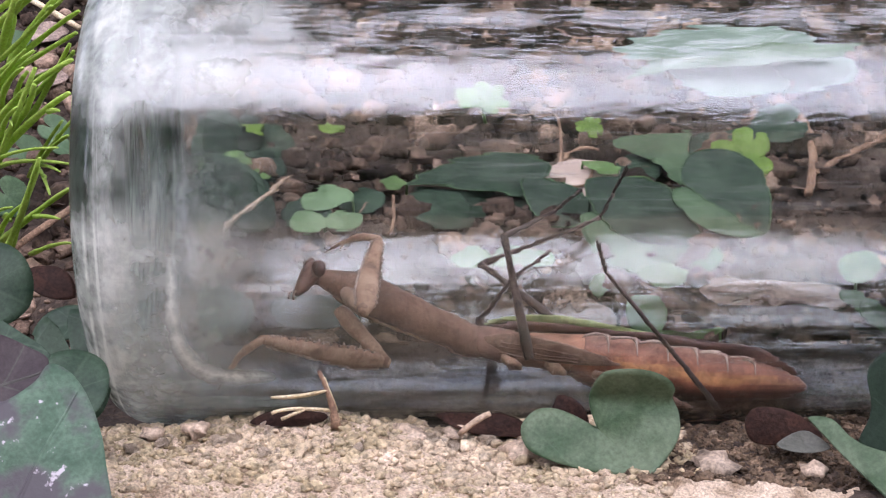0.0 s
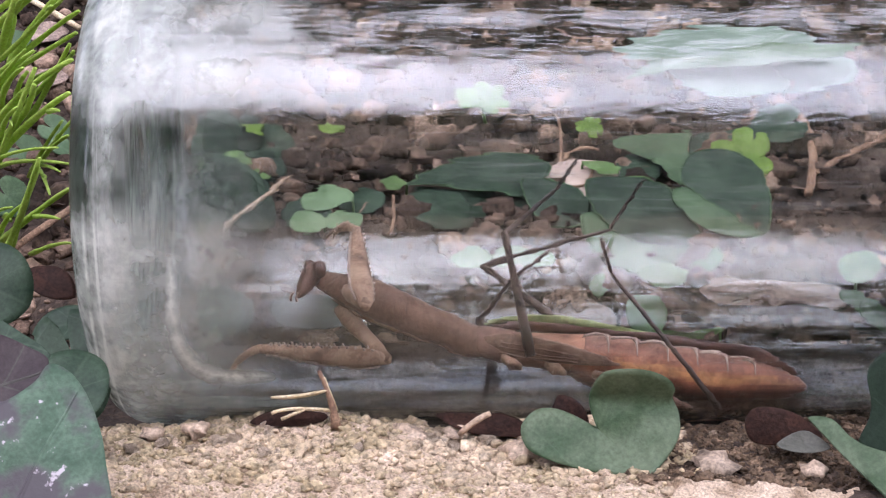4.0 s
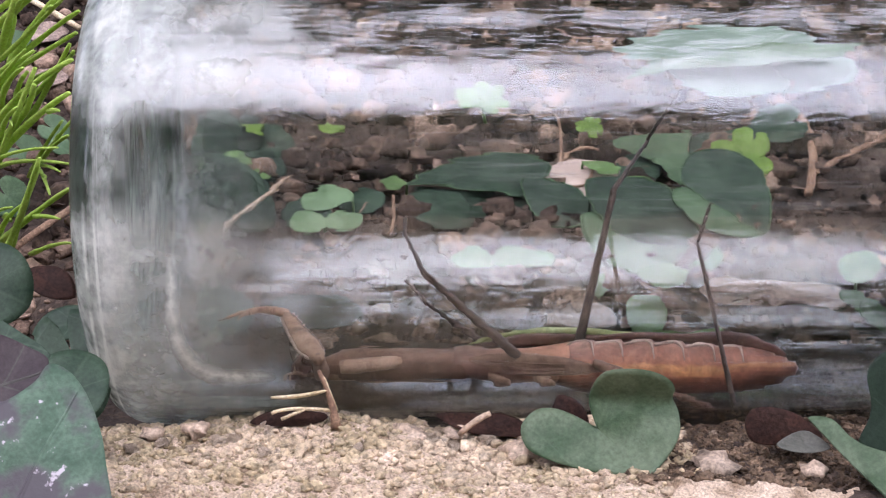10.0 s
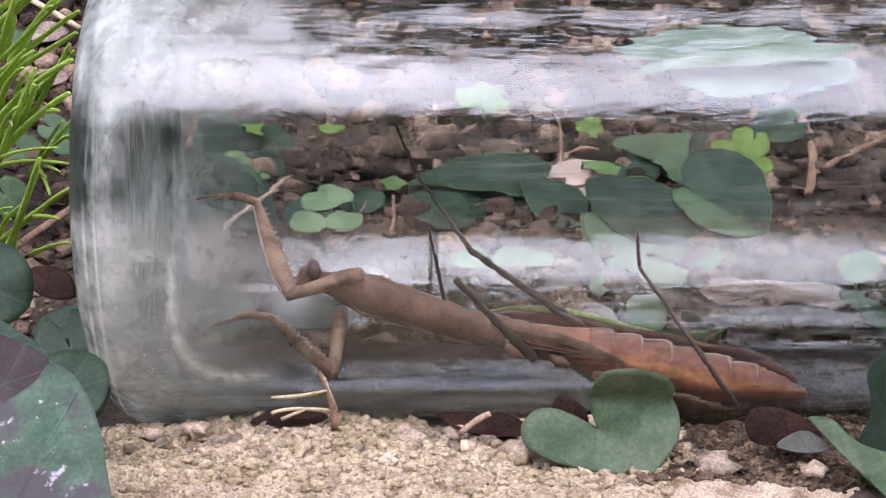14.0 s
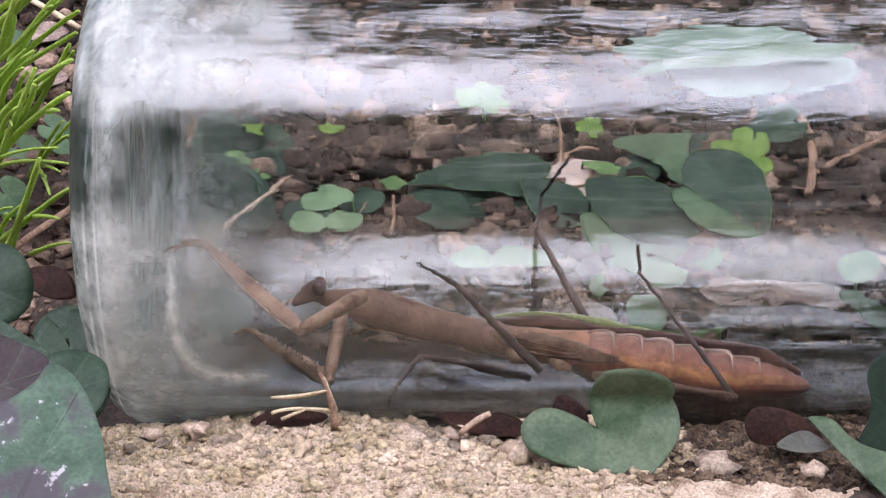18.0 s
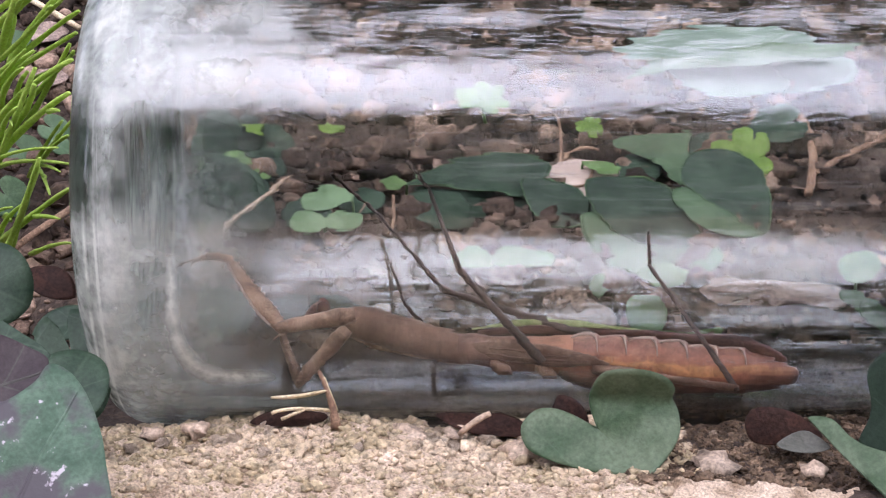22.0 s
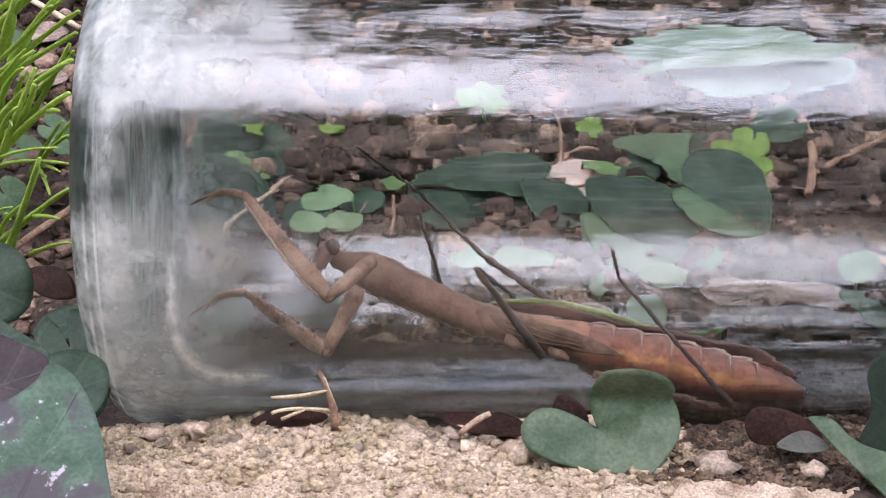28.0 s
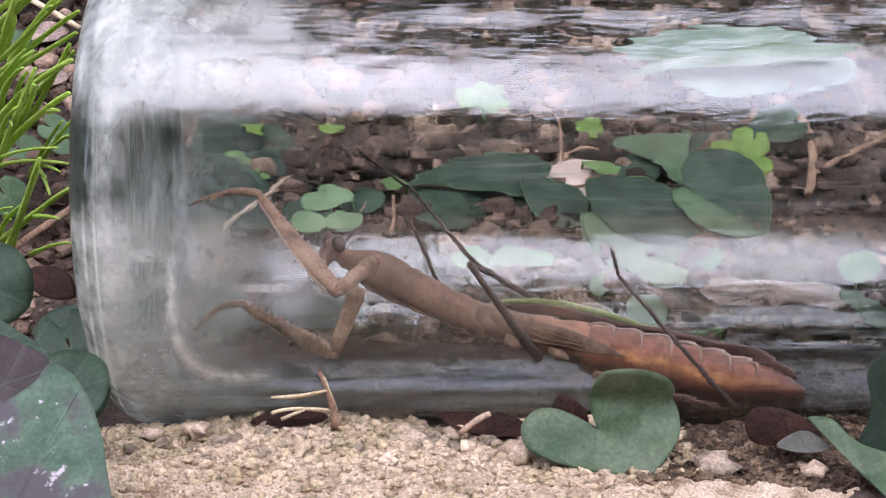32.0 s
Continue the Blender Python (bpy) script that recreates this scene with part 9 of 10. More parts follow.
    walk(PARTS["hind_far_a"], [
        (0, pose(0.0135, 0.0015, 0.0103, -159, -22, 133)), (1, pose(0.0135, 0.0015, 0.0103, -159, -22, 133)), (1.5, pose(0.0135, 0.0015, 0.0103, -159, -22, 133)),
        (2, pose(0.0135, 0.0015, 0.0103, -159, -21, 133)), (2.5, pose(0.0137, 0.0015, 0.0103, -159, -21, 134)), (3, pose(0.0140, 0.0015, 0.0103, -159, -21, 134)),
        (3.5, pose(0.0140, 0.0015, 0.0104, -159, -21, 134)), (4.5, pose(0.0141, 0.0015, 0.0104, -159, -21, 133)),
        (5.5, pose(0.0141, 0.0015, 0.0105, -158, -21, 133)), (6, pose(0.0142, 0.0015, 0.0105, -158, -21, 132)), (6.5, pose(0.0145, 0.0015, 0.0105, -159, -22, 135)),
        (7, pose(0.0145, 0.0015, 0.0105, -160, -22, 136)), (7.5, pose(0.0145, 0.0015, 0.0105, -160, -22, 138)), (8, pose(0.0145, 0.0015, 0.0105, -161, -20, 140)),
        (8.25, pose(0.0125, 0.0015, 0.0086, -144, -31, 102)), (8.5, pose(0.0105, 0.0015, 0.0068, -114, -51, 58)), (9, pose(0.0125, 0.0015, 0.0078, -76, -70, 16)),
        (9.5, pose(0.0125, 0.0015, 0.0078, -71, -64, 10)), (10, pose(0.0125, 0.0015, 0.0098, -87, -76, 27)), (10.1333, pose(0.0121, 0.0015, 0.0108, -150, -55, 93)),
        (10.25, pose(0.0117, 0.0015, 0.0119, -159, -25, 107)), (10.5, pose(0.0109, 0.0015, 0.0139, -167, 4, 149)),
        (11, pose(0.0144, 0.0015, 0.0113, -174, -26, 175)), (11.5, pose(0.0154, 0.0015, 0.0113, -169, -26, 165)), (12, pose(0.0189, 0.0015, 0.0103, -174, -28, 174)),
        (12.5, pose(0.0169, 0.0015, 0.0108, -173, -28, 174)), (13, pose(0.0164, 0.0015, 0.0108, -174, -28, 174)),
        (13.5, pose(0.0164, 0.0015, 0.0108, -173, -32, 173)), (14, pose(0.0164, 0.0015, 0.0108, -173, -34, 172)),
        (14.5, pose(0.0159, 0.0015, 0.0103, -173, -34, 173)), (15.5, pose(0.0154, 0.0015, 0.0108, -174, -27, 174)),
        (16.5, pose(0.0149, 0.0015, 0.0113, -174, -21, 176)), (16.75, pose(0.0150, 0.0015, 0.0088, -153, -30, 128)),
        (17, pose(0.0150, 0.0015, 0.0062, -136, -50, 103)), (17.5, pose(0.0154, 0.0015, 0.0119, -143, -47, 111)), (18, pose(0.0175, 0.0015, 0.0078, -154, -46, 127)),
        (18.5, pose(0.0130, 0.0015, 0.0113, -142, -49, 111)), (19, pose(0.0149, 0.0015, 0.0113, -152, -28, 127)),
        (19.5, pose(0.0165, 0.0015, 0.0083, -148, -42, 120)), (20, pose(0.0154, 0.0015, 0.0113, -149, -39, 122)),
        (20.5, pose(0.0149, 0.0015, 0.0124, -149, -27, 121)), (21, pose(0.0169, 0.0015, 0.0103, -156, -32, 136)),
        (21.5, pose(0.0134, 0.0015, 0.0113, -150, -32, 125)), (22, pose(0.0149, 0.0015, 0.0113, -166, -15, 167)),
        (22.5, pose(0.0169, 0.0015, 0.0103, -163, -21, 158)), (23, pose(0.0174, 0.0015, 0.0103, -161, -21, 153)),
        (23.5, pose(0.0179, 0.0015, 0.0098, -165, -26, 162)), (24, pose(0.0179, 0.0015, 0.0103, -161, -25, 154)),
        (24.5, pose(0.0184, 0.0015, 0.0108, -161, -27, 153)), (25, pose(0.0189, 0.0015, 0.0108, -162, -28, 154)),
        (25.5, pose(0.0188, 0.0015, 0.0108, -162, -28, 154)), (26.5, pose(0.0187, 0.0015, 0.0106, -162, -29, 155)),
        (27.5, pose(0.0185, 0.0015, 0.0104, -162, -29, 155)), (28, pose(0.0184, 0.0015, 0.0103, -162, -29, 155)),
        (28.5, pose(0.0184, 0.0015, 0.0103, -162, -29, 156)), (29, pose(0.0183, 0.0015, 0.0103, -163, -29, 157)),
        (29.5, pose(0.0182, 0.0015, 0.0103, -163, -28, 158)), (30, pose(0.0182, 0.0015, 0.0103, -164, -28, 159)),
        (30.5, pose(0.0181, 0.0015, 0.0103, -164, -28, 160)), (31, pose(0.0181, 0.0015, 0.0103, -165, -28, 162)),
        (31.5, pose(0.0180, 0.0015, 0.0103, -166, -28, 163)), (32, pose(0.0179, 0.0015, 0.0103, -167, -28, 165)),])
    walk(PARTS["hind_far_b"], [
        (0, pose(-0.0048, 0.0207, 0.0209, -7, -16, 25)), (0.5, pose(-0.0048, 0.0207, 0.0209, -7, -16, 24)), (1, pose(-0.0048, 0.0207, 0.0209, -7, -16, 22)),
        (1.5, pose(-0.0047, 0.0208, 0.0208, -6, -16, 21)), (2, pose(-0.0047, 0.0208, 0.0207, -6, -16, 20)), (2.5, pose(-0.0046, 0.0207, 0.0207, -6, -14, 21)),
        (3, pose(-0.0045, 0.0205, 0.0207, -7, -13, 22)), (3.5, pose(-0.0044, 0.0206, 0.0207, -6, -13, 21)), (4.5, pose(-0.0042, 0.0209, 0.0207, -6, -12, 19)),
        (5.5, pose(-0.0039, 0.0211, 0.0206, -5, -12, 17)), (6, pose(-0.0038, 0.0212, 0.0206, -5, -12, 15)), (6.5, pose(-0.0043, 0.0201, 0.0212, -4, -12, 8)),
        (7, pose(-0.0046, 0.0200, 0.0210, -5, -9, 16)), (7.5, pose(-0.0051, 0.0193, 0.0212, -4, -9, 8)), (8, pose(-0.0061, 0.0187, 0.0202, -9, -9, 42)),
        (8.5, pose(0.0200, 0.0166, 0.0290, -14, -6, 70)), (8.73333, pose(0.0209, 0.0103, 0.0318, -5, -31, 40)), (9, pose(0.0218, 0.0041, 0.0346, 24, -46, -5)),
        (9.5, pose(0.0250, 0.0037, 0.0333, 15, -20, 11)), (10, pose(0.0185, 0.0046, 0.0375, -2, -14, 70)), (10.2667, pose(0.0025, 0.0104, 0.0247, 4, -44, 57)),
        (10.5, pose(-0.0134, 0.0162, 0.0119, 37, -70, 19)), (11, pose(-0.0111, 0.0038, 0.0237, -41, -36, 112)), (11.5, pose(-0.0094, 0.0081, 0.0238, -44, -34, 116)),
        (12, pose(-0.0062, 0.0041, 0.0236, -50, -37, 127)), (12.5, pose(-0.0081, 0.0042, 0.0243, -45, -31, 117)), (13, pose(-0.0086, 0.0041, 0.0243, -44, -31, 116)),
        (13.5, pose(-0.0075, 0.0044, 0.0261, -43, -26, 114)), (14, pose(-0.0070, 0.0047, 0.0268, -43, -24, 114)),
        (14.5, pose(-0.0076, 0.0046, 0.0262, -44, -32, 116)), (15.5, pose(-0.0097, 0.0041, 0.0239, -46, -31, 119)),
        (16.5, pose(-0.0116, 0.0035, 0.0215, -48, -31, 124)), (17, pose(0.0110, 0.0195, 0.0280, -32, -22, 90)), (17.5, pose(0.0083, 0.0196, 0.0327, -30, -11, 83)),
        (18, pose(0.0057, 0.0173, 0.0284, -30, -5, 85)), (18.5, pose(0.0062, 0.0190, 0.0328, -31, -5, 89)), (19, pose(-0.0004, 0.0214, 0.0248, -26, -24, 69)),
        (19.5, pose(0.0058, 0.0197, 0.0274, -28, -8, 77)), (20, pose(0.0037, 0.0201, 0.0295, -31, -15, 91)), (20.5, pose(0.0018, 0.0233, 0.0252, -14, -35, 55)),
        (21, pose(-0.0005, 0.0181, 0.0256, -22, -22, 70)), (21.5, pose(-0.0004, 0.0212, 0.0267, -28, -25, 85)), (22, pose(-0.0119, 0.0078, 0.0187, -43, -24, 121)),
        (22.5, pose(-0.0078, 0.0113, 0.0206, -44, -20, 123)), (23, pose(-0.0062, 0.0135, 0.0207, -44, -19, 124)),
        (23.5, pose(-0.0063, 0.0095, 0.0225, -45, -21, 127)), (24, pose(-0.0052, 0.0130, 0.0223, -44, -23, 125)),
        (24.5, pose(-0.0042, 0.0129, 0.0239, -45, -24, 125)), (25, pose(-0.0037, 0.0124, 0.0243, -45, -24, 126)),
        (25.5, pose(-0.0038, 0.0123, 0.0243, -45, -24, 127)), (26.5, pose(-0.0040, 0.0122, 0.0242, -46, -25, 127)),
        (27.5, pose(-0.0041, 0.0120, 0.0241, -46, -25, 128)), (28, pose(-0.0042, 0.0120, 0.0241, -46, -26, 128)),
        (28.5, pose(-0.0045, 0.0116, 0.0240, -46, -26, 127)), (29, pose(-0.0048, 0.0112, 0.0240, -45, -26, 126)),
        (29.5, pose(-0.0050, 0.0108, 0.0239, -45, -25, 125)), (30, pose(-0.0053, 0.0104, 0.0239, -44, -25, 124)),
        (30.5, pose(-0.0055, 0.0099, 0.0238, -44, -25, 123)), (31, pose(-0.0058, 0.0094, 0.0238, -43, -25, 122)),
        (31.5, pose(-0.0061, 0.0087, 0.0238, -43, -25, 121)), (32, pose(-0.0063, 0.0080, 0.0238, -43, -25, 120)),])
    walk(PARTS["hind_far_c"], [
        (0, pose(0.0188, 0.0315, 0.0285, -7, -63, 8)), (0.5, pose(0.0190, 0.0311, 0.0285, -7, -62, 8)), (1, pose(0.0192, 0.0306, 0.0284, -6, -61, 7)),
        (1.5, pose(0.0195, 0.0301, 0.0283, -6, -60, 7)), (2, pose(0.0197, 0.0296, 0.0282, -6, -60, 7)), (2.5, pose(0.0197, 0.0301, 0.0274, -5, -58, 6)),
        (3, pose(0.0198, 0.0306, 0.0267, -4, -57, 5)), (3.5, pose(0.0201, 0.0302, 0.0266, -4, -57, 5)), (4.5, pose(0.0208, 0.0295, 0.0263, -4, -56, 5)),
        (5.5, pose(0.0214, 0.0287, 0.0261, -4, -56, 5)), (6, pose(0.0217, 0.0282, 0.0260, -4, -56, 5)), (6.5, pose(0.0218, 0.0238, 0.0267, -5, -57, 5)),
        (7, pose(0.0211, 0.0273, 0.0251, -3, -51, 3)), (7.5, pose(0.0213, 0.0232, 0.0256, -3, -51, 3)), (8, pose(0.0136, 0.0365, 0.0246, 0, -27, -2)),
        (8.13333, pose(0.0204, 0.0394, 0.0276, 19, -30, -40)), (8.25, pose(0.0272, 0.0423, 0.0305, 36, -23, -76)), (8.5, pose(0.0291, 0.0419, 0.0316, 30, -34, -65)),
        (8.63333, pose(0.0325, 0.0335, 0.0373, -7, -55, -15)), (8.75, pose(0.0359, 0.0251, 0.0430, -55, -43, 47)), (9, pose(0.0406, 0.0026, 0.0539, -12, -63, -5)),
        (9.5, pose(0.0500, 0.0085, 0.0425, -50, -23, 44)), (9.75, pose(0.0397, 0.0232, 0.0427, -18, -54, -4)), (10, pose(0.0273, 0.0292, 0.0441, -19, -58, -3)),
        (10.5, pose(-0.0046, 0.0192, 0.0373, -50, -65, 32)), (11, pose(-0.0192, 0.0242, 0.0394, -119, -67, 112)),
        (11.5, pose(-0.0193, 0.0282, 0.0389, -126, -69, 120)), (12, pose(-0.0191, 0.0214, 0.0398, -121, -65, 115)),
        (12.5, pose(-0.0187, 0.0246, 0.0383, -164, -75, 160)), (13, pose(-0.0187, 0.0249, 0.0383, -165, -75, 161)),
        (13.5, pose(-0.0171, 0.0266, 0.0380, -173, -67, 169)), (14, pose(-0.0171, 0.0270, 0.0380, -173, -67, 169)),
        (14.5, pose(-0.0176, 0.0252, 0.0403, -173, -66, 169)), (15.5, pose(-0.0210, 0.0243, 0.0378, -175, -64, 171)),
        (16.5, pose(-0.0244, 0.0228, 0.0354, -176, -61, 172)), (16.75, pose(-0.0085, 0.0425, 0.0370, 101, -65, -98)),
        (16.8667, pose(0.0013, 0.0435, 0.0374, -40, -80, 44)), (17, pose(0.0111, 0.0446, 0.0379, -61, -48, 66)),
        (17.2667, pose(0.0112, 0.0453, 0.0379, 20, -77, -19)), (17.5, pose(0.0114, 0.0459, 0.0379, 82, -44, -85)), (18, pose(0.0078, 0.0441, 0.0309, 58, -46, -52)),
        (18.1333, pose(0.0076, 0.0447, 0.0319, 4, -61, 13)), (18.25, pose(0.0074, 0.0453, 0.0329, -41, -40, 68)), (18.5, pose(0.0069, 0.0459, 0.0349, -51, -53, 81)),
        (18.6333, pose(0.0074, 0.0464, 0.0354, 85, -77, -58)), (18.75, pose(0.0079, 0.0469, 0.0359, 110, -31, -85)),
        (19, pose(0.0084, 0.0445, 0.0357, 106, -7, -75)), (19.2667, pose(0.0102, 0.0451, 0.0335, 94, -31, -45)), (19.5, pose(0.0120, 0.0457, 0.0313, 64, -44, 1)),
        (19.7333, pose(0.0076, 0.0459, 0.0340, 105, -56, -44)), (20, pose(0.0033, 0.0462, 0.0366, 146, -45, -89)),
        (20.5, pose(0.0146, 0.0415, 0.0406, 107, -55, -38)), (21, pose(0.0080, 0.0416, 0.0359, 75, -49, 1)), (21.5, pose(0.0017, 0.0455, 0.0383, 151, -45, -85)),
        (21.7333, pose(-0.0115, 0.0372, 0.0340, -168, -55, -136)), (22, pose(-0.0247, 0.0289, 0.0297, -130, -41, 177)),
        (22.5, pose(-0.0216, 0.0326, 0.0296, -108, -28, 139)), (23, pose(-0.0205, 0.0348, 0.0293, -111, -33, 145)),
        (23.5, pose(-0.0215, 0.0296, 0.0323, -130, -41, 177)), (24, pose(-0.0194, 0.0334, 0.0328, -111, -24, 143)),
        (24.5, pose(-0.0183, 0.0330, 0.0350, -128, -33, 179)), (25, pose(-0.0183, 0.0324, 0.0351, -128, -34, 178)),
        (25.5, pose(-0.0185, 0.0321, 0.0352, -128, -35, 178)), (26.5, pose(-0.0188, 0.0317, 0.0355, -128, -35, 179)),
        (27.5, pose(-0.0192, 0.0312, 0.0357, -128, -36, 179)), (28, pose(-0.0193, 0.0310, 0.0358, -128, -36, 179)),
        (28.5, pose(-0.0193, 0.0309, 0.0357, -128, -36, 179)), (29, pose(-0.0192, 0.0308, 0.0356, -128, -36, 179)),
        (29.5, pose(-0.0191, 0.0307, 0.0355, -128, -37, 179)), (30, pose(-0.0191, 0.0305, 0.0354, -128, -37, 179)),
        (30.5, pose(-0.0190, 0.0303, 0.0353, -128, -37, 179)), (31, pose(-0.0189, 0.0300, 0.0352, -128, -37, 179)),
        (31.5, pose(-0.0189, 0.0297, 0.0351, -128, -37, 179)), (32, pose(-0.0188, 0.0292, 0.0350, -128, -37, 179)),])
    walk(PARTS["hind_near_a"], [
        (0, pose(0.0155, -0.0050, 0.0058, -6, 9, -34)), (2, pose(0.0155, -0.0050, 0.0058, -6, 9, -34)), (2.5, pose(0.0155, -0.0050, 0.0058, -6, 9, -34)),
        (3, pose(0.0155, -0.0050, 0.0058, -6, 9, -34)), (7, pose(0.0155, -0.0050, 0.0058, -6, 9, -34)), (7.5, pose(0.0155, -0.0050, 0.0058, -7, 8, -39)),
        (8, pose(0.0155, -0.0050, 0.0058, -7, -2, -35)), (8.5, pose(0.0155, -0.0050, 0.0058, -7, 3, -30)), (9, pose(0.0154, -0.0050, 0.0068, -5, 8, -12)),
        (9.5, pose(0.0154, -0.0050, 0.0068, -6, 5, -24)), (10, pose(0.0154, -0.0050, 0.0078, -5, 19, -15)), (10.5, pose(0.0154, -0.0050, 0.0078, -5, 20, -16)),
        (11, pose(0.0154, -0.0050, 0.0068, -5, 17, -15)), (11.5, pose(0.0154, -0.0050, 0.0063, -5, 13, -14)), (12, pose(0.0155, -0.0050, 0.0058, -5, 12, -13)),
        (12.5, pose(0.0155, -0.0050, 0.0058, -6, 5, -24)), (13, pose(0.0155, -0.0050, 0.0058, -5, 11, -13)), (13.5, pose(0.0155, -0.0050, 0.0058, -5, 12, -13)),
        (14, pose(0.0155, -0.0050, 0.0058, -6, 10, -20)), (14.5, pose(0.0155, -0.0050, 0.0058, -7, 0, -32)), (15.5, pose(0.0154, -0.0050, 0.0063, -7, -2, -34)),
        (16.5, pose(0.0154, -0.0050, 0.0068, -8, -1, -21)), (17, pose(0.0154, -0.0050, 0.0068, -8, -1, -31)), (17.5, pose(0.0154, -0.0050, 0.0068, -8, -1, -29)),
        (18, pose(0.0155, -0.0050, 0.0058, -7, -2, -35)), (18.5, pose(0.0155, -0.0050, 0.0058, -7, -1, -35)), (19, pose(0.0154, -0.0050, 0.0068, -6, 9, -13)),
        (19.5, pose(0.0155, -0.0050, 0.0058, -6, 14, -14)), (20, pose(0.0154, -0.0050, 0.0068, -9, -2, -34)), (20.5, pose(0.0154, -0.0050, 0.0078, -8, 8, -13)),
        (21, pose(0.0154, -0.0050, 0.0068, -9, -4, -40)), (21.5, pose(0.0155, -0.0050, 0.0058, -6, 14, -14)), (22, pose(0.0154, -0.0050, 0.0068, -8, -3, -34)),
        (22.5, pose(0.0154, -0.0050, 0.0068, -7, 11, -13)), (23, pose(0.0154, -0.0050, 0.0063, -8, 0, -31)), (23.5, pose(0.0155, -0.0050, 0.0058, -8, -2, -31)),
        (24, pose(0.0155, -0.0050, 0.0058, -8, -4, -34)), (24.5, pose(0.0155, -0.0050, 0.0058, -8, -1, -31)), (25, pose(0.0155, -0.0050, 0.0058, -7, 7, -14)),
        (25.5, pose(0.0155, -0.0050, 0.0058, -8, 4, -26)), (26.5, pose(0.0155, -0.0050, 0.0058, -7, 9, -18)), (27.5, pose(0.0155, -0.0050, 0.0058, -6, 12, -13)),
        (28, pose(0.0155, -0.0050, 0.0058, -6, 13, -14)), (32, pose(0.0155, -0.0050, 0.0058, -6, 13, -14)),])
    walk(PARTS["hind_near_b"], [
        (0, pose(0.0371, -0.0196, 0.0016, -167, -48, 163)), (0.5, pose(0.0371, -0.0196, 0.0016, -163, -46, 157)), (1, pose(0.0371, -0.0196, 0.0016, -160, -46, 154)),
        (1.5, pose(0.0371, -0.0196, 0.0016, -159, -45, 151)), (2, pose(0.0371, -0.0196, 0.0016, -157, -44, 149)),
        (2.5, pose(0.0371, -0.0197, 0.0017, -157, -44, 148)), (3, pose(0.0371, -0.0197, 0.0018, -156, -44, 148)),
        (3.5, pose(0.0371, -0.0197, 0.0018, -156, -44, 147)), (4.5, pose(0.0371, -0.0197, 0.0018, -155, -44, 146)),
        (5.5, pose(0.0371, -0.0197, 0.0018, -154, -44, 145)), (6, pose(0.0371, -0.0197, 0.0018, -154, -44, 144)),
        (6.5, pose(0.0371, -0.0197, 0.0018, -154, -44, 144)), (7, pose(0.0371, -0.0197, 0.0018, -150, -41, 139)),
        (7.5, pose(0.0359, -0.0215, 0.0023, -132, -42, 111)), (8, pose(0.0371, -0.0202, 0.0066, -128, -33, 104)),
        (8.5, pose(0.0383, -0.0183, 0.0043, -140, -28, 129)), (9, pose(0.0411, -0.0106, 0.0030, -120, -44, 95)),
        (9.5, pose(0.0396, -0.0157, 0.0046, -127, -47, 105)), (10, pose(0.0395, -0.0117, -0.0009, -137, -65, 116)),
        (10.5, pose(0.0393, -0.0119, -0.0014, -133, -52, 112)), (11, pose(0.0400, -0.0115, -0.0007, -144, -56, 126)),
        (11.5, pose(0.0406, -0.0111, 0.0005, -150, -52, 133)), (12, pose(0.0407, -0.0111, 0.0004, -144, -48, 126)),
        (12.5, pose(0.0396, -0.0157, 0.0037, -144, -37, 125)), (13, pose(0.0407, -0.0109, 0.0006, -148, -42, 131)),
        (13.5, pose(0.0406, -0.0110, 0.0002, -158, -50, 145)), (14, pose(0.0400, -0.0140, 0.0012, -151, -44, 135)),
        (14.5, pose(0.0378, -0.0192, 0.0057, -146, -30, 127)), (15.5, pose(0.0374, -0.0198, 0.0074, -137, -31, 111)),
        (16.5, pose(0.0402, -0.0145, 0.0072, -132, -36, 102)), (17, pose(0.0380, -0.0188, 0.0074, -136, -31, 108)),
        (17.5, pose(0.0387, -0.0177, 0.0071, -137, -31, 110)), (18, pose(0.0371, -0.0202, 0.0066, -140, -29, 118)),
        (18.5, pose(0.0371, -0.0203, 0.0065, -143, -30, 123)), (19, pose(0.0409, -0.0109, 0.0026, -121, -47, 89)),
        (19.5, pose(0.0404, -0.0112, -0.0007, -154, -47, 134)), (20, pose(0.0374, -0.0198, 0.0076, -142, -28, 113)),
        (20.5, pose(0.0410, -0.0108, 0.0040, -116, -36, 67)), (21, pose(0.0356, -0.0221, 0.0087, -142, -25, 115)),
        (21.5, pose(0.0405, -0.0111, -0.0004, -163, -47, 149)), (22, pose(0.0374, -0.0198, 0.0081, -140, -28, 114)),
        (22.5, pose(0.0408, -0.0109, 0.0017, -149, -41, 129)), (23, pose(0.0381, -0.0188, 0.0064, -142, -31, 117)),
        (23.5, pose(0.0381, -0.0188, 0.0069, -142, -30, 118)), (24, pose(0.0374, -0.0197, 0.0076, -140, -29, 113)),
        (24.5, pose(0.0381, -0.0188, 0.0064, -142, -31, 118)), (25, pose(0.0410, -0.0115, 0.0028, -148, -35, 128)),
        (25.5, pose(0.0392, -0.0165, 0.0038, -147, -35, 126)), (26.5, pose(0.0403, -0.0133, 0.0018, -153, -39, 136)),
        (27.5, pose(0.0406, -0.0110, 0.0002, -160, -43, 147)), (28, pose(0.0405, -0.0111, -0.0003, -166, -45, 156)),
        (28.5, pose(0.0405, -0.0111, -0.0003, -168, -46, 158)), (29, pose(0.0405, -0.0111, -0.0003, -171, -47, 163)),
        (32, pose(0.0405, -0.0111, -0.0003, -171, -47, 163)),])
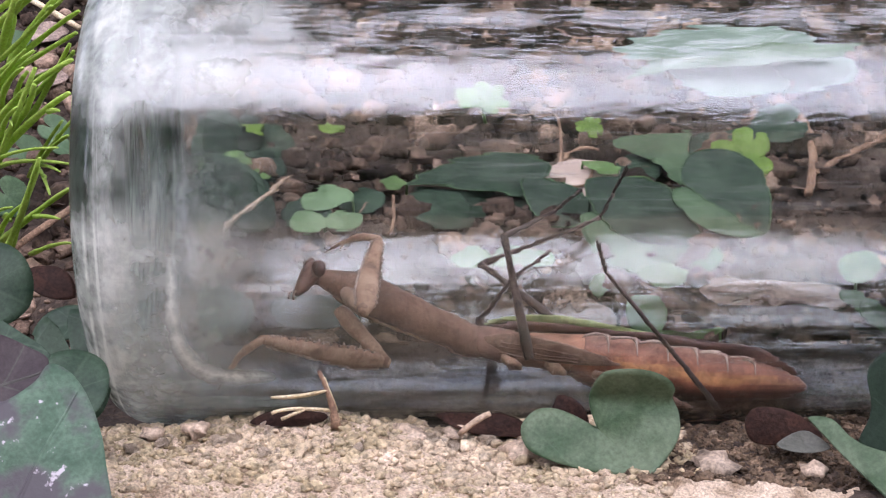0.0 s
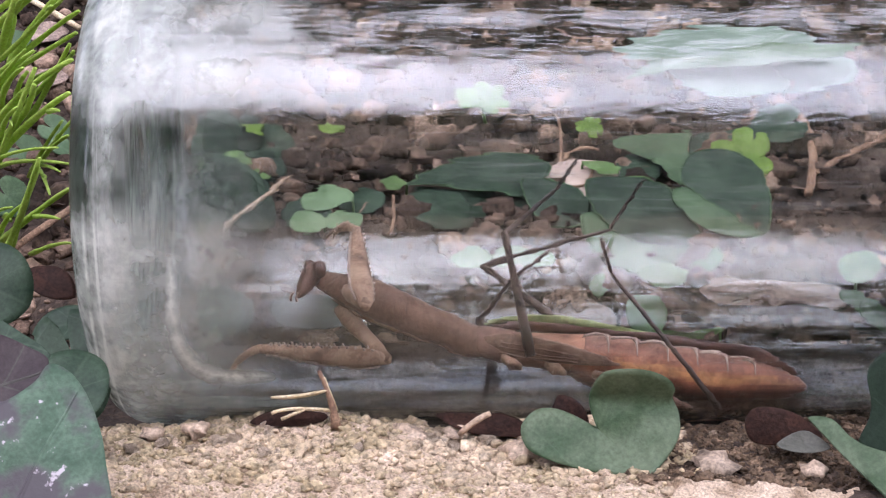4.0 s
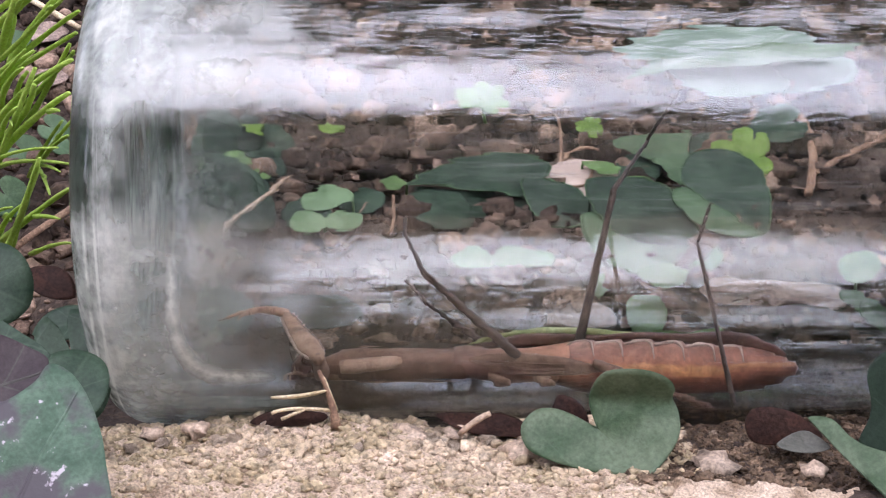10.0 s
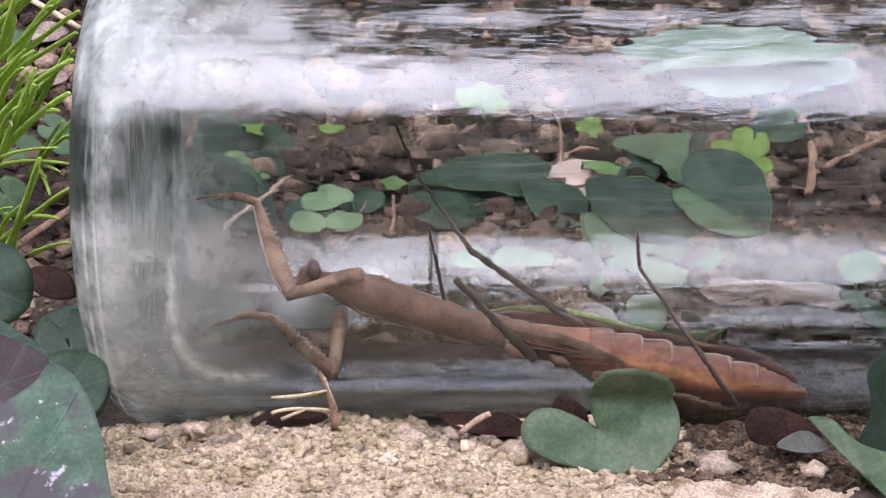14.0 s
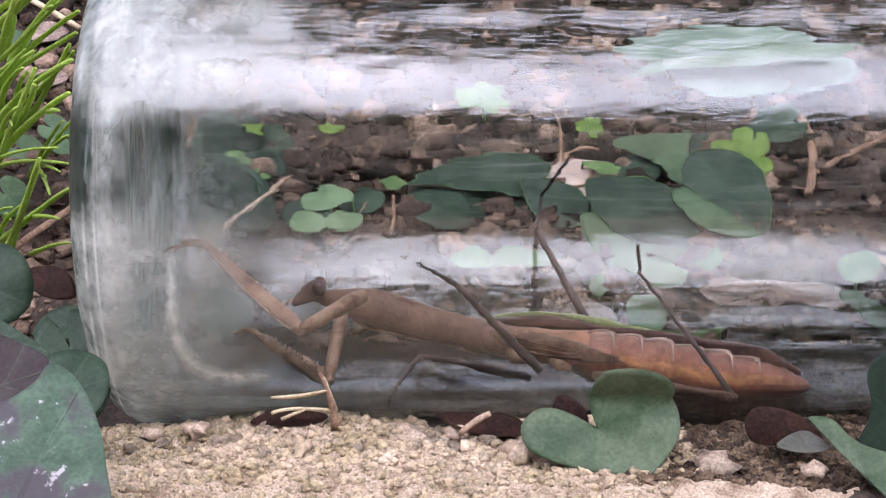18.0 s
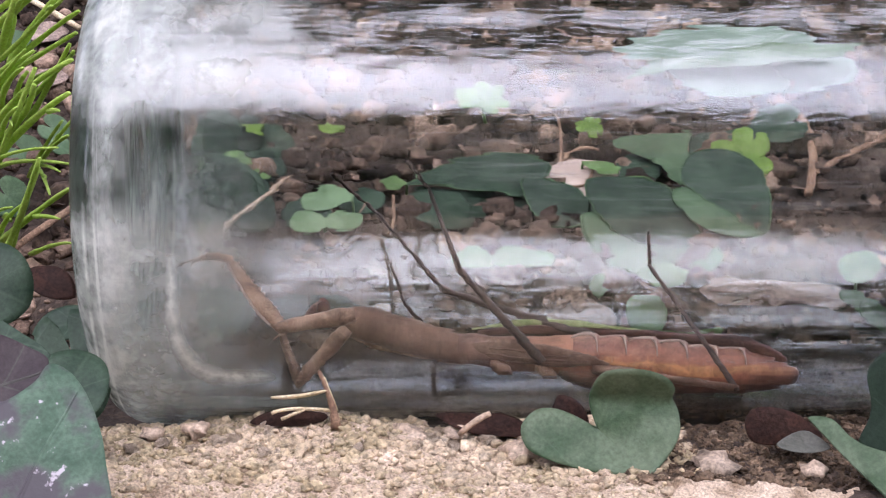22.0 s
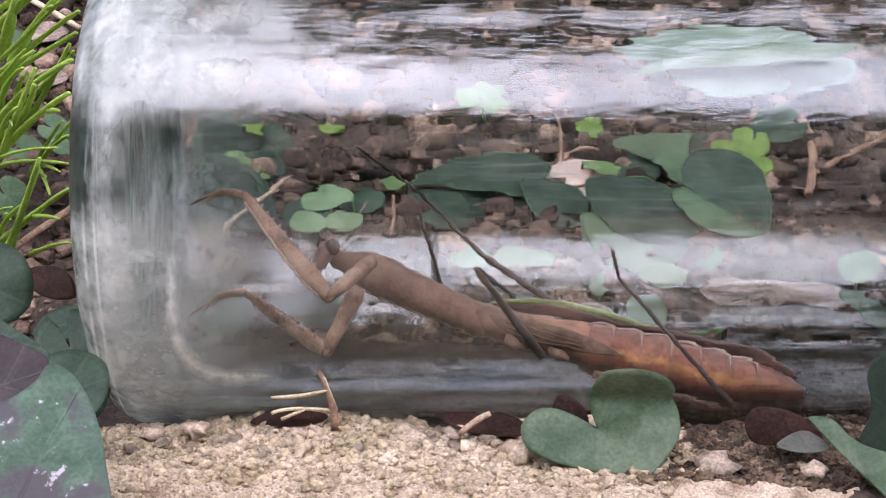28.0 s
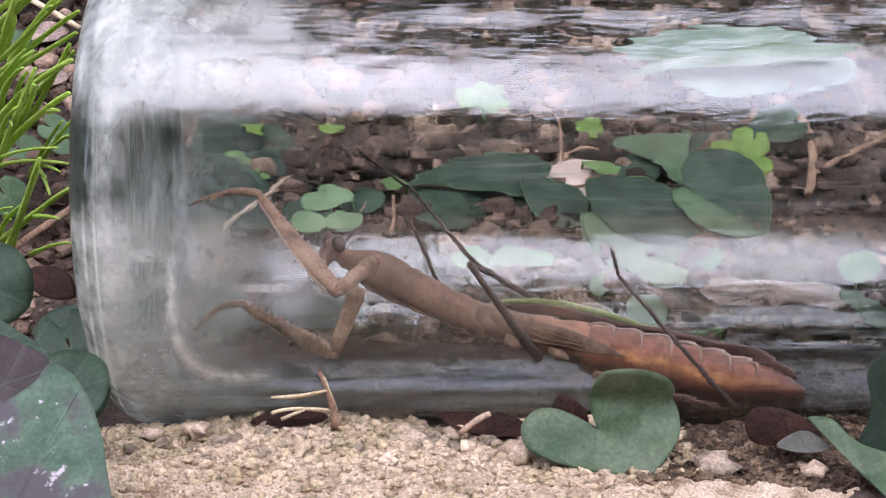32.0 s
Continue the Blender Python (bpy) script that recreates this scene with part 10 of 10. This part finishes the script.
    walk(PARTS["hind_near_c"], [
        (0, pose(0.0159, -0.0130, 0.0260, 127, -60, -123)), (0.5, pose(0.0162, -0.0107, 0.0255, 128, -61, -125)), (1, pose(0.0165, -0.0093, 0.0252, 131, -63, -127)),
        (1.5, pose(0.0167, -0.0084, 0.0249, 133, -64, -130)), (2, pose(0.0169, -0.0076, 0.0247, 136, -65, -133)),
        (2.5, pose(0.0170, -0.0073, 0.0248, 136, -65, -134)), (3, pose(0.0172, -0.0071, 0.0249, 136, -65, -134)),
        (3.5, pose(0.0173, -0.0068, 0.0249, 137, -65, -134)), (4.5, pose(0.0175, -0.0063, 0.0248, 138, -65, -135)),
        (5.5, pose(0.0177, -0.0059, 0.0247, 139, -65, -136)), (6, pose(0.0178, -0.0057, 0.0246, 139, -65, -137)),
        (6.5, pose(0.0180, -0.0058, 0.0249, 124, -63, -120)), (7, pose(0.0182, -0.0034, 0.0234, 131, -72, -128)),
        (7.5, pose(0.0270, 0.0013, 0.0245, -123, -78, 125)), (8, pose(0.0304, 0.0067, 0.0245, -45, -79, 45)), (8.5, pose(0.0200, 0.0042, 0.0199, 167, -72, -164)),
        (9, pose(0.0391, 0.0130, 0.0260, 45, -66, -37)), (9.5, pose(0.0338, 0.0061, 0.0287, 38, -73, -30)), (10, pose(0.0334, 0.0006, 0.0291, -2, -72, 12)),
        (10.5, pose(0.0315, 0.0071, 0.0245, -17, -75, 28)), (11, pose(0.0292, 0.0035, 0.0266, -31, -78, 42)), (11.5, pose(0.0268, 0.0036, 0.0266, 103, -55, -94)),
        (12, pose(0.0279, 0.0068, 0.0250, 96, -71, -87)), (12.5, pose(0.0246, 0.0059, 0.0237, 117, -77, -109)), (13, pose(0.0248, 0.0075, 0.0228, 144, -85, -136)),
        (13.5, pose(0.0233, 0.0010, 0.0256, 110, -52, -100)), (14, pose(0.0233, 0.0028, 0.0242, 115, -70, -107)),
        (14.5, pose(0.0204, 0.0035, 0.0221, 132, -75, -124)), (15.5, pose(0.0274, 0.0066, 0.0245, 105, -74, -96)),
        (16.5, pose(0.0348, 0.0116, 0.0267, 83, -71, -74)), (17, pose(0.0292, 0.0081, 0.0243, 96, -78, -87)), (17.5, pose(0.0290, 0.0088, 0.0241, -65, -81, 75)),
        (18, pose(0.0238, 0.0053, 0.0228, 113, -50, -104)), (18.5, pose(0.0214, 0.0035, 0.0231, 125, -75, -117)), (19, pose(0.0414, 0.0116, 0.0267, -5, -69, 13)),
        (19.5, pose(0.0245, 0.0049, 0.0233, -103, -84, 112)), (20, pose(0.0258, 0.0070, 0.0229, 143, -85, -133)), (20.5, pose(0.0516, 0.0138, 0.0232, -19, -76, 28)),
        (21, pose(0.0230, 0.0050, 0.0228, 112, -67, -105)), (21.5, pose(0.0211, 0.0004, 0.0237, 129, -78, -123)), (22, pose(0.0257, 0.0070, 0.0234, 113, -73, -106)),
        (22.5, pose(0.0249, 0.0085, 0.0232, 104, -74, -97)), (23, pose(0.0255, 0.0064, 0.0236, 112, -77, -105)),
        (23.5, pose(0.0249, 0.0065, 0.0236, 110, -73, -103)), (24, pose(0.0260, 0.0069, 0.0235, 116, -77, -109)),
        (24.5, pose(0.0248, 0.0061, 0.0236, 110, -73, -103)), (25, pose(0.0244, 0.0097, 0.0219, 157, -82, -151)),
        (25.5, pose(0.0232, 0.0054, 0.0226, 130, -75, -124)), (26.5, pose(0.0218, 0.0047, 0.0224, 123, -66, -117)),
        (27.5, pose(0.0202, 0.0022, 0.0225, 121, -58, -114)), (28, pose(0.0192, -0.0016, 0.0231, 120, -54, -113)),
        (28.5, pose(0.0191, -0.0025, 0.0233, 119, -54, -112)), (29, pose(0.0189, -0.0044, 0.0237, 119, -53, -112)),
        (29.5, pose(0.0189, -0.0044, 0.0237, 119, -52, -112)), (30, pose(0.0189, -0.0044, 0.0237, 119, -52, -112)),
        (30.5, pose(0.0189, -0.0044, 0.0237, 120, -52, -112)), (31, pose(0.0189, -0.0044, 0.0237, 120, -52, -113)),
        (31.5, pose(0.0189, -0.0044, 0.0238, 120, -52, -113)), (32, pose(0.0189, -0.0044, 0.0238, 120, -52, -113)),])


motions()
